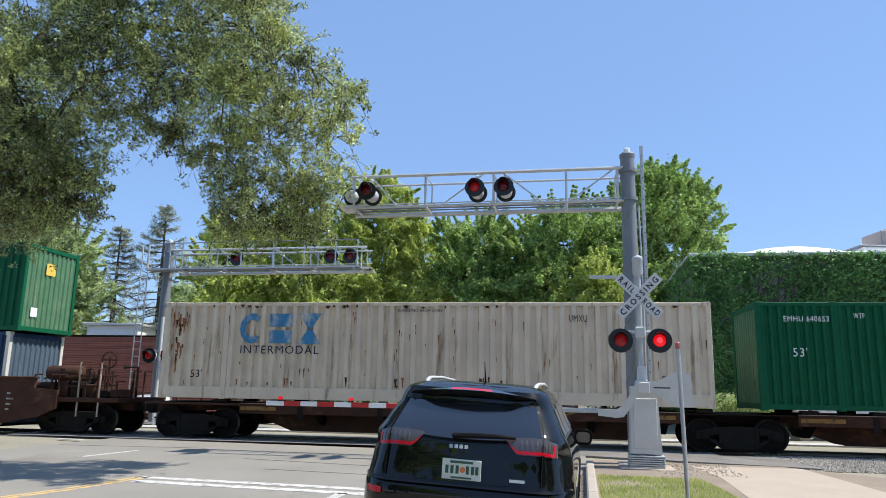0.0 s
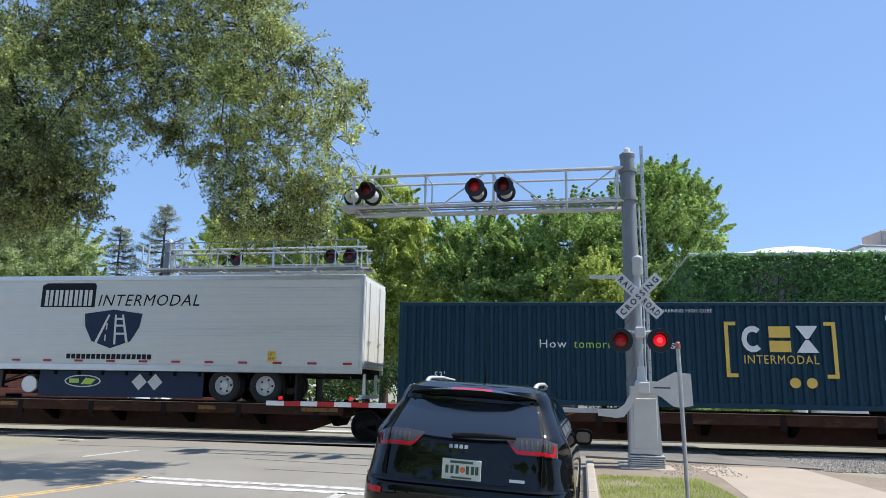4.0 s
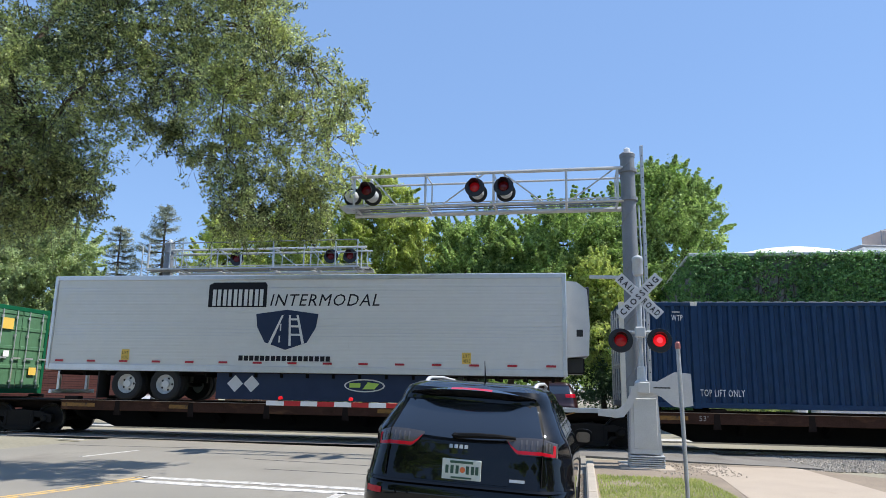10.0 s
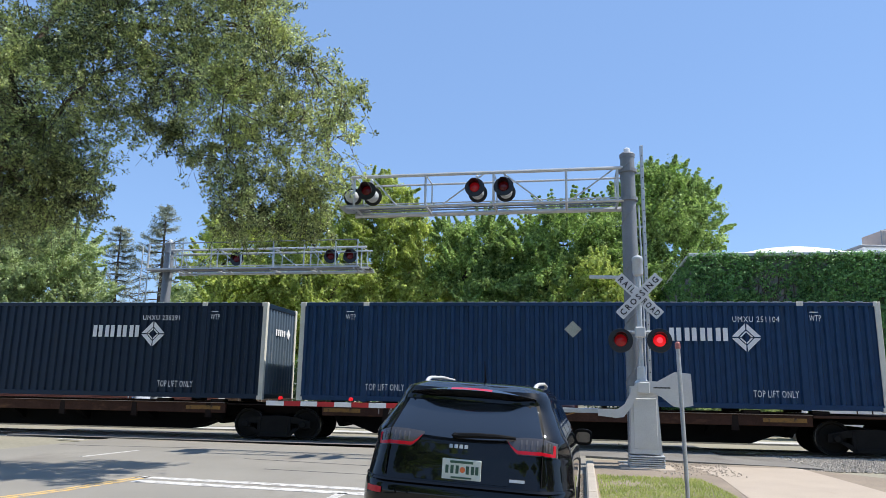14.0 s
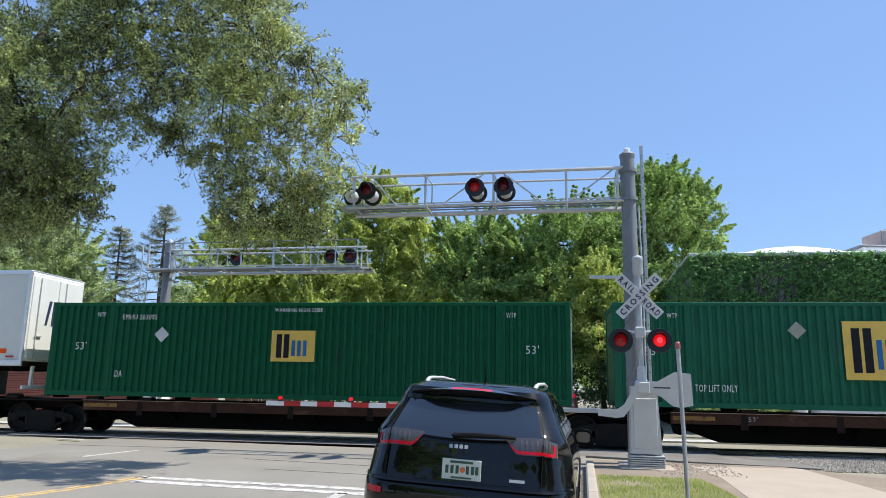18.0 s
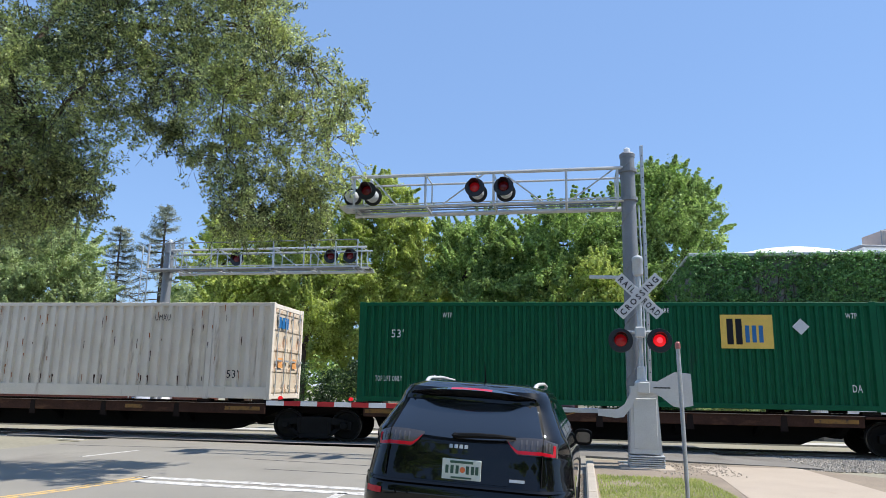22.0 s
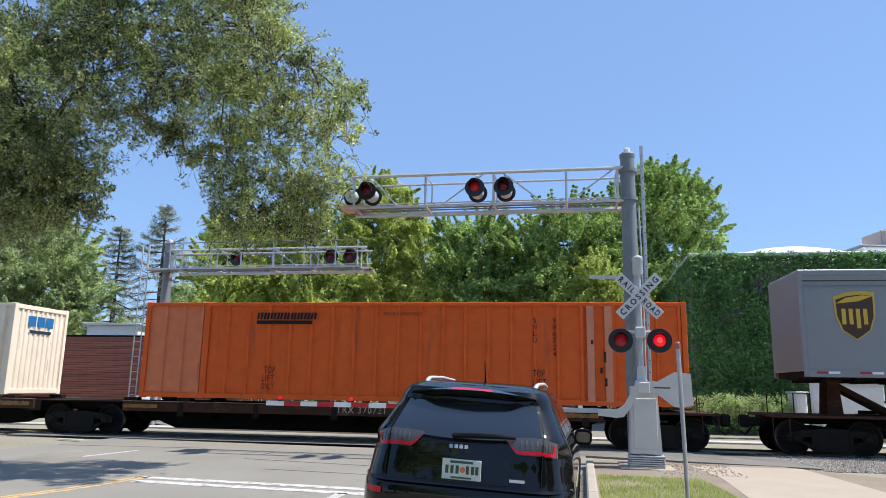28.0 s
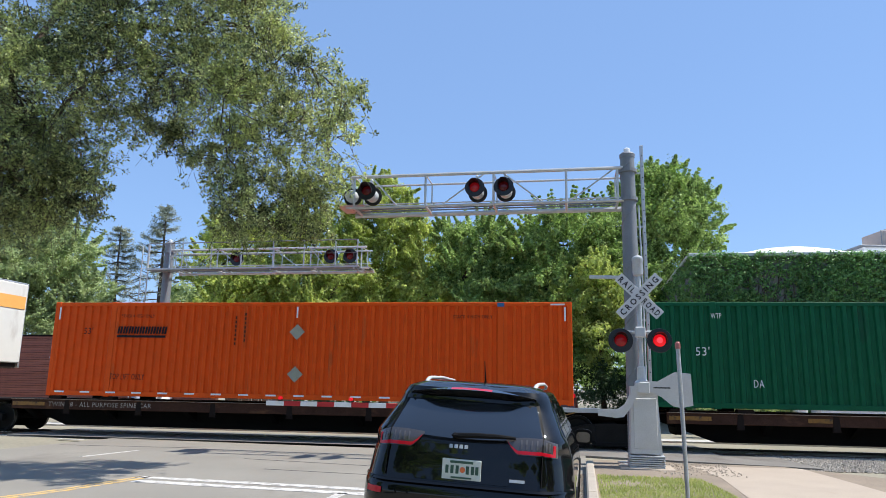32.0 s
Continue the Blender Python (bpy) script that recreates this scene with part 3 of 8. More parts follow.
def add_truck(car, x, s_car):
    """A two-axle truck under a rail car, at x on it."""
    for side in (-1, 1):
        fr = part("sideframe", sideframe_geo, M_TRUCK, car, at=(x, side * 1.0, 0), key="sideframe")
        part("spring", spring_geo, M_TRUCK, fr, key="spring")
        for ax in (-0.89, 0.89):
            part("journal", journal_geo, M_TRUCK, fr, at=pose(ax, side * 0.02, 0.456, 0, 0, 0 if side > 0 else 180), key="journal")
    part("bolster", lambda: Geo().box(-0.2, 0.2, -1.0, 1.0, 0.42, 0.72, 0.03), M_TRUCK, car, at=(x, 0, 0), key="bolster")
    for ax in (-0.89, 0.89):
        m = Matrix.Translation((x + ax, 0, 0.456))
        ws = part("wheelset", lambda: Geo().tube([(0, -1.02, 0), (0, 1.02, 0)], 0.085, 10), M_TRUCK, car, at=m, key="axle")
        for side in (-1, 1):
            part("wheel", wheel_geo, M_TRUCK, ws, at=pose(0, side * 0.755, 0, 0, 0, 0 if side < 0 else 180), key="wheel", smooth=True)
            part("tread", lambda: Geo().lathe([(0.450, -0.064), (0.4575, -0.060), (0.4585, 0.046), (0.450, 0.05)], (0, 0, 0), 1, 28, False), M_TREAD, ws, "bright worn wheel tread", at=pose(0, side * 0.755, 0, 0, 0, 0 if side < 0 else 180), key="tread", smooth=True)
        SPIN.append((ws, s_car, m))


def spine_unit(sa, sb, end_a, end_b, number, marks=(), hitch=(), number_x=0.3, brown=False):
    """One platform of an articulated spine car between truck centres sa and sb; end_a, end_b: a coupler there."""
    s = (sa + sb) / 2
    h = (sb - sa) / 2
    car = rides(thing("spine_car", on_track(s), "dirty brown articulated spine car of an intermodal train", "rail car", "rail cars"), s)
    xa, xb = (-h - (1.5 if end_a else -0.25)), (h + (1.5 if end_b else -0.25))
    g = Geo().prism([(-h + 1.35, 0.80), (-h + 2.9, 0.24), (h - 2.9, 0.24), (h - 1.35, 0.80), (xb, 0.80), (xb, 1.00), (xa, 1.00), (xa, 0.80)], 1, -0.46, 0.46)
    # black sills hold the deep shade below the deck in their colour
    part("centre_sill", g, M_CAR_BROWN if brown else M_UNDERSHADE, car)
    for side in (-1, 1):
        y = side * 1.16
        lo, hi = -h + 1.5, h - 1.5
        part("side_sill", Geo().box(lo, hi, y - 0.05, y + 0.05, 0.75, 1.05, 0.012).box(lo, hi, y - 0.09, y + 0.09, 1.03, 1.065, 0.006), M_CAR_BROWN, car)
        for x, w in ((lo + 0.6, 1.1), (hi - 0.7, 1.1)) if marks or number else ((lo + 0.6, 1.1), (lo + 3.9, 0.6), (hi - 4.2, 0.55), (hi - 0.7, 1.1)):
            part("reflector", lambda w=w: Geo().box(-w / 2, w / 2, -0.006, 0.006, -0.055, 0.055), M_YELLOWREF, car, "dirty yellow reflector strip", at=(x, y + side * 0.06, 0.905), key=("ref", w))
        part("worn_edge", Geo().box(lo, hi, y - 0.094, y + 0.094, 1.044, 1.058, 0.002), M_WORN, car, "pale worn edge of the sill")
        for k in range(int((hi - lo) / 2.4)):
            part("gusset", lambda: Geo().prism([(-0.10, 0.62), (0.10, 0.62), (0.07, 1.03), (-0.07, 1.03)], 1, -0.035, 0.035), M_CAR_DARK, car, at=(lo + 1.9 + 2.4 * k, y + side * 0.025, 0), key="gusset")
        for x in (-6.95, -5.2, 5.2, 6.95):
            part("pedestal", lambda: Geo().box(-0.22, 0.22, -0.14, 0.14, 1.06, 1.16, 0.02), M_CAR_DARK, car, at=(x, side * 1.08, 0), key="pedestal")
    for k in range(7):
        x = -h + 1.9 + (2 * h - 3.8) * k / 6
        part("cross_arm", lambda: Geo().prism([(-1.2, 0.82), (-0.46, 0.42), (0.46, 0.42), (1.2, 0.82), (1.2, 1.02), (-1.2, 1.02)], 0, -0.09, 0.09), M_UNDERSHADE, car, at=(x, 0, 0), key="cross_arm")
    for sgn, end in ((-1, end_a), (1, end_b)):
        x0 = sgn * h
        if end:
            part("end_platform", lambda: Geo().box(-1.5, 1.55, -1.3, 1.3, 0.98, 1.05, 0.01), M_CAR_BROWN, car, "worn brown steel end platform", at=(x0, 0, 0), key="end_platform")
            part("coupler", lambda: Geo().box(-0.1, 0.45, -0.11, 0.11, 0.70, 0.95, 0.03).box(0.35, 0.62, -0.17, 0.17, 0.66, 1.0, 0.05), M_TRUCK, car, at=pose(x0 + sgn * 1.45, 0, 0, 0, 0, 0 if sgn > 0 else 180), key="coupler")
            part("air_hose", lambda: Geo().tube([(0, -0.35, 0.85), (0.18, -0.36, 0.62), (0.36, -0.3, 0.45), (0.5, -0.2, 0.52)], 0.03, 6), M_RUBBER, car, at=pose(x0 + sgn * 1.5, 0, 0, 0, 0, 0 if sgn > 0 else 180), key="hose")
            for y in (-1.2, 1.2):
                part("grab_iron", lambda: Geo().tube([(0, 0, 1.02), (0, 0, 1.62), (0.42, 0, 1.62), (0.42, 0, 1.02)], 0.018, 6), M_CAR_BROWN, car, at=(x0 + sgn * 0.75 - 0.2, y, 0), key="grab")
                part("step", lambda: Geo().tube([(0, 0, 1.0), (0, 0, 0.52), (0.42, 0, 0.52), (0.42, 0, 1.0)], 0.018, 6), M_CAR_BROWN, car, at=(x0 + sgn * 1.3 - 0.2, y, 0), key="step")
            if sgn > 0:
                part("brake_wheel", lambda: Geo().tube([(0.12 * math.cos(q * 0.524), 0, 1.3 + 0.12 * math.sin(q * 0.524)) for q in range(13)], 0.010, 6, False).tube([(0, 0.0, 1.0), (0, 0, 1.42)], 0.012, 6).tube([(-0.12, 0, 1.3), (0.12, 0, 1.3)], 0.008, 5), M_CAR_BROWN, car, at=(x0 + 1.1, -0.85, 0), key="brake")
            add_truck(car, x0, s)
        elif sgn > 0:
            part("articulation", lambda: Geo().box(-1.2, 1.2, -0.55, 0.55, 0.74, 1.02, 0.05).box(-1.6, 1.6, -1.15, 1.15, 1.0, 1.04, 0.01), M_CAR_DARK, car, at=(x0, 0, 0), key="artic")
            add_truck(car, x0, s)
    if number:
        part("lettering", words(number, M_STENCIL, 0.19), M_STENCIL, car, at=(-h + (2 * h) * number_x, -1.216, 0.83))
    for txt, fx in marks:
        part("lettering", words(txt, M_STENCIL, 0.14), M_STENCIL, car, at=(-h + 2 * h * fx, -1.216, 0.84))
    for hx, lean, top in hitch:
        post = part("hitch_post", lambda top=top: Geo().prism([(-0.20, 1.02), (0.20, 1.02), (0.12, top - 0.12), (-0.12, top - 0.12)], 1, -0.36, -0.26).prism([(-0.20, 1.02), (0.20, 1.02), (0.12, top - 0.12), (-0.12, top - 0.12)], 1, 0.26, 0.36).box(-0.4, 0.4, -0.42, 0.42, top - 0.14, top - 0.02, 0.03), M_CAR_BROWN, car, "brown trailer hitch stanchion", at=(hx - s, 0, 0), key=("hitch", top))
        part("hitch_strut", lambda lean=lean, top=top: Geo().tube([(0.05 * lean, -0.3, top - 0.2), (1.55 * lean, -0.3, 1.05)], 0.075, 6).tube([(0.05 * lean, 0.3, top - 0.2), (1.55 * lean, 0.3, 1.05)], 0.075, 6), M_CAR_BROWN, car, at=(hx - s, 0, 0), key=("strut", lean, top))
    return car


def corrugated(length, height, pitch, depth):
    """A folded wall sheet in xz; its crests lie at y = 0 towards -y and its folds go in to y = depth."""
    n = max(1, int(round(length / pitch)))
    p = length / n
    prof = []
    for k in range(n):
        x = -length / 2 + k * p
        if pitch > 0.5:                                  # flat sheet with narrow raised ribs
            prof += [(x, depth), (x + p * 0.78, depth), (x + p * 0.83, 0.0), (x + p * 0.94, 0.0), (x + p * 0.99, depth)]
            continue
        prof += [(x, 0.0), (x + p * 0.36, 0.0), (x + p * 0.48, depth), (x + p * 0.88, depth)]
    prof.append((length / 2, 0.0))
    m = len(prof)
    return Geo().add([(x, y, 0.0) for x, y in prof] + [(x, y, height) for x, y in prof], [(i, i + 1, m + i + 1, m + i) for i in range(m - 1)])


def door_leaf():
    g = Geo().box(-0.60, 0.60, -0.02, 0.02, 0.0, 2.60, 0.01)
    for z in (0.10, 0.72, 1.35, 1.98, 2.50):
        g.box(-0.58, 0.58, -0.045, -0.015, z - 0.06, z + 0.06, 0.012)
    return g


def rods():
    g = Geo()
    for x in (-0.34, 0.30):
        g.tube([(x, -0.075, 0.02), (x, -0.075, 2.58)], 0.02, 6)
        for z in (0.25, 0.95, 1.75, 2.35):
            g.box(x - 0.045, x + 0.045, -0.08, -0.03, z - 0.04, z + 0.04)
        g.box(x - 0.02, x + 0.34, -0.10, -0.07, 0.98, 1.03)
    return g


def container(sl, paint, label, rib=0.27, depth=0.055, right="wall", post=None, texts=(), length=16.15, height=2.896, z=1.165, base_band=0.0, group="shipping containers", seam=0.097, left_paint=None, door_paint=None):
    """A corrugated steel container, its left end at sl along the track. texts: (string, material, cap height, width, distance from the left end, height)."""
    post = post or paint
    L, H, W = length, height, 1.295
    s = sl + L / 2
    c = rides(thing("shipping_container", on_track(s, 0, z), label, "container", group), s, z)
    k = (paint.name, L, H, rib)
    p40 = 6.05 if L > 14 else None
    hw = L / 2 - 0.13
    segs = [(-hw, -p40 - seam), (-p40 + seam, p40 - seam), (p40 + seam, hw)] if p40 else [(-hw, hw)]
    z0 = 0.16 + base_band
    for side in (-1, 1):
        for x0, x1 in segs:
            w = x1 - x0
            part("side_panel", lambda w=w: corrugated(w, H - z0 - 0.11, rib, depth), left_paint if left_paint and x0 < -p40 else paint, c, at=pose((x0 + x1) / 2 * (1 if side < 0 else 1), side * (W - 0.012), z0, 0, 0, 0 if side < 0 else 180), key=("side", round(w, 2), z0, k))
        part("top_rail", lambda: Geo().box(-L / 2 + 0.12, L / 2 - 0.12, -0.035, 0.035, H - 0.115, H - 0.01, 0.01), paint, c, at=(0, side * (W - 0.04), 0), key=("trail", k))
        part("bottom_rail", lambda: Geo().box(-L / 2 + 0.12, L / 2 - 0.12, -0.03, 0.03, 0.02, z0 + 0.005, 0.012), paint, c, at=(0, side * (W - 0.035), 0), key=("brail", z0, k))
        for x in (-L / 2 + 0.07, L / 2 - 0.07):
            part("corner_post", lambda: Geo().box(-0.07, 0.07, -0.07, 0.07, 0.1, H - 0.1, 0.012), post, c, at=(x, side * (W - 0.07), 0), key=("cpost", H))
        if p40:
            for x in (-p40, p40):
                part("lift_post", lambda: Geo().box(-0.09, 0.09, -0.05, 0.05, 0.05, H - 0.06, 0.012), paint, c, at=(x, side * (W - 0.048), 0), key=("lpost", H))
        for x in ((-L / 2 + 0.089, L / 2 - 0.089, -p40, p40) if p40 else (-L / 2 + 0.089, L / 2 - 0.089)):
            for zz in (0.06, H - 0.06):
                part("corner_casting", lambda: Geo().box(-0.092, 0.092, -0.082, 0.082, -0.062, 0.062, 0.012), paint if p40 and abs(x) == p40 and zz < 1 else post, c, at=(x, side * (W - 0.079), zz), key="casting")
    # bright dashes stand in for the sun's highlight along the roof edge
    if post is M_POST:
        part("roof_edge", lambda: functools.reduce(lambda g, k_: g.box(-L / 2 + 0.25 + 0.3 * k_, -L / 2 + 0.43 + 0.3 * k_, -W + 0.01, -W + 0.07, H - 0.012, H + 0.010), range(int((L - 0.5) / 0.3)), Geo()), M_GALV, c, "pale dashes that imitate sunlight on the roof edge", key=("redge", L, H))
    part("roof", lambda: Geo().box(-L / 2 + 0.1, L / 2 - 0.1, -W + 0.06, W - 0.06, H - 0.06, H - 0.03), paint, c, key=("roof", k))
    part("floor", lambda: Geo().box(-L / 2 + 0.1, L / 2 - 0.1, -W + 0.06, W - 0.06, 0.03, 0.15), M_CAR_DARK, c, key=("floor", L))
    for sgn in (-1, 1):
        kind = right if sgn > 0 else ("wall" if right == "door" else "door")
        rz = 90 if sgn > 0 else -90
        if kind == "wall":
            # ends take the paler paints that hold some sunlight in their colour
            part("end_wall", lambda: corrugated(2.32, H - 0.3, 0.23, 0.04), {M_NAVY: M_FADELITBLUE, M_DARKNAVY: M_FADELITBLUE, M_TEALNAVY: M_FADELITBLUE, M_GREEN: M_FADELITGREEN, M_PALEGREEN: M_FADELITGREEN}.get(paint, paint), c, at=pose(sgn * (L / 2 - 0.03), 0, 0.16, 0, 0, rz), key=("endw", k))
        else:
            for y in (-0.61, 0.61):
                d = part("door", door_leaf, door_paint or {M_GREEN: M_FADELITGREEN, M_PALEGREEN: M_FADELITGREEN, M_RUSTWHITE: M_RUSTDOOR, M_CREAM: M_RUSTDOOR, M_BLUEGREY: M_FADELITBLUE}.get(paint, paint), c, at=pose(sgn * (L / 2 - 0.05), y, 0.16, 0, 0, rz), key="door_leaf")
                part("lock_rod", rods, M_GALV, d, key="rods")
        part("end_header", lambda: Geo().box(-0.05, 0.05, -W + 0.12, W - 0.12, H - 0.16, H - 0.02, 0.01), paint, c, at=(sgn * (L / 2 - 0.06), 0, 0), key=("ehead", H, paint.name))
        part("end_sill", lambda: Geo().box(-0.05, 0.05, -W + 0.12, W - 0.12, 0.02, 0.17, 0.01), paint, c, at=(sgn * (L / 2 - 0.06), 0, 0), key=("esill", paint.name))
    for t, mat, hh, ww, dx, zz in texts:
        part("lettering", words(t, mat, hh, ww), mat, c, at=(-L / 2 + dx, -W - 0.006, zz))
    return c


def emblem(c, name, polys, mat, x, z, label="", y=-1.300, L=16.15):
    g = Geo()
    for poly in polys:
        g.prism([(q[0] + x - L / 2, q[1] + z) for q in poly], 1, y - 0.004, y + 0.004)
    return part(name, g, mat, c, label)


def end_emblem(c, name, polys, mat, z, label="", L=16.15, lift=0.0):
    """Flat shapes on the end that faces along the track, drawn in (across, up)."""
    g = Geo()
    for poly in polys:
        g.prism([(q[0], q[1] + z) for q in poly], 0, L / 2 - 0.024 + lift, L / 2 - 0.018 + lift)
    return part(name, g, mat, c, label)


def quad(x0, x1, z0, z1, slant=0.0):
    return [(x0 + slant * z0, z0), (x1 + slant * z0, z0), (x1 + slant * z1, z1), (x0 + slant * z1, z1)]


def blot(rng_, w, h):
    """An uneven rust patch that thins out downwards."""
    left = [(-w * rng_.uniform(0.15, 0.6) * (0.35 + 0.65 * q / 5), h * q / 5) for q in range(6)]
    right = [(w * rng_.uniform(0.15, 0.6) * (0.35 + 0.65 * q / 5), h * q / 5) for q in range(6)]
    return left[::-1] + right


def diamond(r):
    return [(-r, 0), (0, -r), (r, 0), (0, r)]


def ring_diamond(r, w):
    """Four bars that make an open diamond."""
    k = w / r
    out = []
    pts = [(-r, 0), (0, -r), (r, 0), (0, r)]
    for i in range(4):
        a_, b_ = Vector(pts[i]), Vector(pts[(i + 1) % 4])
        a2, b2 = a_.lerp(b_, 0.06), a_.lerp(b_, 0.94)
        out.append([tuple(a2), tuple(b2), tuple(b2 * (1 - k)), tuple(a2 * (1 - k))])
    return out


def letter_bars(n, w, gap, h, slant=0.0, stroke=None):
    """A row of plain upright bars, two to a mark."""
    out, x = [], 0.0
    for i in range(n):
        out.append(quad(x, x + w * 0.37, 0, h, slant))
        out.append(quad(x + w * 0.55, x + w * 0.92, 0, h, slant))
        x += w + gap
    return out


def yellow_logo(c, x, z, w=1.36, h=0.92):
    emblem(c, "logo_panel", [quad(0, w, 0, h)], M_LOGOYEL, x, z, "yellow square logo panel")
    emblem(c, "logo_mark", [quad(w * 0.12, w * 0.24, h * 0.12, h * 0.88), quad(w * 0.29, w * 0.41, h * 0.12, h * 0.88)], M_INK, x, z, "black logo bars", -1.307)
    emblem(c, "logo_mark", [quad(w * (0.47 + 0.13 * q), w * (0.55 + 0.13 * q), h * 0.18, h * 0.68) for q in range(3)], M_LOGOBLUE, x, z, "blue logo bars", -1.307)


def bar_logo(c, x, z):
    """Pale block marks and an open diamond."""
    emblem(c, "logo_mark", letter_bars(4, 0.34, 0.07, 0.36, 0.0, 0.085), M_WHITE, x, z, "white block logo shapes")
    emblem(c, "logo_diamond", ring_diamond(0.40, 0.17), M_WHITE, x + 2.02, z + 0.10, "white open diamond logo")
    emblem(c, "logo_diamond", ring_diamond(0.19, 0.05), M_WHITE, x + 2.02, z + 0.10)


def blue_logo(c, x, z, mat=None, w=2.55, h=0.98, which=(0, 1, 2)):
    mat = mat or M_LOGOBLUE
    k = w / 3.2
    shapes = []
    for i in range(3):
        cx, arcs = 0.46 + 1.14 * i, []
        for t_ in range(10):
            a0, a1 = radians(48 + 26.4 * t_), radians(48 + 26.4 * (t_ + 1))
            arcs.append([(cx + 0.48 * math.cos(a0), 0.5 + 0.5 * math.sin(a0)), (cx + 0.48 * math.cos(a1), 0.5 + 0.5 * math.sin(a1)), (cx + 0.26 * math.cos(a1), 0.5 + 0.28 * math.sin(a1)), (cx + 0.26 * math.cos(a0), 0.5 + 0.28 * math.sin(a0))])
        if i == 1:
            arcs = [[(cx - 0.45, 0.56), (cx + 0.45, 0.56), (cx + 0.45, 0.98), (cx - 0.45, 0.98)], [(cx - 0.45, 0.02), (cx + 0.45, 0.02), (cx + 0.45, 0.44), (cx - 0.45, 0.44)]]
        if i == 2:
            arcs = [[(cx - 0.46, 0.0), (cx + 0.46, 0.0), (cx + 0.07, 0.48), (cx - 0.07, 0.48)], [(cx - 0.07, 0.52), (cx + 0.07, 0.52), (cx + 0.46, 1.0), (cx - 0.46, 1.0)]]
        shapes.append(arcs)
    paint_of = (M_WHITE, mat, M_WHITE) if mat is M_LOGOYEL else (mat, mat, mat)
    for i in which:
        if i == 2:
            for poly, y_ in zip(shapes[i], (-1.300, -1.304)):
                emblem(c, "logo_mark", [[(q[0] * k, q[1] * h) for q in poly]], paint_of[i], x, z, ("blue" if mat is not M_LOGOYEL else "white" if i != 1 else "yellow") + " block logo shape", y_)
        else:
            emblem(c, "logo_mark", [[(q[0] * k, q[1] * h) for q in poly] for poly in shapes[i]], paint_of[i], x, z, ("blue" if mat is not M_LOGOYEL else "white" if i != 1 else "yellow") + " block logo shape")


W_, K_ = M_WHITE, M_INK


def GT(f):
    """Distance from the left end, from a share of the length as it looks in perspective."""
    return 16.15 * 1.12 * f / (1 + 0.12 * f)



def green_texts(num, fnum, f53, fw, extra=(), z53=1.42):
    t = [(num, W_, 0.16, 1.15, GT(fnum), 2.36)]
    t += [("53'", W_, 0.24, 0.36, GT(q), z53) for q in f53]
    t += [("WTP", W_, 0.15, 0.28, GT(q), 2.44) for q in fw]
    return t + [("WARNING HIGH CUBE", W_, 0.12, 1.5, GT(0.428), 2.60)] + list(extra)


def navy_texts(num, fnum):
    return [(num, W_, 0.16, 1.22, GT(fnum), 2.34), ("WTP", W_, 0.17, 0.3, GT(0.079), 2.37), ("WTP", W_, 0.17, 0.3, GT(0.876), 2.37), ("TOP LIFT ONLY", W_, 0.19, 1.15, GT(0.117), 0.33), ("TOP LIFT ONLY", W_, 0.19, 1.15, GT(0.772), 0.33)]


def under_bars(c, xs, z=2.66):
    """The short white bar above a corner mark."""
    emblem(c, "mark_bar", [quad(x, x + 0.22, 0, 0.025) for x in xs], M_WHITE, 0, z)


# the cars, group by group, with their truck places
GROUPS = [([-10.58, 5.1, 22.6, 40.3, 57.75, 74.4], ["", "", "", "", ""]), ([78.45, 94.66, 112.2, 129.5, 146.94, 163.4], ["", "", "", "", "TTAX 654301"]),
          ([167.07, 182.9, 200.4, 217.9, 235.2, 251.7], ["", "", "", "", ""]), ([256.4, 273.7, 292.4, 309.8], ["TTRX 370721", "", "TTRX 370721"]), ([314.2, 331.66, 351.5, 369.0], ["TTRX 370666", "", ""])]
HITCH = {2: [(23.9 + 0.6, 1, 1.98)], 6 + 0: [(111.0, -1, 1.98)], 10: [(167.2, 1, 2.06)], 15: [(256.6, 1, 2.06)], 18: [(314.6, 1, 2.08), (330.3, -1, 2.08)]}
MARKS = {0: [("53'", 0.62)], 3: [("53'", 0.4)], 5: [("53'", 0.8)], 7: [("53'", 0.17)], 8: [("53'", 0.2)], 9: [("53'", 0.46)], 11: [("53'", 0.86)], 12: [("53'", 0.2)], 14: [("53'", 0.24)], 15: [("2-28/1-57", 0.65)], 16: [("TWIN 28 - ALL PURPOSE SPINE CAR", 0.72)], 18: [("2-28/1-57", 0.62)], 19: [("TWIN 28 - ALL PURPOSE SPINE CAR", 0.14)]}
u = 0
for trucks, numbers in GROUPS:
    for i in range(len(trucks) - 1):
        spine_unit(trucks[i], trucks[i + 1], i == 0, i == len(trucks) - 2, numbers[i], MARKS.get(u, ()), HITCH.get(u, ()), 0.19 if numbers[i].startswith("TTAX") else 0.465, u < 5)
        u += 1

CREAM_TXT = [("INTERMODAL", M_LOGONAVY, 0.25, 2.45, 2.52, 1.35), ("WARNING HIGH CUBE", K_, 0.10, 1.35, GT(0.425), 2.60), ("UMXU", K_, 0.2, 0.5, GT(0.74), 2.33), ("53'", K_, 0.24, 0.36, GT(0.055), 0.62), ("53'", K_, 0.24, 0.36, GT(0.905), 0.62)]
c1 = container(-11.65, M_CREAM, "rust-streaked cream container with a faded blue logo", 0.335, 0.075, "door", texts=CREAM_TXT, base_band=0.2, seam=0.1)
blue_logo(c1, 2.48, 1.64, M_FADELOGO, h=0.92)
rr_ = random.Random(4)
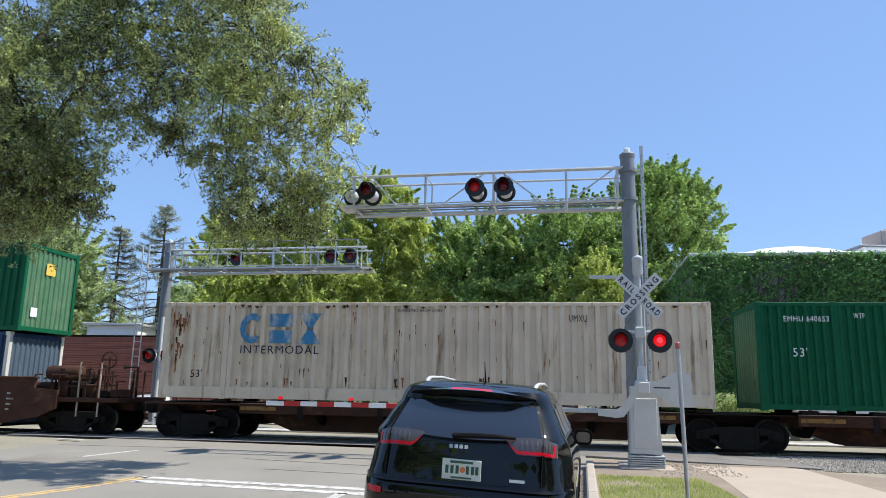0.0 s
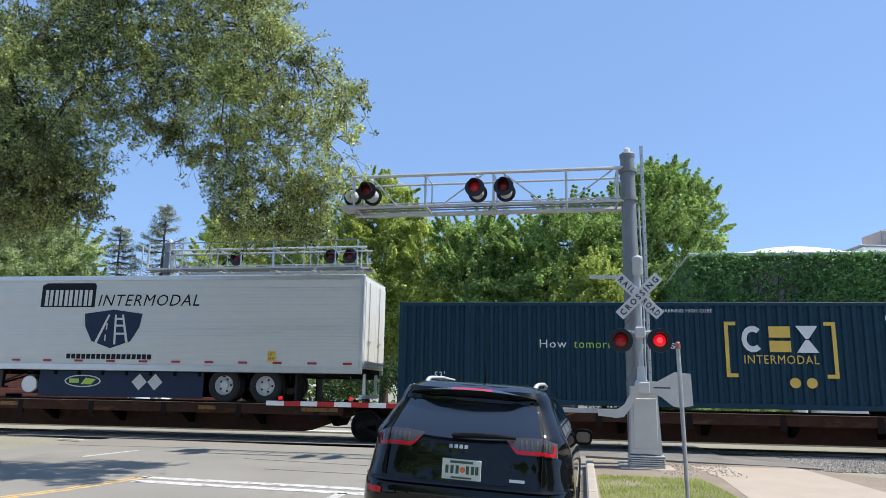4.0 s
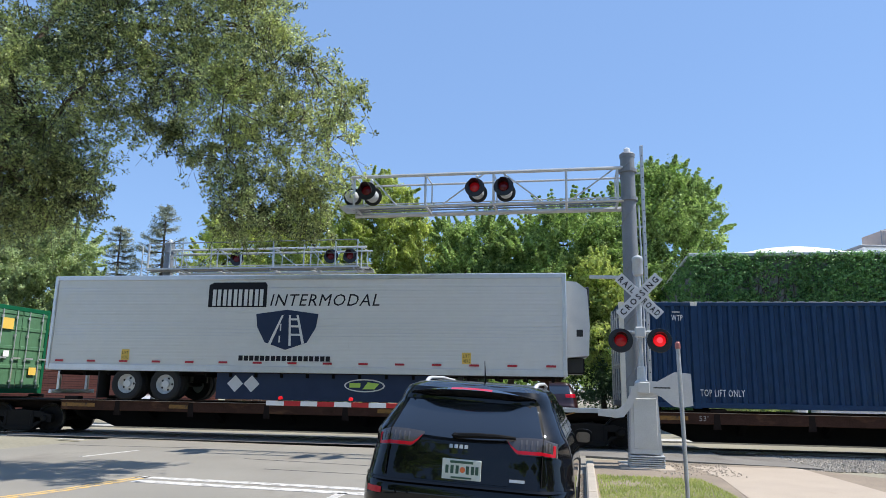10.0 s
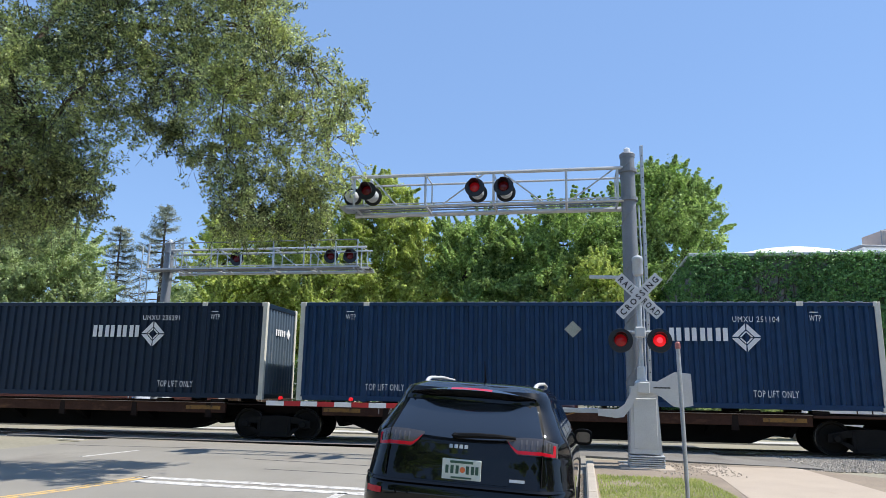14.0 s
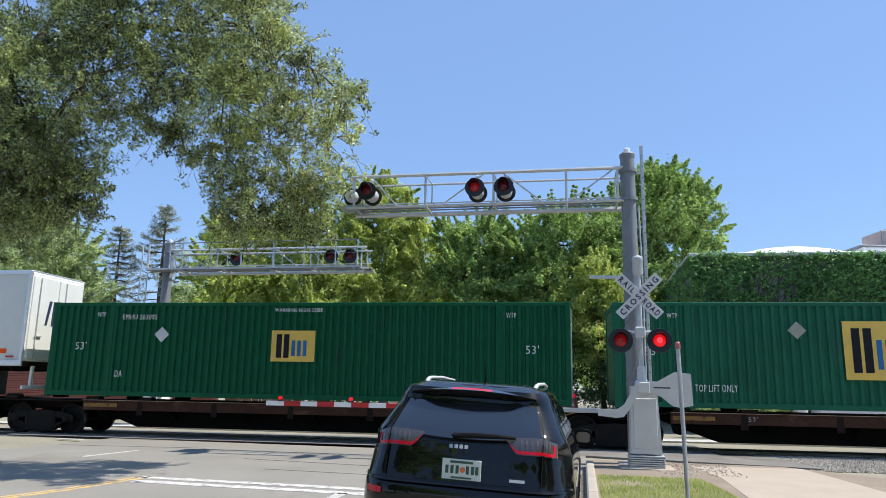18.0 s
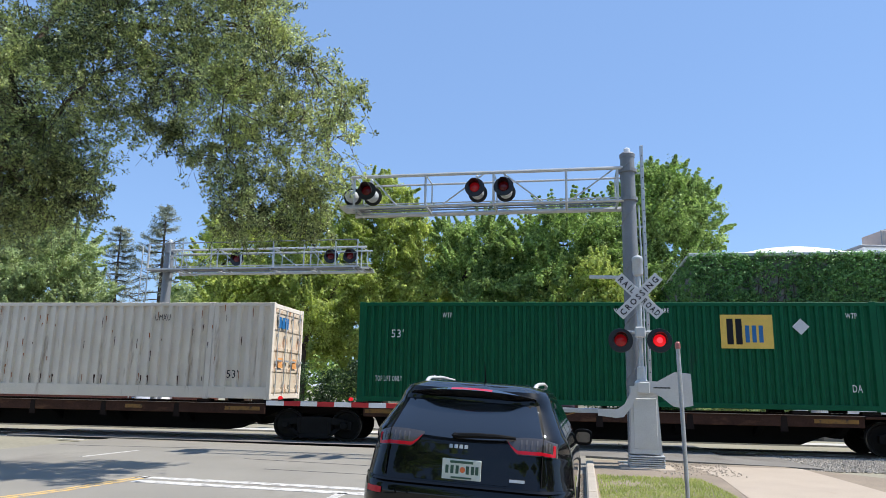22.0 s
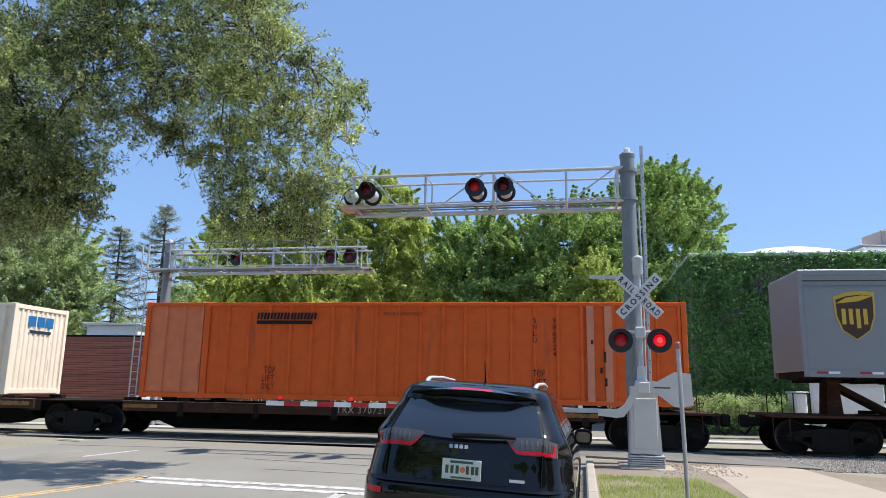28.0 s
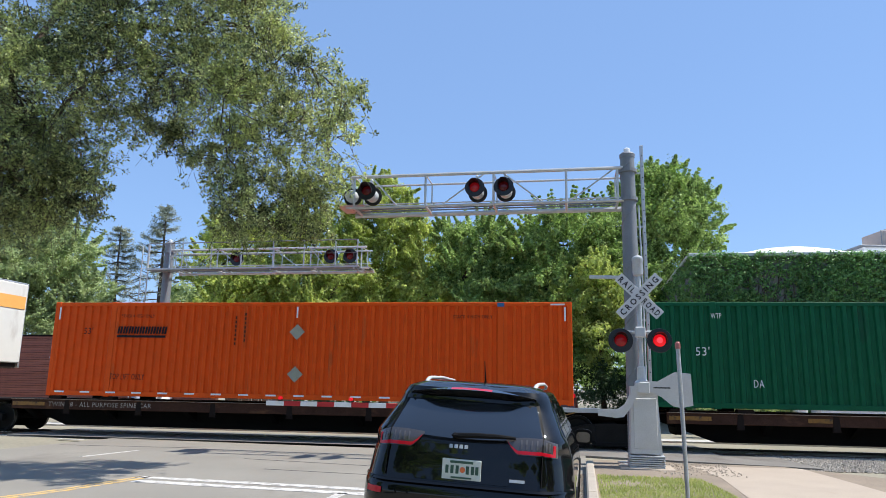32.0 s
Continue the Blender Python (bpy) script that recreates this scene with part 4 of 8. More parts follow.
for k_ in range(26):
    emblem(c1, "rust_mark", [blot(rr_, 0.05 + 0.04 * rr_.random(), rr_.uniform(0.06, 0.34))], M_CAR_BROWN if k_ % 3 else M_RUSTMARK, rr_.uniform(0.3, 12.0), 0.40 + 0.02 * rr_.random(), "", -1.2975)
for k_ in range(22):
    emblem(c1, "rust_mark", [blot(rr_, rr_.uniform(0.05, 0.22), rr_.uniform(0.04, 0.12))], M_CAR_BROWN, rr_.uniform(1.5, 15.5), 2.70 + 0.03 * rr_.random(), "", -1.2975)
for k_ in range(26):
    zz = 2.45 - 1.7 * rr_.random() ** 1.6
    emblem(c1, "rust_mark", [blot(rr_, rr_.uniform(0.03, 0.10), rr_.uniform(0.08, 0.42))], M_RUSTMARK if k_ % 3 else M_CAR_BROWN, 0.50 + rr_.gauss(0, 0.13), zz - 0.2, "", -1.2975)
for k_ in range(60):
    emblem(c1, "rust_mark", [blot(rr_, rr_.uniform(0.02, 0.045), rr_.uniform(0.06, 0.3))], M_RUSTMARK if k_ % 2 else M_CAR_BROWN, rr_.uniform(0.2, 16.0), rr_.uniform(0.45, 2.5), "", -1.2975)
c2 = container(5.66, M_GREEN, "dark green corrugated container with a yellow logo panel", 0.225, right="door", texts=green_texts("EMHU 640653", 0.04, (0.05, 0.904), (0.14, 0.814)))
yellow_logo(c2, GT(0.257), 1.68)
emblem(c2, "placard", [diamond(0.22)], M_BLADE, GT(0.217), 2.28)
c4 = container(40.42, M_BLUEGREY, "grey-blue container with a yellow bracketed logo", 0.27, right="door", texts=[("How ", W_, 0.24, 0.75, GT(0.232), 1.60), ("tomorrow", M_LIME, 0.24, 1.5, GT(0.232) + 0.95, 1.60), ("moves", W_, 0.24, 1.1, GT(0.232) + 2.6, 1.60), ("WARNING HIGH CUBE", W_, 0.1, 1.4, GT(0.43), 2.6), ("UMXU 633725", W_, 0.17, 1.35, GT(0.80), 2.36), ("INTERMODAL", M_LOGOYEL, 0.24, 1.9, GT(0.565), 1.22), ("53'", W_, 0.2, 0.3, GT(0.94), 0.6), ("53'", W_, 0.2, 0.3, GT(0.06), 0.7), ("DA", W_, 0.2, 0.24, GT(0.86), 0.62)])
blue_logo(c4, GT(0.563), 1.52, M_LOGOYEL, 1.95, 0.72)
emblem(c4, "logo_bracket", [quad(0, 0.1, 0, 1.5), quad(0.1, 0.3, 0, 0.1), quad(0.1, 0.3, 1.4, 1.5), quad(2.75, 2.85, 0, 1.5), quad(2.55, 2.75, 0, 0.1), quad(2.55, 2.75, 1.4, 1.5)], M_LOGOYEL, GT(0.535), 0.85, "yellow bracket round the logo")
for x in (0.645, 0.672):
    emblem(c4, "logo_dot", [[(0.14 * math.cos(t * 0.5236), 0.14 * math.sin(t * 0.5236)) for t in range(12)]], M_LOGOYEL, GT(x), 0.72)
c5 = container(58.78, M_TEALNAVY, "dark blue-black corrugated container with white block logo", 0.27, texts=navy_texts("UMXU 234855", 0.736), post=M_POST)
bar_logo(c5, GT(0.62), 1.82)
c6 = container(77.36, M_GREEN, "dark green corrugated container with white markings", 0.225, right="door", texts=green_texts("EMHU 249035", 0.136, (0.05, 0.91), (0.086, 0.876), [("DA", W_, 0.2, 0.24, GT(0.13), 0.6), ("DA", W_, 0.2, 0.24, GT(0.82), 0.6)]))
emblem(c6, "placard", [diamond(0.24)], M_BLADE, GT(0.214), 2.08)
c8 = container(113.1, M_NAVY, "navy blue corrugated container with white block logo", 0.27, texts=navy_texts("UMXU 254848", 0.744), post=M_POST)
bar_logo(c8, GT(0.625), 1.82)
emblem(c8, "placard", [diamond(0.24)], M_PLACARD, GT(0.464), 2.12)
c9 = container(130.45, M_DARKNAVY, "blue-black corrugated container with white block logo", 0.27, texts=navy_texts("UMXU 236291", 0.728), post=M_POST)
bar_logo(c9, GT(0.622), 1.82)
c10 = container(147.65, M_NAVY, "navy blue corrugated container with white block logo", 0.27, texts=navy_texts("UMXU 251104", 0.744), post=M_POST)
bar_logo(c10, GT(0.635), 1.82)
emblem(c10, "placard", [diamond(0.24)], M_PLACARD, GT(0.47), 2.12)
c12 = container(183.1, M_GREEN, "green corrugated container with a yellow logo panel", 0.225, right="door", texts=green_texts("EMHU 263095", 0.135, (0.05, 0.914), (0.086, 0.876), [("DA", W_, 0.2, 0.24, GT(0.13), 0.6)]))
yellow_logo(c12, GT(0.425), 1.12)
emblem(c12, "placard", [diamond(0.24)], M_BLADE, GT(0.213), 1.9)
c13 = container(200.42, M_PALEGREEN, "green corrugated container with a large yellow logo panel", 0.235, 0.055, right="door", texts=green_texts("EMHU 633767", 0.74, (0.047, 0.91), (0.082, 0.874), [("TOP LIFT ONLY", W_, 0.2, 1.1, GT(0.12), 0.45), ("TOP LIFT ONLY", W_, 0.2, 1.1, GT(0.767), 0.45)]))
yellow_logo(c13, GT(0.345), 0.82, 1.72, 1.55)
emblem(c13, "placard", [diamond(0.24)], M_PLACARD, GT(0.277), 2.12)
c14 = container(217.7, M_RUSTWHITE, "rusty white container with a patched blue logo", 0.335, 0.075, "door", texts=[("INT", M_LOGONAVY, 0.25, 0.62, GT(0.142) + 0.36, 1.38), ("AL", M_LOGONAVY, 0.25, 0.44, GT(0.258) + 0.36, 1.38)] + CREAM_TXT[2:], base_band=0.2, seam=0.1)
blue_logo(c14, GT(0.139) + 0.36, 1.68, which=(0, 2))
emblem(c14, "repair_patch", [quad(0.36, 1.48, 0, 2.2)], surf("dull_patch_paint", (0.66, 0.62, 0.55), 0.6, var=0.14, scale=1.5, stain=((0.34, 0.26, 0.20), 0.4, (3, 3, 0.5))), GT(0.183), 0.3, "smooth unpainted repair panel", -1.2965)
for x_, z_, w_, h_ in ((0.34, 0.3, 0.02, 2.2), (1.48, 0.3, 0.02, 2.2), (0.91, 0.3, 0.012, 2.2)):
    emblem(c14, "patch_seam", [quad(x_, x_ + w_, 0, h_)], M_CAR_DARK, GT(0.183), z_, "", -1.3)
for k_ in range(70):
    emblem(c14, "rust_mark", [blot(rr_, rr_.uniform(0.02, 0.05), rr_.uniform(0.06, 0.34))], M_RUSTMARK if k_ % 3 else M_CAR_BROWN, rr_.uniform(0.2, 16.0), rr_.uniform(0.42, 2.6), "", -1.2975)
for fx in (0.48, 0.505, 0.53, 0.62, 0.635, 0.72, 0.735, 0.80):
    emblem(c14, "rust_mark", [blot(rr_, 0.06, 0.26)], M_CAR_BROWN, GT(fx), 0.40, "", -1.2985)
c15 = container(236.5, M_GREEN, "dark green corrugated container with a small yellow logo panel", 0.225, texts=green_texts("EMHU 648487", 0.89, (0.055, 0.909), (0.14, 0.815), [("TOP LIFT ONLY", W_, 0.16, 0.8, GT(0.03), 0.6), ("TOP LIFT ONLY", W_, 0.16, 0.95, GT(0.89), 0.45), ("DA", W_, 0.2, 0.24, GT(0.127), 0.6), ("DA", W_, 0.2, 0.24, GT(0.816), 0.5)], z53=1.86))
yellow_logo(c15, GT(0.605), 1.62)
emblem(c15, "placard", [diamond(0.22)], M_BLADE, GT(0.739), 2.22)
c17 = container(273.75, M_BEIGE, "beige corrugated container with a blue logo", 0.335, 0.075, texts=CREAM_TXT, base_band=0.2, seam=0.1)
blue_logo(c17, 2.46, 1.60, h=0.90)
ORT = [("TOP", K_, 0.2, 0.34, GT(0.225), 0.78), ("LIFT", K_, 0.2, 0.38, GT(0.222), 0.54), ("ONLY", K_, 0.2, 0.40, GT(0.221), 0.30), ("STACK 4 HIGH ONLY", K_, 0.1, 1.15, GT(0.44), 2.5)]
c18 = container(294.45, M_FADEDORANGE, "faded orange ribbed container with rust marks", 0.68, 0.06, left_paint=M_BLEACHORANGE, texts=ORT + [("TOP", K_, 0.2, 0.34, GT(0.715), 0.78), ("LIFT", K_, 0.2, 0.38, GT(0.715), 0.54)])
emblem(c18, "logo_bar", letter_bars(9, 0.18, 0.03, 0.20, 0.15, 0.07), M_INK, GT(0.206), 2.38, "black block logo shapes")
emblem(c18, "logo_bar", [quad(0, 1.75, 0, 0.1)], M_INK, GT(0.206), 2.24)
c20 = container(334.35, M_ORANGE, "bright orange corrugated container with reflective strips", 0.25, 0.05, texts=[("TOP LIFT ONLY", K_, 0.18, 1.15, GT(0.118), 0.52), ("STACK 4 HIGH ONLY", K_, 0.1, 1.1, GT(0.13), 2.42), ("STACK 4 HIGH ONLY", K_, 0.1, 1.15, GT(0.77), 2.42), ("53'", K_, 0.2, 0.3, GT(0.06), 1.9)])
emblem(c20, "logo_bar", letter_bars(9, 0.16, 0.025, 0.22, 0.15, 0.065), M_INK, GT(0.124), 1.92, "black block logo shapes")
emblem(c20, "logo_bar", [quad(0, 1.62, 0, 0.07)], M_INK, GT(0.124), 1.80)
for zz in (2.0, 0.75):
    emblem(c20, "placard", [diamond(0.24)], M_PLACARD, GT(0.47), zz)
for x_, w_, z_, h_ in ((0.16, 0.05, 2.35, 0.40), (15.55, 0.40, 2.80, 0.045), (15.93, 0.05, 2.35, 0.40), (GT(0.467), 0.05, 2.42, 0.34)):
    emblem(c20, "corner_strip", [quad(0, w_, 0, h_)], M_GATEWHITE, x_, z_)
for fx, zz in ((0.35, 0.9), (0.368, 1.0)):
    emblem(c20, "number_bar", [quad(0, 0.045, 0.13 * k_, 0.13 * k_ + 0.085) for k_ in range(7)], M_CAR_BROWN, GT(fx), 0.7 + zz)
emblem(c20, "post_cap", [quad(0, 0.2, 0, 0.12)], M_LOGOBLUE, 14.03, 2.76, "blue corner casting")
emblem(c20, "reflective_strip", [quad(0.3 + k * 0.86, 0.62 + k * 0.86, 0, 0.05) for k in range(18)], M_GATEWHITE, 0, 0.10)
c21 = container(352.3, M_GREEN, "dark green corrugated container with white markings", 0.27, texts=[("53'", W_, 0.24, 0.36, GT(0.085), 1.42), ("WTP", W_, 0.15, 0.28, GT(0.11), 2.44), ("DA", W_, 0.22, 0.26, GT(0.168), 0.58)], door_paint=M_WEATHERDOOR)
c0 = container(-16.68 - 16.15, M_GREEN, "green container stacked on a blue one", 0.27, z=3.16)
c0b = container(-16.9 - 12.19, M_NAVY, "blue container in the well of a rail car", 0.27, length=12.19, z=0.24, post=M_POST)
for c_ in (c5, c8, c9, c10):
    under_bars(c_, (GT(0.079) + 0.02, GT(0.876) + 0.02), 2.60)

for c_ in (c5, c8, c9, c10):
    end_emblem(c_, "end_logo", [quad(-0.45 + 0.17 * k, -0.35 + 0.17 * k, 0, 0.2) for k in range(5)], M_WHITE, 1.95, "small white logo bars")
    end_emblem(c_, "end_logo", [[(q[0] + 0.62, q[1] + 0.1) for q in diamond(0.17)]], M_WHITE, 1.95)
end_emblem(c15, "end_logo", [quad(-0.35, 0.35, 0, 0.45)], M_LOGOYEL, 2.15, "small yellow logo panel")
end_emblem(c15, "end_logo", [quad(-0.28, -0.06, 0.06, 0.38)], M_INK, 2.15, "", lift=0.006)
end_emblem(c15, "placard", [[(q[0] - 0.6, q[1]) for q in diamond(0.2)]], surf("faded_orange_placard", (0.55, 0.36, 0.26), 0.6), 1.75)
for k in range(3):
    end_emblem(c17, "end_logo", [quad(-0.62 + 0.42 * k, -0.26 + 0.42 * k, 0, 0.34)], M_LOGOBLUE, 2.2, "blue block logo shape")
end_emblem(c17, "end_logo", [quad(-0.5, 0.5, 0, 0.1)], M_LOGONAVY, 1.98)
end_emblem(c18, "end_logo", [quad(-0.75 + 0.2 * k, -0.61 + 0.2 * k, 0, 0.22) for k in range(8)], M_INK, 2.3, "black block logo shapes")
end_emblem(c18, "end_logo", [quad(-0.75, 0.7, 0, 0.1)], M_INK, 2.14)
for fx in (0.815, 0.848):
    emblem(c18, "bleached_post", [quad(0, 0.20, 0, 2.66)], M_BLEACH, GT(fx), 0.12, "bleached tan-pink lifting post", -1.3)
for fx, zz, hh in ((0.845, 1.2, 0.3), (0.838, 0.9, 0.16), (0.846, 0.55, 0.22), (0.822, 1.7, 0.12)):
    emblem(c18, "rust_mark", [quad(0, 0.07, 0, hh)], M_CAR_BROWN, GT(fx), zz, "", -1.306)
for txt, fx in (("SNLU", 0.716), ("986724", 0.752)):
    for k_, ch in enumerate(txt):
        part("lettering", words(ch, M_INK, 0.15, 0.10), M_INK, c18, at=(-8.075 + GT(fx), -1.302, 2.30 - 0.19 * k_))
emblem(c18, "placard", [diamond(0.24)], M_PLACARD, GT(0.91), 1.66)
end_emblem(c18, "patch", [[(q[0] + 0.55, q[1]) for q in diamond(0.16)]], M_PLACARD, 1.6)
end_emblem(c0, "end_label", [quad(-0.3, 0.15, 0, 0.4)], M_LOGOYEL, 1.95, "pale yellow label")
end_emblem(c0, "end_label", [quad(-0.8, -0.5, 0, 0.3)], M_WHITE, 0.5)
for k_ in range(5):
    for y in (-0.61, 0.61):
        end_emblem(c4, "door_stripe", [quad(y - 0.45, y + 0.42, 0, 0.13)], M_LOGOYEL if k_ % 2 else M_POST, 0.45 + 0.46 * k_, "pale worn door stripe", lift=0.05)
for c_ in (c1, c14):
    for y in (-0.61, 0.61):
        end_emblem(c_, "door_label", [quad(y - 0.22, y + 0.12, 0, 0.3)], surf("orange_label", (0.75, 0.35, 0.12), 0.6, bump=0), 0.95, "orange door label", lift=0.05)
    for k in range(3):
        end_emblem(c_, "door_logo", [quad(-0.98 + 0.3 * k, -0.74 + 0.3 * k, 0, 0.34)], M_LOGOBLUE, 2.15, "blue block logo shape", lift=0.05)
for c_ in (c2, c6, c12, c13):
    end_emblem(c_, "door_logo", [quad(-0.95, -0.45, 0, 0.36)], M_LOGOYEL, 2.1, "small yellow logo panel", lift=0.05)
    end_emblem(c_, "door_label", [quad(0.5, 0.85, 0, 0.26)], M_LOGOYEL, 0.62, "yellow door label", lift=0.05)
    end_emblem(c_, "door_label", [quad(-0.75, -0.5, 0, 0.2)], M_WHITE, 1.2, "white door label", lift=0.05)


def trailer(sl, length, z0, z1, skin, label, front, wheels, panels=1.22, skirt=None, legs=None, smooth_skin=False, red=M_REDREF):
    """A box trailer on a rail car, its left end at sl; front: -1 or 1, the end that rests on the hitch; wheels: axle places along the track."""
    L = length
    s = sl + L / 2
    t = rides(thing("box_trailer", on_track(s), label, "trailer", "trailers on the train"), s)
    W = 1.29
    part("body", Geo().box(-L / 2, L / 2, -W, W, z0 + 0.16, z1 - 0.06, 0.03), skin, t)
    part("roof", Geo().box(-L / 2 + 0.03, L / 2 - 0.03, -W + 0.03, W - 0.03, z1 - 0.065, z1, 0.02), M_ALU, t)
    for side in (-1, 1):
        part("bottom_rail", Geo().box(-L / 2, L / 2, side * W - 0.03, side * W + 0.025, z0, z0 + 0.20, 0.012), M_ALU if skin is not M_TRAILERGREY else skin, t, "riveted aluminium bottom rail")
        part("top_rail", Geo().box(-L / 2, L / 2, side * W - 0.03, side * W + 0.02, z1 - 0.16, z1 - 0.02, 0.012), M_ALU if skin is not M_TRAILERGREY else skin, t)
        for x in (-L / 2 + 0.06, L / 2 - 0.06):
            part("corner_post", Geo().box(x - 0.06, x + 0.06, side * W - 0.05, side * W + 0.018, z0 + 0.02, z1 - 0.02, 0.02), M_ALU if skin is not M_TRAILERGREY else skin, t)
        n = int(L / 1.05)
        for k in range(n):
            x = -L / 2 + 0.45 + (L - 0.9) * k / (n - 1)
            part("reflector", lambda: Geo().box(-0.14, 0.14, -0.004, 0.004, -0.03, 0.03), red, t, at=(x, side * (W + 0.028), z0 + (0.29 if skin is M_TRAILER else 0.12)), key=("tref", red.name))
            if skin is not M_TRAILER:
                part("reflector", lambda: Geo().box(-0.14, 0.14, -0.004, 0.004, -0.03, 0.03), M_GATEWHITE, t, at=(x + 0.3, side * (W + 0.028), z0 + 0.12), key=("trefw", 1))
        if not smooth_skin:
            n = int(round(L / panels))
            for k in range(1, n):
                x = -L / 2 + L * k / n
                part("panel_joint", lambda: Geo().box(-0.028, 0.028, -0.006, 0.006, z0 + 0.3, z1 - 0.5, 0.003), M_JOINT if L < 12 else skin, t, at=(x, side * (W + 0.004), 0), key=("pj", z0, z1, L))
    if smooth_skin and L > 12:
        for side in (-1, 1):
            g = Geo()
            for k in range(int((z1 - z0 - 0.62) / 0.105)):
                g.box(-L / 2 + 0.12, L / 2 - 0.12, side * W - 0.006, side * W + 0.006, z0 + 0.36 + 0.105 * k, z0 + 0.425 + 0.105 * k, 0.003)
            part("beaded_skin", g, skin, t, "level beads of the side skin", kind="stuff")
    door_end = -front
    for y in (-0.62, 0.62):
        d = part("door", Geo().box(-0.60, 0.60, -0.03, 0.03, 0, z1 - z0 - 0.42, 0.015), skin, t, at=pose(door_end * (L / 2 + 0.005), y, z0 + 0.24, 0, 0, 90 if door_end > 0 else -90))
        part("lock_rod", Geo().tube([(-0.3, -0.06, 0.02), (-0.3, -0.06, z1 - z0 - 0.46)], 0.016, 6).box(-0.34, -0.05, -0.08, -0.05, 0.7, 0.74), M_GALV, d)
    part("bumper_guard", Geo().box(-0.04, 0.04, -1.1, 1.1, z0 - 0.72, z0 - 0.60, 0.015).box(-0.04, 0.04, -0.75, -0.65, z0 - 0.62, z0 + 0.02).box(-0.04, 0.04, 0.65, 0.75, z0 - 0.62, z0 + 0.02), M_GATEWHITE, t, "white and red rear bumper guard", at=(door_end * (L / 2 - 0.08), 0, 0))
    # underframe and members darkened: the shaded band below the floor is in their colour
    part("underframe", Geo().box(-L / 2 + 0.1, L / 2 - 0.1, -0.55, 0.55, z0 - 0.06, z0 + 0.05).box(-L / 2 + 0.1, L / 2 - 0.1, -1.2, 1.2, z0 - 0.02, z0 + 0.17), M_CAR_DARK, t)
    for k in range(int(L / 0.8)):
        part("cross_member", lambda: Geo().box(-0.04, 0.04, -1.22, 1.22, -0.14, 0.0), M_UNDERSHADE, t, at=(-L / 2 + 0.5 + 0.8 * k, 0, z0), key="xmember")
    for sx in wheels:
        x = sx - s
        ax = part("axle", lambda: Geo().tube([(0, -1.0, 0), (0, 1.0, 0)], 0.065, 8), M_BLACK, t, at=(x, 0, 1.565), key="taxle")
        for side in (-1, 1):
            for dy in (1.12, 0.80):
                part("tyre", lambda: Geo().lathe([(0.29, -0.12), (0.44, -0.14), (0.50, -0.10), (0.505, 0.0), (0.50, 0.10), (0.44, 0.14), (0.29, 0.12)], (0, 0, 0), 1, 28, False), M_RUBBER, ax, at=(0, side * dy, 0), key="ttyre", smooth=True)
            part("rim", lambda: Geo().lathe([(0.05, -0.10), (0.11, -0.10), (0.12, -0.03), (0.22, 0.0), (0.27, -0.06), (0.295, -0.115), (0.295, 0.1)], (0, 0, 0), 1, 24), M_DULLRIM if skin is M_TRAILERGREY or L < 10 else M_SILVER, ax, "dished steel rim", at=pose(0, side * 1.12, 0, 0, 0, 0 if side < 0 else 180), key=("trim", L < 10), smooth=True)
            for k in range(5):
                a_ = k * 1.2566
                part("rim_hole", lambda: Geo().lathe([(0.035, -0.006), (0.035, 0.006)], (0, 0, 0), 1, 10), M_BLACK, ax, at=(0.175 * math.cos(a_), side * 1.135, 0.175 * math.sin(a_)), key="rhole")
        for y_ in (-0.485, 0.485):
            part("suspension", lambda: Geo().box(-0.5, 0.5, -0.065, 0.065, 0.05, 0.34, 0.03), M_BLACK, t, at=(x, y_, 1.565), key="susp")
    if wheels and len(wheels) > 1:
        part("mud_flap", Geo().box(-0.02, 0.02, -1.25, -0.65, 1.12, z0).box(-0.02, 0.02, 0.65, 1.25, 1.12, z0), M_RUBBER, t, at=((wheels[0] if door_end < 0 else wheels[-1]) - s + door_end * 0.95, 0, 0))
    if skirt:
        x0, x1, mat = skirt
        for side in (-1, 1):
            part("side_skirt", Geo().box(x0 - s, x1 - s, side * 1.16 - 0.012, side * 1.16 + 0.012, 1.16, z0 + 0.02, 0.004), mat, t, "flat side skirt panel below the trailer")
    if legs:
        for side in (-1, 1):
            part("landing_leg", Geo().box(legs - s - 0.08, legs - s + 0.08, side * 0.95 - 0.07, side * 0.95 + 0.07, 1.42, z0 + 0.02, 0.01).box(legs - s - 0.16, legs - s + 0.16, side * 0.95 - 0.13, side * 0.95 + 0.13, 1.38, 1.43, 0.008), M_BLACK, t)
            part("leg_brace", Geo().tube([(legs - s, side * 0.95, 1.55), (legs - s - front * 0.75, side * 0.5, z0)], 0.03, 6), M_BLACK, t)
        part("leg_brace", Geo().tube([(legs - s, -0.95, 1.5), (legs - s, 0.95, z0)], 0.03, 6), M_BLACK, t)
    return t


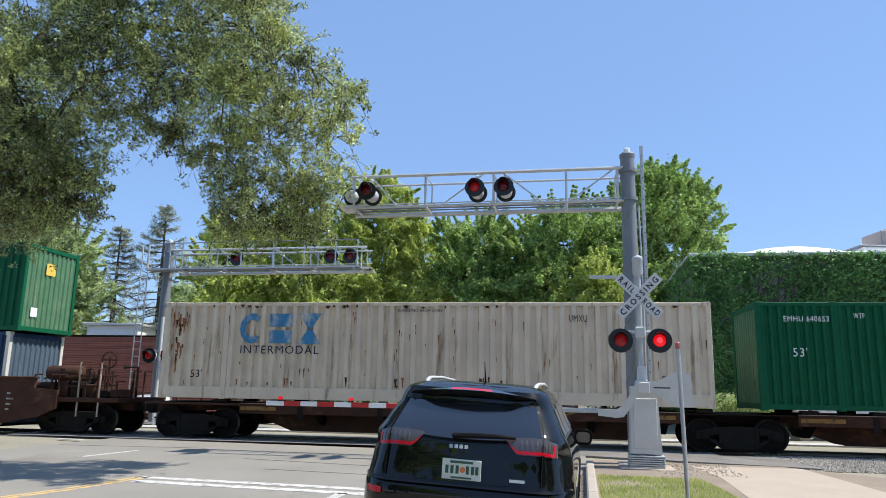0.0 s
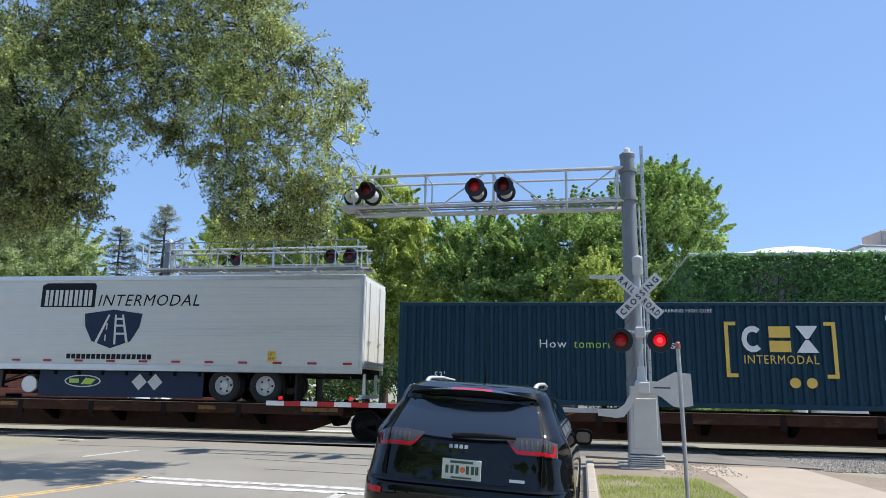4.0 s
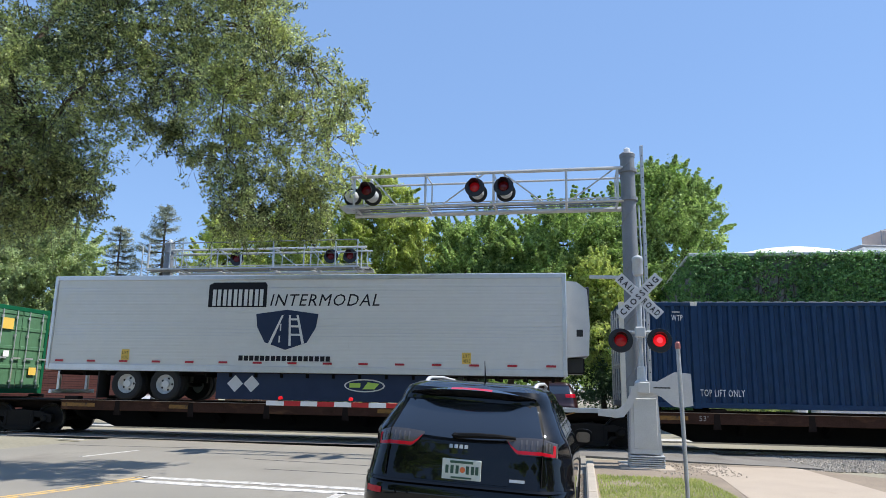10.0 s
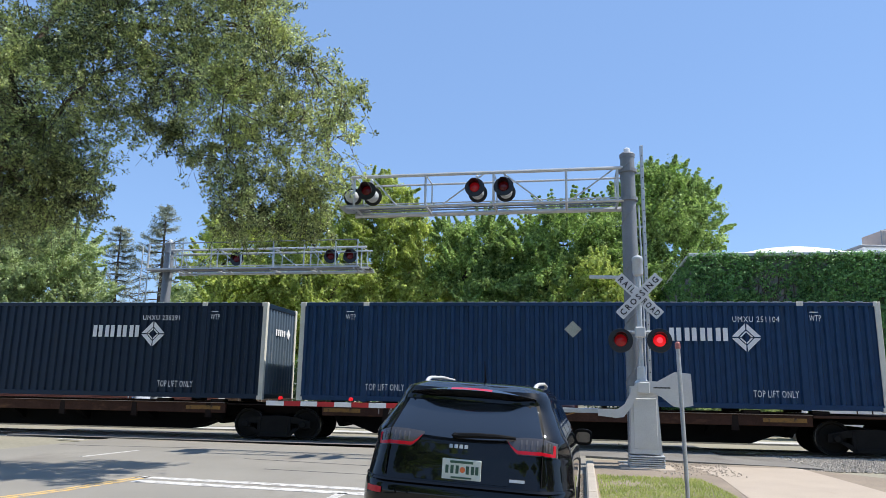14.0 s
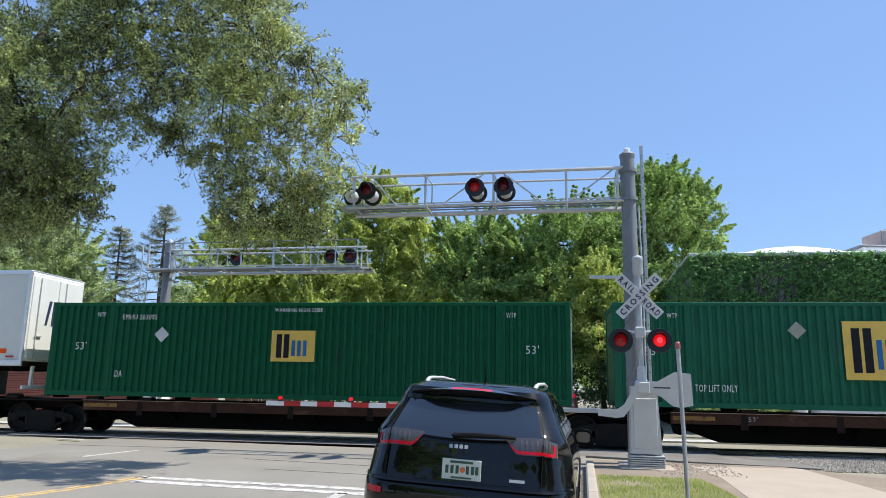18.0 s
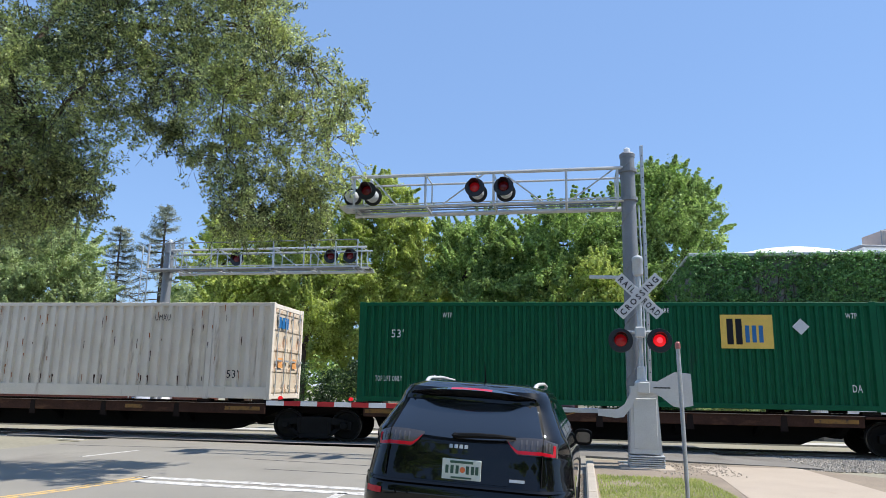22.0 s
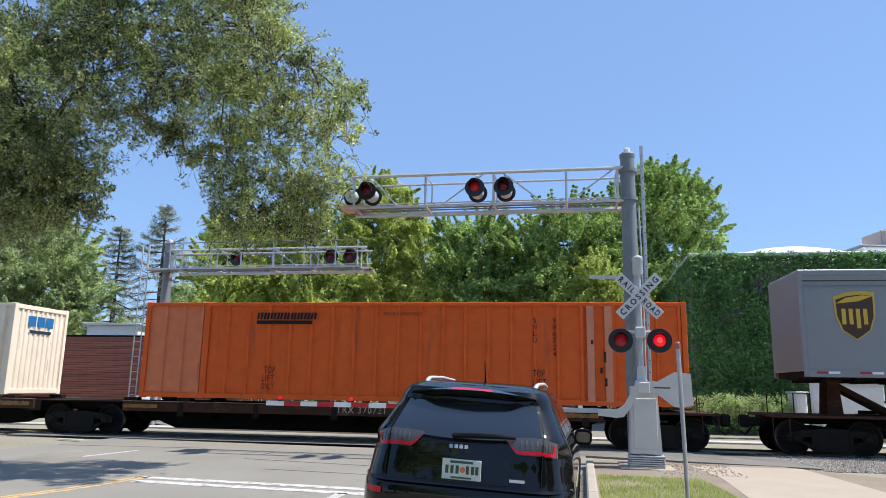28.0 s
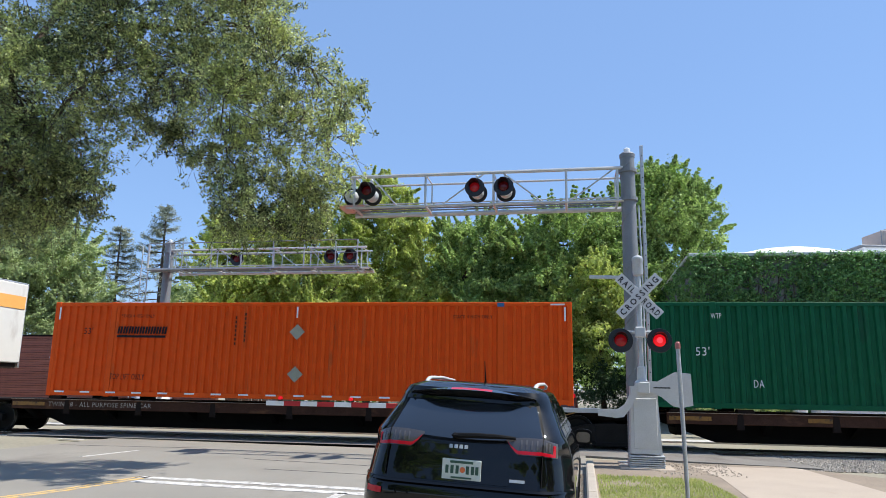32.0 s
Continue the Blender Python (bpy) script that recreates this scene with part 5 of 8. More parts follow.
def reefer(t, x, sgn, z0, z1, deep=1.0):
    """The cooling unit on a trailer's nose."""
    r = part("cooling_unit", Geo().prism([(0.0, z0 + 0.55), (0.62, z0 + 0.62), (0.66, z0 + 1.5), (0.60, z1 - 0.45), (0.30, z1 - 0.22), (0.0, z1 - 0.2)], 1, -0.98, 0.98), M_SILVER, t, "off-white cooling unit on the trailer nose", at=pose(x, 0, 0, 0, 0, 0 if sgn > 0 else 180) @ Matrix.Diagonal((deep, 1, 1, 1)))
    part("grille", Geo().box(0.30, 0.66, -0.9, 0.9, z1 - 1.05, z1 - 0.36, 0.03), M_BLACK, r, "black louvred grille")
    for k in range(6):
        part("louvre", Geo().box(0.34, 0.675, -0.86, 0.86, z1 - 1.0 + 0.1 * k, z1 - 0.975 + 0.1 * k), M_TRUCK, r)
    part("hatch", Geo().box(0.28, 0.46, -0.99, -0.965, z0 + 1.15, z0 + 1.35), M_BLACK, r)
    part("unit_base", Geo().box(0.0, 0.5, -0.7, 0.7, z0 + 0.1, z0 + 0.56, 0.04), M_BLACK, r)


def reefer_marks(t, off=0.0):
    x = 5.15 + off
    emblem(t, "logo_shadow", [quad(-0.16, 1.72, -0.02, 0.66, 0.0), [(-0.16, 0.66), (0.0, 0.74), (1.66, 0.74), (1.72, 0.66)]], M_INK, x, 3.93, "black raised logo block")
    emblem(t, "logo_mark", letter_bars(5, 0.29, 0.05, 0.5, 0.0, 0.1), M_TRAILER, x - 0.02, 3.95, "white block logo shapes", -1.309)
    part("lettering", words("INTERMODAL", M_INK, 0.37, 3.4, shear=0.22), M_INK, t, at=(x + 1.84 - 16.15 / 2, -1.3, 3.95))
    sh = [(-0.98, 0.95), (0, 1.08), (0.98, 0.95), (0.92, 0.55), (0.66, 0.1), (0, -0.12), (-0.66, 0.1), (-0.92, 0.55)]
    emblem(t, "shield_logo", [sh], M_LOGONAVY, x + 2.4, 2.75, "dark blue shield logo with pale lines")
    emblem(t, "shield_line", [[(-0.55, 0.05), (-0.47, 0.02), (-0.1, 0.92), (-0.16, 0.92)], [(0.1, 0.0), (0.17, 0.0), (0.12, 0.92), (0.06, 0.92)], [(0.5, 0.05), (0.58, 0.08), (0.36, 0.92), (0.30, 0.92)], quad(0.13, 0.45, 0.3, 0.36), quad(0.12, 0.4, 0.55, 0.61), quad(0.12, 0.36, 0.76, 0.82), quad(-0.22, -0.18, 0.1, 0.3), quad(-0.2, -0.16, 0.45, 0.65)], M_TRAILER, x + 2.4, 2.75, "", -1.308)
    for k in range(17):
        emblem(t, "lettering_bar", [quad(k * 0.17, k * 0.17 + 0.13, 0, 0.15)], M_INK, x + 0.95, 2.30)
    for dx in (2.55, 13.15):
        emblem(t, "lift_sign", [quad(0, 0.26, 0, 0.32)], M_LOGOYEL, dx, 2.28, "yellow lift sign")
        part("lettering", words("LIFT", M_INK, 0.09, 0.2), M_INK, t, at=(dx + 0.03 - 16.15 / 2, -1.309, 2.46))
        part("lettering", words("HERE", M_INK, 0.09, 0.2), M_INK, t, at=(dx + 0.03 - 16.15 / 2, -1.309, 2.32))
    for k in range(22):
        part("side_groove", lambda: Geo().box(-7.9, 7.9, -0.003, 0.003, -0.006, 0.006), M_ALU, t, at=(0, -1.291, 2.45 + k * 0.098), key="groove")


t3 = trailer(23.36, 16.0, 1.95, 4.91, M_TRAILER, "long white refrigerated trailer riding a rail car", -1, [35.1, 36.4], smooth_skin=True, skirt=(28.9, 34.4, M_LOGONAVY), legs=27.4)
reefer(t3, -8.0, -1, 1.95, 4.91, 0.5)
reefer_marks(t3, 0.45)
t7 = trailer(95.55, 16.1, 1.95, 4.91, M_TRAILER, "long white refrigerated trailer riding a rail car", 1, [98.31, 99.58], smooth_skin=True, skirt=(101.2, 107.8, M_LOGONAVY), legs=108.6)
reefer(t7, 8.05, 1, 1.95, 4.91)
reefer_marks(t7, 0.28)
for t_, base, L_ in ((t3, 29.9, 16.0), (t7, 105.3, 16.1)):
    s_mid = {id(t3): 23.36 + 8.0, id(t7): 95.55 + 8.05}[id(t_)]
    emblem(t_, "round_logo", [[(0.62 * math.cos(k * 0.3927), 0.19 * math.sin(k * 0.3927)) for k in range(16)]], M_SILVER, base - s_mid + 0.5, 1.62, "pale oval logo with a green patch", -1.178, 0)
    emblem(t_, "round_logo", [[(0.57 * math.cos(k * 0.3927), 0.155 * math.sin(k * 0.3927)) for k in range(16)]], M_LOGONAVY, base - s_mid + 0.5, 1.62, "", -1.184, 0)
    emblem(t_, "round_logo", [[(-0.05, -0.1), (0.3, -0.1), (0.45, 0.06), (0.1, 0.1)], quad(-0.45, -0.12, -0.06, 0.07)], M_LIME, base - s_mid + 0.5, 1.62, "", -1.190, 0)
    k = 2.0 if t_ is t3 else -3.9
    for dx in (0, 0.52):
        emblem(t_, "placard", [diamond(0.25)], M_BLADE, base - s_mid + k + 0.4 + dx, 1.62, "", -1.178, 0)
part("fuel_tank", Geo().lathe([(0.26, -0.9), (0.30, -0.86), (0.30, 0.86), (0.26, 0.9)], (0, 0, 1.5), 1, 20), M_ALU, t3, "round aluminium fuel tank", at=(28.35 - 31.36, 0, 0), smooth=True)


def market_marks(t, x, full):
    emblem(t, "logo_mark", letter_bars(6, 0.38, 0.085, 0.78, 0.16, 0.13), M_LOGONAVY, x, 3.42, "slanted dark navy block logo shapes")
    emblem(t, "logo_mark", letter_bars(1, 0.34, 0.08, 0.78, 0.16, 0.13), M_LOGONAVY, x + 3.15, 3.42)
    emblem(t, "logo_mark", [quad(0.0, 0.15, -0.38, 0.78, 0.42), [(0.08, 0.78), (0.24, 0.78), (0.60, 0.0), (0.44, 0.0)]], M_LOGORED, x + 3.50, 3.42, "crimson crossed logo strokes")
    emblem(t, "logo_mark", letter_bars(5, 0.38, 0.085, 0.78, 0.16, 0.13), M_LOGONAVY, x + 4.15, 3.42)
    emblem(t, "logo_line", [quad(0, 3.35, 0, 0.12)], M_LOGORED, x - 0.1, 3.08, "crimson underline")
    emblem(t, "logo_line", [quad(0, 2.5, 0, 0.12)], M_LOGORED, x + 3.68, 3.08)
    if full:
        part("lettering", words("INTERMODAL", M_INK, 0.19, 2.2, shear=0.22), M_INK, t, at=(x + 3.9 - 8.05, -1.3, 2.80))


t11 = trailer(166.1, 16.1, 2.05, 5.12, M_TRAILER, "long white dry trailer with dark slanted logo", -1, [177.42, 178.69], panels=1.25, skirt=(170.8, 176.7, M_TRAILER), legs=169.3)
market_marks(t11, 2.75, True)
t16 = trailer(255.5, 16.1, 2.05, 5.12, M_TRAILER, "long white dry trailer with dark slanted logo", -1, [267.01, 268.22], panels=40.0, skirt=(259.8, 265.6, M_BLACK), legs=258.6)
market_marks(t16, 2.6, False)
for t_ in (t11, t16):
    for dx in (2.3, 12.95):
        emblem(t_, "lift_sign", [[(-0.22, 0.0), (0.22, 0.0), (0.0, -0.13)], quad(-0.015, 0.015, -0.3, -0.16)], M_INK, dx, 2.54, "black lift arrow")
        part("lettering", words("LIFT HERE", M_INK, 0.1, 0.56), M_INK, t_, at=(dx - 0.28 - 8.05, -1.309, 2.58))
    for dx in (14.9, 15.24):
        emblem(t_, "label_sticker", [quad(0, 0.28, 0, 0.15)], M_ORANGE, dx, 2.44, "orange label")
    emblem(t_, "label_sticker", [quad(0, 0.24, 0.11, 0.14), quad(0, 0.24, 0.05, 0.08)], M_INK, 14.55, 2.44, "two lines of small black print")
    e_ = part("end_logo", Geo().prism([(-0.55, 3.4), (-0.45, 3.4), (-0.3, 4.2), (-0.42, 4.2)], 0, 8.09, 8.1).prism([(-0.25, 3.4), (-0.15, 3.4), (-0.1, 4.2), (-0.22, 4.2)], 0, 8.09, 8.1), M_LOGONAVY, t_)
    part("end_logo", Geo().prism([(-0.1, 3.1), (0.04, 3.1), (0.42, 4.2), (0.26, 4.2)], 0, 8.09, 8.1).prism([(0.26, 3.4), (0.42, 3.4), (0.08, 4.2), (-0.05, 4.2)], 0, 8.09, 8.1), M_LOGORED, t_, "crimson crossed logo strokes on the doors")

grey_short = trailer(313.55, 8.4, 2.05, 4.95, M_TRAILERGREY, "short grey trailer with a brown and gold shield logo", -1, [320.75], smooth_skin=True, legs=316.6)
sh = [(-0.52, 0.55), (-0.2, 0.66), (0.2, 0.7), (0.52, 0.66), (0.5, 0.05), (0.36, -0.36), (0.0, -0.62), (-0.36, -0.36), (-0.5, 0.05)]
emblem(grey_short, "shield_logo", [[(q[0] * 1.0, q[1]) for q in sh]], M_GOLD, 1.40, 3.65, "brown shield logo with a gold rim", -1.3, 8.4)
emblem(grey_short, "shield_logo", [[(q[0] * 0.9, q[1] * 0.9 - 0.03) for q in sh]], M_BROWNLOGO, 1.40, 3.65, "", -1.307, 8.4)
emblem(grey_short, "shield_logo", [[(-0.47, 0.36), (-0.2, 0.52), (0.2, 0.58), (0.47, 0.56), (0.1, 0.42)], quad(-0.34, -0.24, -0.2, 0.22), quad(-0.16, -0.06, -0.2, 0.22), quad(0.02, 0.12, -0.3, 0.22), quad(0.20, 0.30, -0.2, 0.22)], M_GOLD, 1.40, 3.65, "", -1.313, 8.4)
part("rub_rail", Geo().box(-4.1, 4.1, -1.312, -1.285, 4.44, 4.47, 0.006).box(-4.1, 4.1, -1.312, -1.285, 4.50, 4.53, 0.006), M_TRAILERGREY, grey_short, "raised double rub rail")
emblem(grey_short, "small_label", [quad(7.85, 8.0, 0, 0.10)], M_LOGONAVY, 0, 2.55, "", -1.296, 8.4)
emblem(grey_short, "small_label", [quad(7.82, 8.02, 0, 0.10)], M_LOGONAVY, 0, 2.36, "", -1.296, 8.4)
emblem(grey_short, "trim_line", [quad(0.05, 8.3, 0, 0.03)], M_BROWNLOGO, 0, 4.62, "", -1.296, 8.4)
white_short = trailer(322.75, 8.45, 2.05, 5.05, M_TRAILER, "short white trailer with a faded orange band", 1, [323.6], panels=1.2, legs=328.6)
for x0_, x1_ in ((2.9, 5.0), (6.55, 8.4)):
    emblem(white_short, "orange_band", [quad(x0_, x1_, 0, 0.46)], M_BANDORANGE, 0, 4.38, "faded orange band", -1.297, 8.45)
emblem(white_short, "orange_band", [quad(1.7, 2.9, 0.02, 0.44)], surf("paler_orange_band", (0.78, 0.60, 0.42), 0.5, var=0.08), 0, 4.38, "orange band faded almost to white", -1.297, 8.45)
emblem(white_short, "logo_plate", [[(0, 0), (1.42, 0), (1.48, 0.55), (-0.06, 0.55)]], M_INK, 5.05, 4.36, "black-edged orange logo plate", -1.299, 8.45)
emblem(white_short, "logo_plate", [[(0.04, 0.04), (1.38, 0.04), (1.43, 0.51), (-0.01, 0.51)]], M_BANDORANGE, 5.05, 4.36, "", -1.306, 8.45)
emblem(white_short, "logo_mark", letter_bars(6, 0.165, 0.045, 0.35, 0.0, 0.065), M_INK, 5.13, 4.46, "black block logo shapes", -1.313, 8.45)
part("end_band", Geo().box(4.235, 4.245, -1.2, 1.2, 4.1, 4.55), M_BANDORANGE, white_short, "orange band on the trailer nose")
part("stack_mark", Geo().prism([(-0.2, 0), (0.2, 0), (0.12, 0.16), (-0.12, 0.16)], 1, -1.3, -1.29).prism([(-0.17, 0.2), (0.17, 0.2), (0.1, 0.36), (-0.1, 0.36)], 1, -1.3, -1.29).prism([(-0.13, 0.4), (0.13, 0.4), (0.0, 0.6)], 1, -1.3, -1.29), M_LOGORED, white_short, "small red tree-shaped mark", at=(-2.9, 0, 2.45))

# the well car that leads the visible part of the train
WC = -24.0
well = rides(thing("well_car", on_track(WC), "dark brown double-stack well car", "rail car", "rail cars"), WC)
for side in (-1, 1):
    part("side_wall", Geo().prism([(-9.4, 0.95), (-8.2, 0.22), (6.9, 0.22), (8.5, 0.52), (9.1, 0.78), (9.1, 1.32), (8.3, 1.38), (8.3, 1.68), (-9.4, 1.68)], 1, side * 1.42 - 0.05, side * 1.42 + 0.05), M_CAR_BROWN, well)
    part("top_flange", Geo().box(-9.4, 8.35, side * 1.42 - 0.1, side * 1.42 + 0.1, 1.67, 1.73, 0.012), M_CAR_BROWN, well)
    for k in range(9):
        part("side_rib", lambda: Geo().box(-0.05, 0.05, -0.03, 0.03, 0.25, 1.66, 0.01), M_CAR_DARK, well, at=(-7.6 + 1.7 * k, side * 1.48, 0), key="wrib")
part("well_floor", Geo().box(-9.0, 6.6, -1.4, 1.4, 0.14, 0.24), M_CAR_DARK, well)
part("end_platform", Geo().box(7.4, 11.1, -1.38, 1.38, 0.98, 1.12, 0.02).box(7.4, 11.0, -0.4, 0.4, 0.72, 1.0, 0.03), M_CAR_BROWN, well)
part("end_platform", Geo().box(-12.6, -9.3, -1.38, 1.38, 0.98, 1.12, 0.02), M_CAR_BROWN, well)
part("coupler", Geo().box(11.0, 11.6, -0.13, 0.13, 0.70, 0.96, 0.04), M_TRUCK, well)
for x, h_ in ((8.15, 1.0), (8.75, 1.0), (9.0, 1.0), (9.9, 1.25), (10.3, 1.25), (10.95, 0.75)):
    for y in (-1.28, 1.28):
        part("grab_iron", Geo().tube([(x, y, 1.1), (x, y, 1.1 + h_ * 0.7), (x + 0.25, y, 1.1 + h_ * 0.7)], 0.03, 6), M_CAR_BROWN, well)
part("brake_gear", Geo().tube([(9.1, -0.7, 1.15), (9.2, -0.8, 1.55), (9.6, -0.75, 1.4), (10.0, -0.8, 1.75)], 0.05, 6).box(8.3, 8.9, -0.9, -0.3, 1.12, 1.5, 0.04).box(9.6, 10.2, -0.95, -0.4, 1.12, 1.38, 0.03), M_CAR_DARK, well, "grimy brake gear and hoses")
part("air_tank", Geo().tube([(7.7, -0.8, 1.36), (8.9, -0.8, 1.36)], 0.22, 14), M_CAR_BROWN, well)

add_truck(well, 9.4, WC)
add_truck(well, -11.0, WC)

# crowded brake gear, ladders and pipes on the well car's end
gr = random.Random(12)
for k in range(16):
    x, y, h_ = 8.4 + 0.165 * k, gr.uniform(-1.25, 0.2), gr.uniform(0.35, 1.0)
    part("brake_pipe", Geo().tube([(x, y, 1.1), (x + gr.uniform(-0.1, 0.1), y, 1.1 + h_), (x + gr.uniform(-0.5, 0.5), y + gr.uniform(-0.2, 0.2), 1.1 + h_ * gr.uniform(0.5, 1.1))], gr.uniform(0.02, 0.045), 6), M_CAR_BROWN if k % 2 else M_CAR_DARK, well)
for k in range(6):
    x, w_ = 8.6 + 0.45 * k, gr.uniform(0.14, 0.28)
    part("valve_box", Geo().box(x - w_, x + w_, -1.2, -0.6, 1.12, 1.12 + gr.uniform(0.18, 0.5), 0.03), M_CAR_BROWN if k % 2 else M_CAR_DARK, well)
part("air_tank", Geo().lathe([(0.05, -0.62), (0.20, -0.56), (0.23, -0.45), (0.23, 0.45), (0.20, 0.56), (0.05, 0.62)], (8.95, -0.95, 1.86), 0, 18), M_CAR_BROWN, well, "round brown brake air tank", smooth=True)
for x in (9.72, 10.42):
    part("ladder_rail", Geo().tube([(x, -1.34, 0.55), (x, -1.34, 2.18)], 0.028, 6), M_WORN, well)
for k in range(5):
    part("rung", Geo().tube([(9.72, -1.34, 0.70 + 0.36 * k), (10.42, -1.34, 0.70 + 0.36 * k)], 0.018, 6), M_CAR_BROWN, well)
part("brake_wheel", Geo().tube([(10.1 + 0.26 * math.cos(q * 0.524), -0.5, 2.30 + 0.26 * math.sin(q * 0.524)) for q in range(13)], 0.022, 6, False).tube([(10.1, -0.45, 1.1), (10.1, -0.45, 2.4)], 0.04, 6).tube([(9.86, -0.5, 2.3), (10.34, -0.5, 2.3)], 0.016, 5), M_CAR_BROWN, well)
for zz in (1.45, 1.75):
    part("hand_rail", Geo().tube([(9.2, -1.3, zz), (11.0, -1.3, zz + 0.05)], 0.022, 6), M_CAR_BROWN, well)
for k in range(3):
    for j in range(4):
        emblem_bar = Geo().box(0, 0.12 + 0.05 * (j % 3), -0.004, 0.004, 0, 0.05)
        part("lettering_bar", emblem_bar, M_STENCIL, well, at=(5.9 + 0.75 * k, -1.476, 0.70 + 0.16 * j))


# ---- crossing signals ----


def flasher(parent, m, lens, backs=True, name="flasher"):
    """A railway signal lamp that faces -y: round black board, hooded red lens, silver housing behind."""
    f_ = part(name, lambda: Geo().lathe([(0.10, -0.012), (0.295, -0.012), (0.30, 0.0), (0.295, 0.012), (0.10, 0.012)], (0, 0, 0), 1, 32), M_BLACK, parent, "round black lamp board with a red lens", at=m, key="board")
    part("lens", lambda: Geo().lathe([(0.02, -0.085), (0.09, -0.075), (0.142, -0.045), (0.152, -0.015)], (0, 0, 0), 1, 28), lens, f_, at=None, key="lens", smooth=True)
    if lens is M_LENSON:
        part("lens_core", lambda: Geo().lathe([(0.01, -0.092), (0.06, -0.088), (0.075, -0.08)], (0, 0, 0), 1, 20), M_CORE, f_, key="core")
    hood = Geo()
    n = 15
    for k in range(n):
        a0, a1 = [radians(-20 + 220 * q / n) for q in (k, k + 1)]
        d0, d1 = [0.13 + 0.20 * max(0.0, math.sin(q)) for q in (a0, a1)]
        r = 0.172
        c0, s0, c1, s1 = math.cos(a0), math.sin(a0), math.cos(a1), math.sin(a1)
        hood.add([(r * c0, 0, r * s0), (r * c1, 0, r * s1), (r * c1, -d1, r * s1), (r * c0, -d0, r * s0), ((r + .006) * c0, 0, (r + .006) * s0), ((r + .006) * c1, 0, (r + .006) * s1), ((r + .006) * c1, -d1, (r + .006) * s1), ((r + .006) * c0, -d0, (r + .006) * s0)],
                 [(0, 1, 2, 3), (7, 6, 5, 4), (3, 2, 6, 7)])
    part("hood", CACHE.setdefault("hoodmesh", hood.mesh("hood", M_BLACK)), M_BLACK, f_)
    if backs:
        part("housing", lambda: Geo().lathe([(0.20, 0.01), (0.195, 0.18), (0.17, 0.28), (0.08, 0.33)], (0, 0, 0), 1, 24), M_SILVER, f_, "silver lamp housing", key="housing", smooth=True)
    return f_


def cantilever(name, base, tip, z_low, z_top, r0, r1, top, lamps, label, deep=0.85, diag=(), lamp_size=0.80, tip_out=0.35):
    """A signal pole with a box truss arm over the road."""
    base, tip = Vector((*base, 0)), Vector((*tip, 0))
    d = (tip - base).normalized()
    ln = (tip - base).length
    ang = math.degrees(math.atan2(d.y, d.x))
    t = thing(name, Matrix.Translation(base), label, "railway signal", "cantilever signals")
    pole = part("pole", Geo().tube([(0, 0, 0), (0, 0, 0.03), (0, 0, top)], [r0 * 1.0, r0, r1], 28), M_POLE, t, "grey round steel pole", smooth=True)
    part("base_plate", Geo().box(-0.35, 0.35, -0.35, 0.35, 0.0, 0.05, 0.01), M_GALV, t)
    part("cap", Geo().lathe([(r1 + 0.012, top - 0.08), (r1 + 0.02, top), (r1 * 0.9, top + 0.04), (0.02, top + 0.05)], (0, 0, 0), 2, 20), M_POLE, pole)
    part("cap_stub", Geo().lathe([(0.075, top + 0.045), (0.08, top + 0.14), (0.05, top + 0.17), (0.02, top + 0.175)], (0, 0, 0), 2, 14), M_GATEWHITE, pole, "small white stub on the pole cap")
    for z in (z_low + 0.04, z_top - 0.06):
        part("clamp", Geo().lathe([(r1 + 0.01, z - 0.05), (r1 + 0.05, z - 0.04), (r1 + 0.05, z + 0.04), (r1 + 0.01, z + 0.05)], (0, 0, 0), 2, 20), M_POLE, pole)
    m = pose(0, 0, 0, 0, 0, ang)
    turn = Matrix.Rotation(radians(ang), 4, "Z")
    side = -1 if (turn @ Vector((0, 1, 0))).y > 0 else 1     # local y towards the road user
    fr, bk = side * 0.12, -side * (deep - 0.12)

    def bar(nm, a_, b_, r, lab=""):
        return part(nm, Geo().tube([a_, b_], r, 8), M_SILVER, t, lab, at=m)
    bar("chord", (0.12, fr, z_top), (ln, fr, z_top), 0.045)
    bar("chord", (0.12, fr, z_low), (ln + 0.1, fr, z_low), 0.034)
    bar("chord", (0.12, bk, z_top), (ln, bk, z_top), 0.028)
    bar("chord", (0.12, bk, z_low), (ln + 0.1, bk, z_low), 0.062)
    bar("handrail", (0.12, bk, (z_low + z_top) / 2 - 0.1), (ln, bk, (z_low + z_top) / 2 - 0.1), 0.018)
    for x in [0.25, 1.45, 3.2, 4.9, ln - 0.1] if ln < 7 else [0.4, 2.3, 4.8, 6.4, ln - 0.2]:
        bar("strut", (x, fr, z_low), (x, fr, z_top), 0.030)
        bar("strut", (x, bk, z_low), (x, bk, z_top), 0.020)
        bar("tie", (x, fr, z_low), (x, bk, z_low), 0.032)
        bar("tie", (x, fr, z_top), (x, bk, z_top), 0.016)
    for x0, z0, x1, z1 in diag:
        bar("brace", (x0, fr, z0), (x1, fr, z1), 0.020)
    for q in (0.55, 0.80):
        y = fr + (bk - fr) * q
        part("walkway_bar", Geo().box(0.2, ln + 0.05, y - 0.028, y + 0.028, z_low + 0.055, z_low + 0.08), M_POLE, t, at=m)
    part("tip_plate", Geo().box(ln - 0.35, ln + tip_out, min(fr, bk), max(fr, bk), z_low + 0.07, z_low + 0.085), M_GALV, t, at=m)
    for x, z, lens, back_to_us in lamps:
        w_ = t.matrix_basis.inverted() @ Matrix.Translation(base + d * x + Vector((0, 0, z)))
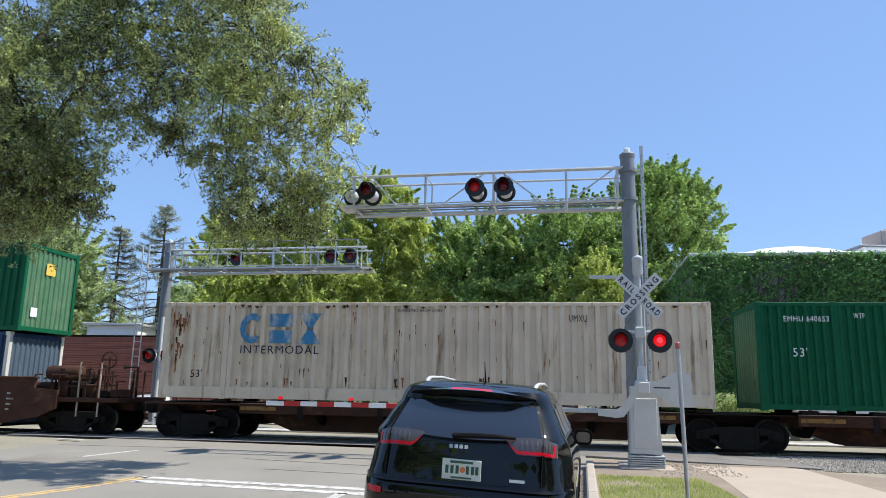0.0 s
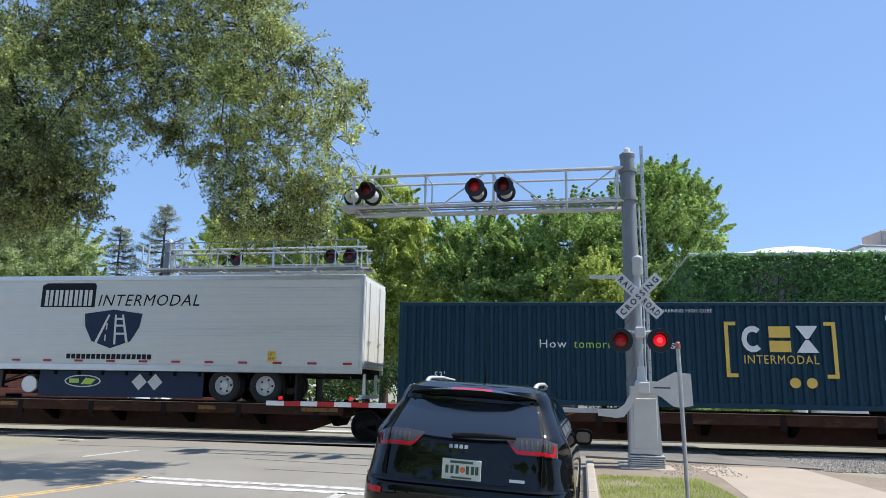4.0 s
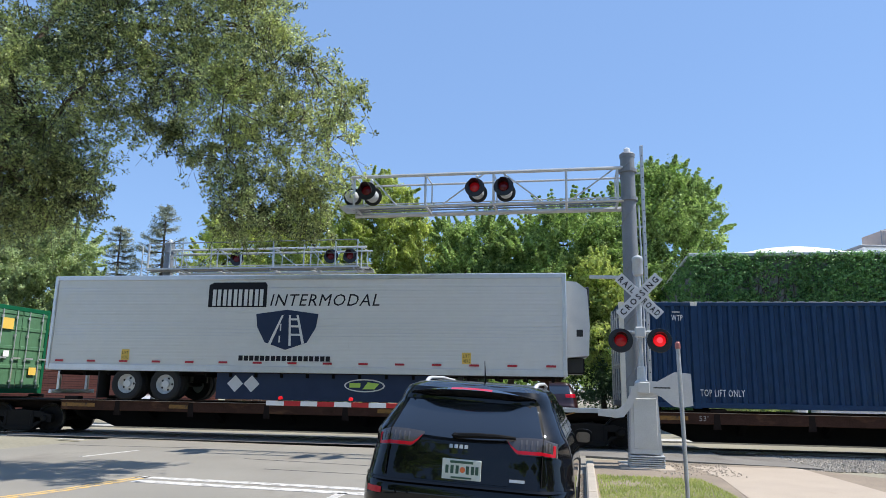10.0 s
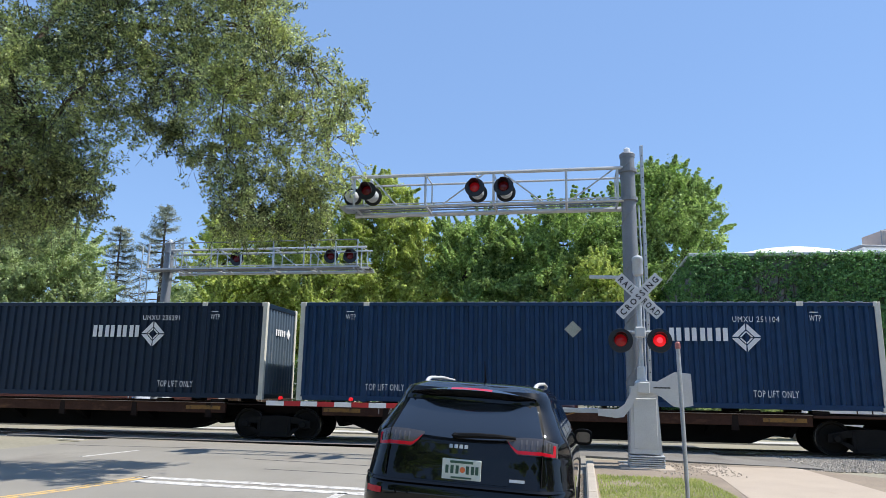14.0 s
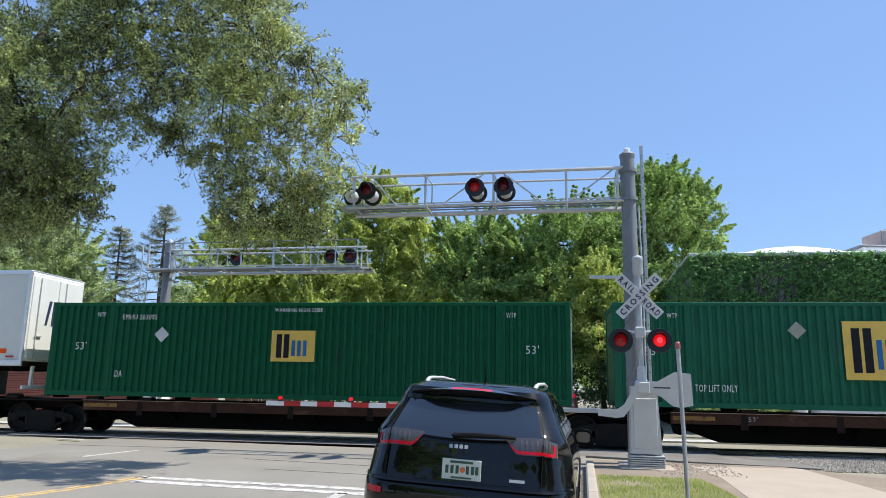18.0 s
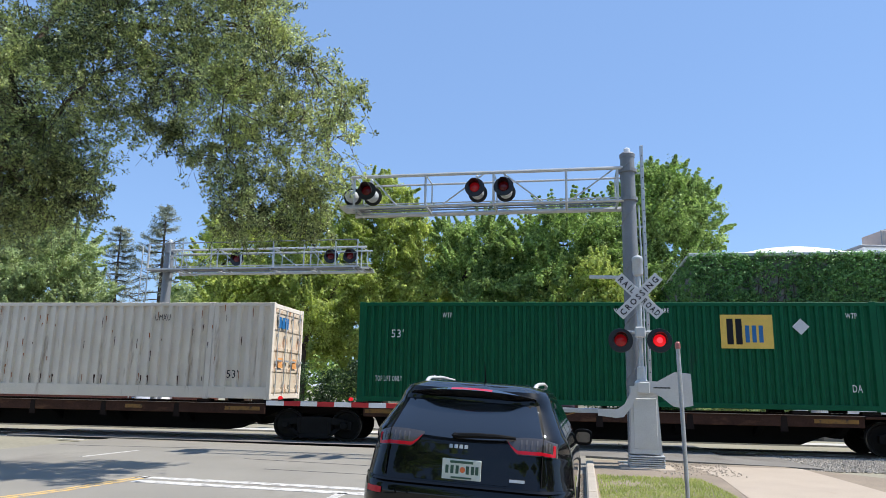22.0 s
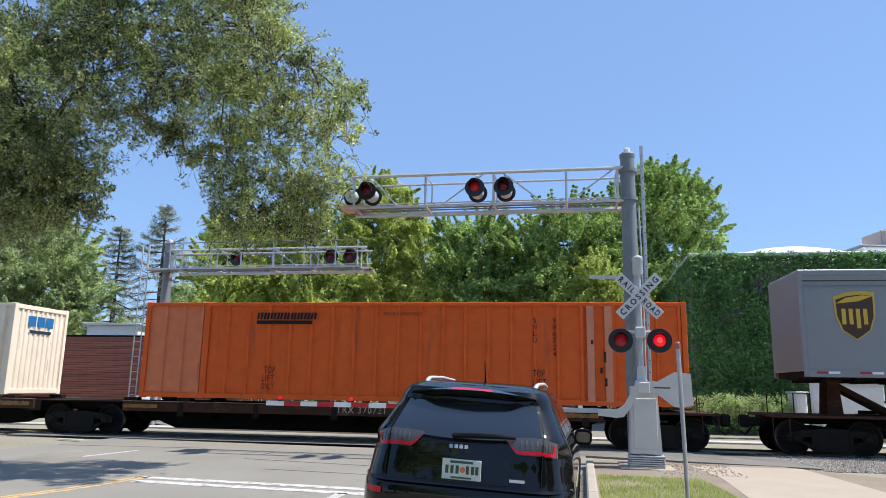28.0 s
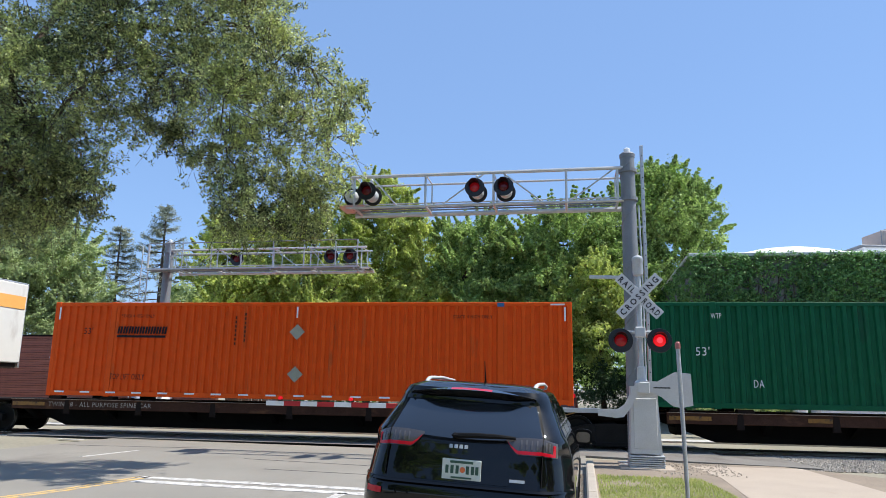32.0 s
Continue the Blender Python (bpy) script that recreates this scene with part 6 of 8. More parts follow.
        face = Matrix.Rotation(-RD + (math.pi if back_to_us else 0), 4, "Z") @ Matrix.Rotation(radians(-6), 4, "X")
        off = -RA * (0.42 if not back_to_us else -0.12)
        flasher(t, Matrix.Translation(w_.translation + off) @ face @ Matrix.Scale(lamp_size, 4), lens)
        part("lamp_bracket", Geo().tube([w_.translation + off * 0.6 + Vector((0, 0, 0.2)), w_.translation + off * 0.2 + Vector((0, 0, 0.36)), w_.translation + Vector((0, 0, 0.42))], 0.03, 6), M_SILVER, t)
    return t, pole


ZL, ZT = 6.01, 6.81
near_sig, near_pole = cantilever("cantilever_signal", (4.38, 16.2), (-2.35, 17.43), ZL, ZT, 0.195, 0.165, 7.16, [(2.92, 6.36, M_LENS, False), (3.62, 6.36, M_LENSMID, False), (6.32, 6.36, M_LENS, False), (2.92, 6.36, M_LENS, True), (3.62, 6.36, M_LENS, True), (6.32, 6.36, M_LENS, True), (6.85, 6.36, M_LENS, True)],
                                 "grey pole with a silver truss arm and red crossing lamps", diag=[(1.40, ZL, 0.30, ZT), (3.0, ZT, 2.0, ZL), (3.4, ZT, 4.5, ZL), (5.6, ZL, 6.3, ZT)])
# spiral seam of the pole
sp = Geo()
pts = []
for k in range(90):
    z = 1.6 + k * 0.06
    r = 0.195 + (0.165 - 0.195) * z / 7.16 + 0.003
    a_ = z * 5.2
    pts.append((r * math.cos(a_), r * math.sin(a_), z))
sp.tube(pts, 0.012, 5)
part("weld_seam", sp, M_POLE, near_pole, "spiral seam of the pole")
# perforated tall mast strapped beside the pole
mast = part("perforated_mast", Geo().box(-0.035, 0.035, -0.035, 0.035, 0.02, 7.42, 0.006), M_GALV, near_sig, "perforated square steel mast", at=(0.36, 0.05, 0))
for k in range(26):
    part("hole", lambda: Geo().lathe([(0.014, -0.038), (0.014, 0.038)], (0, 0, 0), 1, 8), M_BLACK, mast, at=(0, 0, 0.4 + 0.27 * k), key="mhole")
for z in (6.72, 5.4, 3.2, 1.6):
    part("strap", Geo().box(0.0, 0.40, -0.02, 0.02, z - 0.02, z + 0.02), M_GALV, near_sig, at=(0, 0.04, 0))
part("conduit", Geo().tube([(0.24, -0.06, 0.0), (0.24, -0.06, 4.6), (0.22, -0.04, 5.9)], 0.02, 6), M_GALV, near_sig)
part("side_plate", Geo().box(-0.98, -0.2, -0.03, 0.0, 4.14, 4.22, 0.01), M_SILVER, near_sig, "small pale bracket plate")

# mast with crossbuck, two lamps and the gate machine
FACE = Matrix.Rotation(-RD, 4, "Z")
sig = thing("crossing_signal", Matrix.Translation((4.30, 15.42, 0)) @ FACE, "crossbuck mast with two red flashing lamps on a silver gate machine", "railway signal", "crossing signals")
part("mast", Geo().tube([(0.02, 0, 1.6), (0.02, 0, 2.0), (0.02, 0, 4.1)], [0.075, 0.060, 0.055], 18), M_GALV, sig, "silver signal mast", smooth=True)
part("collar", Geo().lathe([(0.16, 1.72), (0.15, 1.79), (0.10, 1.84), (0.09, 2.1), (0.07, 2.12)], (0.02, 0, 0), 2, 18), M_SILVER, sig)
part("bell", Geo().lathe([(0.06, 4.08), (0.11, 4.12), (0.12, 4.18), (0.115, 4.42), (0.13, 4.45), (0.12, 4.50), (0.05, 4.55)], (0.02, 0, 0), 2, 18), M_GALV, sig, "grey warning bell", smooth=True)
for sgn, txts in ((1, (("CROSSING", -0.55, 1.10),)), (-1, (("RAIL", -0.56, 0.42), ("ROAD", 0.13, 0.44)))):
    b = part("crossbuck_blade", Geo().box(-0.61, 0.61, -0.004, 0.004, -0.115, 0.115, 0.003), M_BLADE, sig, "white crossbuck board with black letters", at=pose(0.02, -0.09 if sgn > 0 else -0.075, 3.64, 0, -45 * sgn, 0))
    for tx, x0, w_ in txts:
        part("lettering", words(tx, M_INK, 0.135, w_, 0.028, 1.45), M_INK, b, at=(x0, -0.0065, -0.066))
part("lamp_arm", Geo().tube([(-0.44, 0.04, 2.86), (0.46, 0.04, 2.86)], 0.035, 10), M_SILVER, sig)
part("junction_box", Geo().box(-0.09, 0.13, -0.10, 0.06, 2.74, 2.97, 0.02), M_SILVER, sig)
flasher(sig, pose(-0.40, -0.10, 2.67, -4, 0, 0) @ Matrix.Scale(0.88, 4), M_LENSMID)
flasher(sig, pose(0.41, -0.10, 2.67, -4, 0, 0) @ Matrix.Scale(0.88, 4), M_LENSON)
for x in (-0.40, 0.41):
    part("drop_bracket", Geo().tube([(x, 0.05, 2.86), (x, 0.12, 2.80), (x, 0.12, 2.70)], 0.03, 8), M_SILVER, sig)
part("machine", Geo().add([(-0.24, -0.24, 1.70), (0.30, -0.24, 1.70), (0.30, 0.24, 1.70), (-0.24, 0.24, 1.70), (-0.27, -0.28, 0.32), (0.36, -0.28, 0.32), (0.36, 0.28, 0.32), (-0.27, 0.28, 0.32)],
                          [(0, 1, 2, 3), (4, 7, 6, 5), (0, 4, 5, 1), (1, 5, 6, 2), (2, 6, 7, 3), (3, 7, 4, 0)]), M_SILVER, sig, "tapered silver gate machine housing")
part("machine_door", Geo().box(-0.20, 0.28, -0.285, -0.262, 0.42, 1.45, 0.01), M_SILVER, sig)
for k in range(6):
    part("base_plate", lambda: Geo().box(-0.31, 0.40, -0.34, 0.34, 0.0, 0.032, 0.006), M_GALV, sig, at=(0.01 * (k % 2), 0, 0.045 + 0.043 * k), key="bplate")
part("footing", Geo().box(-0.5, 0.6, -0.5, 0.5, -0.1, 0.045, 0.02), M_CONC, sig, "concrete footing")
# counterweight plate of the gate
part("counterweight_plate", Geo().prism([(-0.92, 1.08), (-0.92, 1.22), (-0.52, 1.22), (-0.38, 1.32), (-0.16, 1.72), (-0.02, 1.82), (0.30, 1.80), (0.66, 2.00), (0.98, 1.97), (1.0, 1.32), (0.76, 1.27), (0.60, 1.30), (0.38, 1.48), (0.10, 1.62), (-0.08, 1.56), (-0.25, 1.25), (-0.40, 1.06), (-0.55, 1.04)], 1, -0.36, -0.33), M_SILVER, sig, "bent silver counterweight plate")
part("slot", Geo().box(0.22, 0.56, -0.364, -0.36, 1.66, 1.685), M_BLACK, sig)
part("bolt_plate", Geo().box(-0.1, 0.14, -0.39, -0.358, 1.56, 1.78, 0.01), M_SILVER, sig)

gate = thing("gate_arm", Matrix.Translation((3.40, 15.55, 1.17)) @ Matrix.Rotation(math.atan2(1.68, -7.55), 4, "Z"), "lowered red and white striped crossing gate arm", "gate")
GL = 7.73
part("arm_root", Geo().box(0.0, 1.1, -0.05, 0.05, -0.05, 0.05, 0.01), M_GALV, gate, "grey aluminium arm root")
x = GL
k = 0
while x > 1.1:
    w_ = 0.42 if k else 0.46
    x0 = max(1.1, x - w_)
    part("stripe", Geo().box(x0 + 0.001, x, -0.02, 0.02, -0.052, 0.058, 0.004), M_REDPAINT if k % 2 else M_GATEWHITE, gate)
    x, k = x0, k + 1
for x in (GL - 0.36, GL - 2.12, 3.9):
    lp = part("gate_lamp", Geo().box(-0.05, 0.05, -0.05, 0.05, 0.055, 0.10, 0.01), M_BLACK, gate, at=(x, 0, 0))
    part("lens", Geo().lathe([(0.04, -0.05), (0.046, -0.03), (0.046, 0.03), (0.04, 0.05)], (0, 0, 0.125), 1, 16), M_LENSON, lp, "glowing red gate lamp")
part("cable", Geo().tube([(0.5, 0.06, -0.05), (0.9, 0.06, -0.16), (1.5, 0.06, -0.06)], 0.012, 5), M_YELLOWREF, gate)

cantilever("cantilever_signal", (-11.65, 29.6), (-3.05, 28.0), 6.24, 7.12, 0.22, 0.19, 7.45, [(7.38, 6.70, M_LENS, False), (8.18, 6.70, M_LENS, False), (3.33, 6.66, M_LENS, False)],
           "grey pole and silver truss arm beyond the track", diag=[(0.4, 7.1, 1.2, 6.25), (2.3, 7.1, 1.2, 6.25), (2.4, 7.1, 3.5, 6.25), (4.8, 7.1, 6.0, 6.25), (6.4, 7.1, 7.1, 6.25)], lamp_size=0.98, tip_out=0.1)
walkway = thing("signal_walkway", Matrix.Translation((-11.65, 29.6, 0)) @ Matrix.Rotation(math.atan2(-1.6, 8.6), 4, "Z"), "narrow steel maintenance walkway with a thin handrail along the signal arm", "walkway")
part("kick_plate", Geo().box(-0.62, 8.62, -0.66, -0.63, 6.21, 6.28, 0.008), M_GALV, walkway)
part("grating", Geo().box(-0.62, 8.62, -0.63, -0.14, 6.20, 6.225), M_POLE, walkway)
for x in (-0.58, 0.42, 0.98, 2.28, 3.60, 4.98, 6.30, 7.62, 8.52):
    part("rail_post", lambda: Geo().box(-0.022, 0.022, -0.022, 0.022, 6.2, 7.34, 0.004), M_GALV, walkway, at=(x, -0.61, 0), key="rail_post")
for z, r in ((7.33, 0.022), (6.80, 0.014)):
    part("handrail", Geo().tube([(-0.58, -0.61, z), (8.52, -0.61, z)], r, 6), M_POLE, walkway)
for x in (1.0, 2.9, 4.9, 6.8, 8.4):
    part("bracket", lambda: Geo().box(-0.03, 0.03, -0.64, 0.1, 6.14, 6.20, 0.006), M_GALV, walkway, at=(x, 0, 0), key="wbracket")
far = thing("crossing_signal", Matrix.Translation((-11.15, 28.3, 0)) @ FACE, "far crossing mast with red lamps beyond the track", "railway signal", "crossing signals")
part("mast", Geo().tube([(0, 0, 0), (0, 0, 4.2)], 0.065, 12), M_SILVER, far)
part("lamp_arm", Geo().tube([(-0.42, 0.04, 2.86), (0.42, 0.04, 2.86)], 0.035, 8), M_SILVER, far)
for x in (-0.4, 0.4):
    flasher(far, pose(x, -0.1, 2.67), M_LENSON if x > 0 else M_LENSMID)
for sx in (-0.32, 0.0):
    part("ladder_rail", Geo().tube([(sx - 1.7, 1.2, 0), (sx - 1.7, 1.2, 7.4)], 0.025, 6), M_SILVER, far)
for k in range(22):
    part("rung", lambda: Geo().tube([(-2.02, 1.2, 0), (-1.7, 1.2, 0)], 0.012, 5), M_SILVER, far, at=(0, 0, 0.5 + 0.31 * k), key="rung")

post = thing("sign_post", pose(2.72, 8.05, 0.02, 0, -1.2, 0), "slim galvanised post with a worn red cap", "post")
part("shaft", Geo().tube([(0, 0, -0.1), (0, 0, 2.06)], 0.024, 12), M_GALV, post)
part("cap", Geo().lathe([(0.027, 2.05), (0.03, 2.06), (0.03, 2.11), (0.015, 2.13)], (0, 0, 0), 2, 12), surf("faded_red_paint", (0.42, 0.14, 0.13), 0.6), post)


# ---- vehicles ----
def lerp_table(tab, z):
    for a_, b_ in zip(tab, tab[1:]):
        if z <= b_[0]:
            k_ = (z - a_[0]) / (b_[0] - a_[0])
            return [p_ + (q_ - p_) * k_ for p_, q_ in zip(a_[1:], b_[1:])]
    return list(tab[-1][1:])


# height: half width, rear end, front end
SUV = [(0.24, 0.76, 0.12, 4.40), (0.36, 0.83, 0.04, 4.55), (0.55, 0.86, 0.0, 4.62), (0.72, 0.865, -0.005, 4.62), (0.82, 0.86, 0.0, 4.60), (0.875, 0.85, 0.035, 4.58), (1.00, 0.835, 0.07, 4.50), (1.06, 0.825, 0.08, 4.0), (1.10, 0.815, 0.09, 3.62), (1.20, 0.785, 0.115, 3.34), (1.26, 0.74, 0.15, 3.18),
       (1.36, 0.695, 0.25, 2.92), (1.46, 0.65, 0.36, 2.62), (1.53, 0.625, 0.37, 2.42), (1.585, 0.595, 0.40, 2.25), (1.625, 0.53, 0.56, 2.05), (1.648, 0.40, 0.80, 1.85)]


def corner(z):
    """How far the rear corners curve forward: less at the window than below it."""
    return 0.40 - 0.20 * min(1.0, max(0.0, (z - 1.10) / 0.14))


def rear_y(x, z, tab=SUV):
    hw, re, fr = lerp_table(tab, z)
    return re + corner(z) * min(1, abs(x) / hw) ** 9


def hull(tab, fc=0.5):
    zs = [r[0] for r in tab]
    g = Geo()
    rings = []
    fine = []
    for z0, z1 in zip(zs, zs[1:]):
        fine += [z0, (z0 + z1) / 2]
    fine.append(zs[-1])
    for z in fine:
        hw, re, fr = lerp_table(tab, z)
        rc = corner(z)
        ring_ = []
        for k in range(41):
            t_ = math.sin((-1 + k / 20) * math.pi / 2)
            ring_.append((hw * t_, re + rc * abs(t_) ** 9, z))
        mids = [(fr - fc - (re + rc)) * q / 8 + re + rc for q in range(1, 8)]
        ring_ += [(hw, y, z) for y in mids]
        for k in range(13):
            t_ = 1 - k / 6
            ring_.append((hw * t_, fr - fc * abs(t_) ** 3, z))
        ring_ += [(-hw, y, z) for y in reversed(mids)]
        rings.append(ring_)
    n = len(rings[0])
    pts = [q for r in rings for q in r]
    fs = [(i * n + j, i * n + (j + 1) % n, (i + 1) * n + (j + 1) % n, (i + 1) * n + j) for i in range(len(rings) - 1) for j in range(n)]
    fs += [tuple(range(n))[::-1], tuple(range((len(rings) - 1) * n, len(rings) * n))]
    return g.add(pts, fs)


def rear_patch(x0, x1, z0, z1, off=0.006, thick=0.012, nx=14, nz=6, top=None, tab=SUV):
    """A shaped plate laid on the rear of the body; x0, x1: functions of the height share, or numbers."""
    fx0 = x0 if callable(x0) else (lambda q: x0)
    fx1 = x1 if callable(x1) else (lambda q: x1)
    pts, fs = [], []
    for layer in (off, off - thick):
        for j in range(nz + 1):
            q = j / nz
            z = z0 + (z1 - z0) * q
            for i in range(nx + 1):
                x = fx0(q) + (fx1(q) - fx0(q)) * i / nx
                zz = z + (top(x, q) if top else 0)
                pts.append((x, rear_y(x, zz, tab) - layer, zz))
    m_ = (nx + 1) * (nz + 1)
    for j in range(nz):
        for i in range(nx):
            a_ = j * (nx + 1) + i
            fs.append((a_, a_ + 1, a_ + nx + 2, a_ + nx + 1))
            fs.append((m_ + a_, m_ + a_ + nx + 1, m_ + a_ + nx + 2, m_ + a_ + 1))
    edge = [i for i in range(nx + 1)] + [(j + 1) * (nx + 1) - 1 for j in range(1, nz + 1)] + [nz * (nx + 1) + i for i in range(nx - 1, -1, -1)] + [j * (nx + 1) for j in range(nz - 1, 0, -1)]
    for a_, b_ in zip(edge, edge[1:] + edge[:1]):
        fs.append((a_, m_ + a_, m_ + b_, b_))
    return Geo().add(pts, fs)


M_CARBLACK = surf("glossy_black_paint", (0.0025, 0.0025, 0.003), 0.4, 0.0, var=0.08, bump=0.0, spec=0.04, coat=0.8)
M_PLASTIC = surf("black_trim_plastic", (0.0045, 0.0045, 0.005), 0.6, var=0.1, bump=0.15, spec=0.15)
M_TINT = surf("tinted_glass", (0.008, 0.009, 0.011), 0.05, 0.0, var=0.02, bump=0, spec=1.0, coat=1.0)
M_REDLENS = surf("red_tail_lens", (0.50, 0.006, 0.020), 0.2, var=0.05, bump=0, coat=0.2, spec=0.3)
M_SMOKE = surf("smoked_tail_lens", (0.060, 0.056, 0.060), 0.15, var=0.1, bump=0, coat=0.6)
M_CELL = surf("pale_lamp_cell", (0.085, 0.08, 0.083), 0.35, bump=0, coat=0.5)
M_CHROME = surf("chrome", (0.75, 0.76, 0.78), 0.12, 1.0, var=0.04, bump=0)
M_PLATE = surf("plate_white", (0.62, 0.66, 0.60), 0.45, var=0.06, bump=0)
M_PLATEINK = surf("plate_green", (0.03, 0.09, 0.06), 0.5, bump=0)


def wheels_for(car, xs, r, paint=None):
    for y in xs:
        for sgn in (-1, 1):
            w_ = part("wheel", lambda: Geo().lathe([(0.24, -0.10), (r - 0.05, -0.115), (r, -0.08), (r, 0.08), (r - 0.05, 0.115), (0.24, 0.10)], (0, 0, 0), 0, 28, False), M_RUBBER, car, at=(sgn * 0.75, y, r), key=("cw", r), smooth=True)
            part("rim", lambda: Geo().lathe([(0.03, 0.09), (0.08, 0.095), (0.10, 0.06), (0.22, 0.06), (0.245, 0.10), (0.245, -0.08)], (0, 0, 0), 0, 24), M_ALU, w_, "alloy rim", at=pose(0, 0, 0, 0, 0, 0 if sgn > 0 else 180), key="crim")
            arch = Geo()
            seg = [(math.cos(q * math.pi / 12), math.sin(q * math.pi / 12)) for q in range(13)]
            for (c0, s0), (c1, s1) in zip(seg, seg[1:]):
                arch.add([(sgn * h_, y + q[0] * rr, r + q[1] * rr) for h_ in (0.80, 0.875) for q in ((c0, s0), (c1, s1)) for rr in (r + 0.03, r + 0.10)], [(0, 2, 3, 1), (4, 5, 7, 6), (1, 3, 7, 5), (0, 4, 6, 2)])
            part("wheel_arch", arch, M_PLASTIC, car)


JM = pose(0.115, 5.62, 0.0, 0, 2.9, -11.5)
suv_car = thing("suv", JM, "glossy black sport utility vehicle waiting at the crossing", "car")
part("body", hull(SUV), M_CARBLACK, suv_car, smooth=True)
wheels_for(suv_car, (0.93, 3.63), 0.36)
part("rear_window", rear_patch(lambda q: -0.605 + 0.075 * q, lambda q: 0.605 - 0.075 * q, 1.235, 1.475, 0.008, top=lambda x, q: -0.03 * (1 - q) * (1 - (x / 0.6) ** 2) * 1.2), M_TINT, suv_car, "dark tinted rear window", smooth=True)
part("window_seal", rear_patch(lambda q: -0.628 + 0.075 * q, lambda q: 0.628 - 0.075 * q, 1.213, 1.485, 0.003, 0.008, top=lambda x, q: -0.03 * (1 - q) * (1 - (x / 0.6) ** 2) * 1.2), M_PLASTIC, suv_car, "matt black window seal", smooth=True)
part("spoiler", Geo().add(*(lambda pts: (pts, [(i, i + 1, i + 18, i + 17) for i in range(16)] + [(17 + i, 17 + i + 1, 17 + i + 18, 17 + i + 17) for i in range(16)] + [(34 + i, 34 + i + 1, i + 1, i) for i in range(16)]))(
    [(-0.50 + 1.00 * k / 16, 0.47 + 0.04 * abs(-1 + k / 8) ** 3, 1.60 - 0.03 * abs(-1 + k / 8) ** 2.5) for k in range(17)] +
    [(-0.525 + 1.05 * k / 16, 0.292 + 0.10 * abs(-1 + k / 8) ** 4, 1.575 - 0.04 * abs(-1 + k / 8) ** 2.5) for k in range(17)] +
    [(-0.52 + 1.04 * k / 16, 0.345 + 0.09 * abs(-1 + k / 8) ** 4, 1.525 - 0.04 * abs(-1 + k / 8) ** 2.5) for k in range(17)])), M_CARBLACK, suv_car, "glossy black roof spoiler", smooth=True)
part("brake_light", Geo().add([(-0.17 + 0.34 * k / 8, 0.286 + 0.005 * abs(k - 4) / 4, 1.580 - 0.006 * abs(-1 + k / 4) ** 2) for k in range(9)] + [(-0.17 + 0.34 * k / 8, 0.345, 1.594 - 0.006 * abs(-1 + k / 4) ** 2) for k in range(9)], [(i, i + 1, i + 10, i + 9) for i in range(8)]), M_REDLENS, suv_car, "red high brake light strip")
def lamp_z(x, q):
    """Height in the tail light: q runs from its lower to its upper edge, which meet towards the inner point."""
    x = abs(x)
    lo = 1.116 + 0.10 * min(1.0, max(0.0, (0.425 - x) / 0.095)) ** 1.4 - 0.012 * max(0.0, x - 0.6) / 0.1
    up = 1.246 - 0.012 * max(0.0, (0.47 - x) / 0.14) - 0.03 * max(0.0, x - 0.60) / 0.1
    return lo + (up - lo) * q


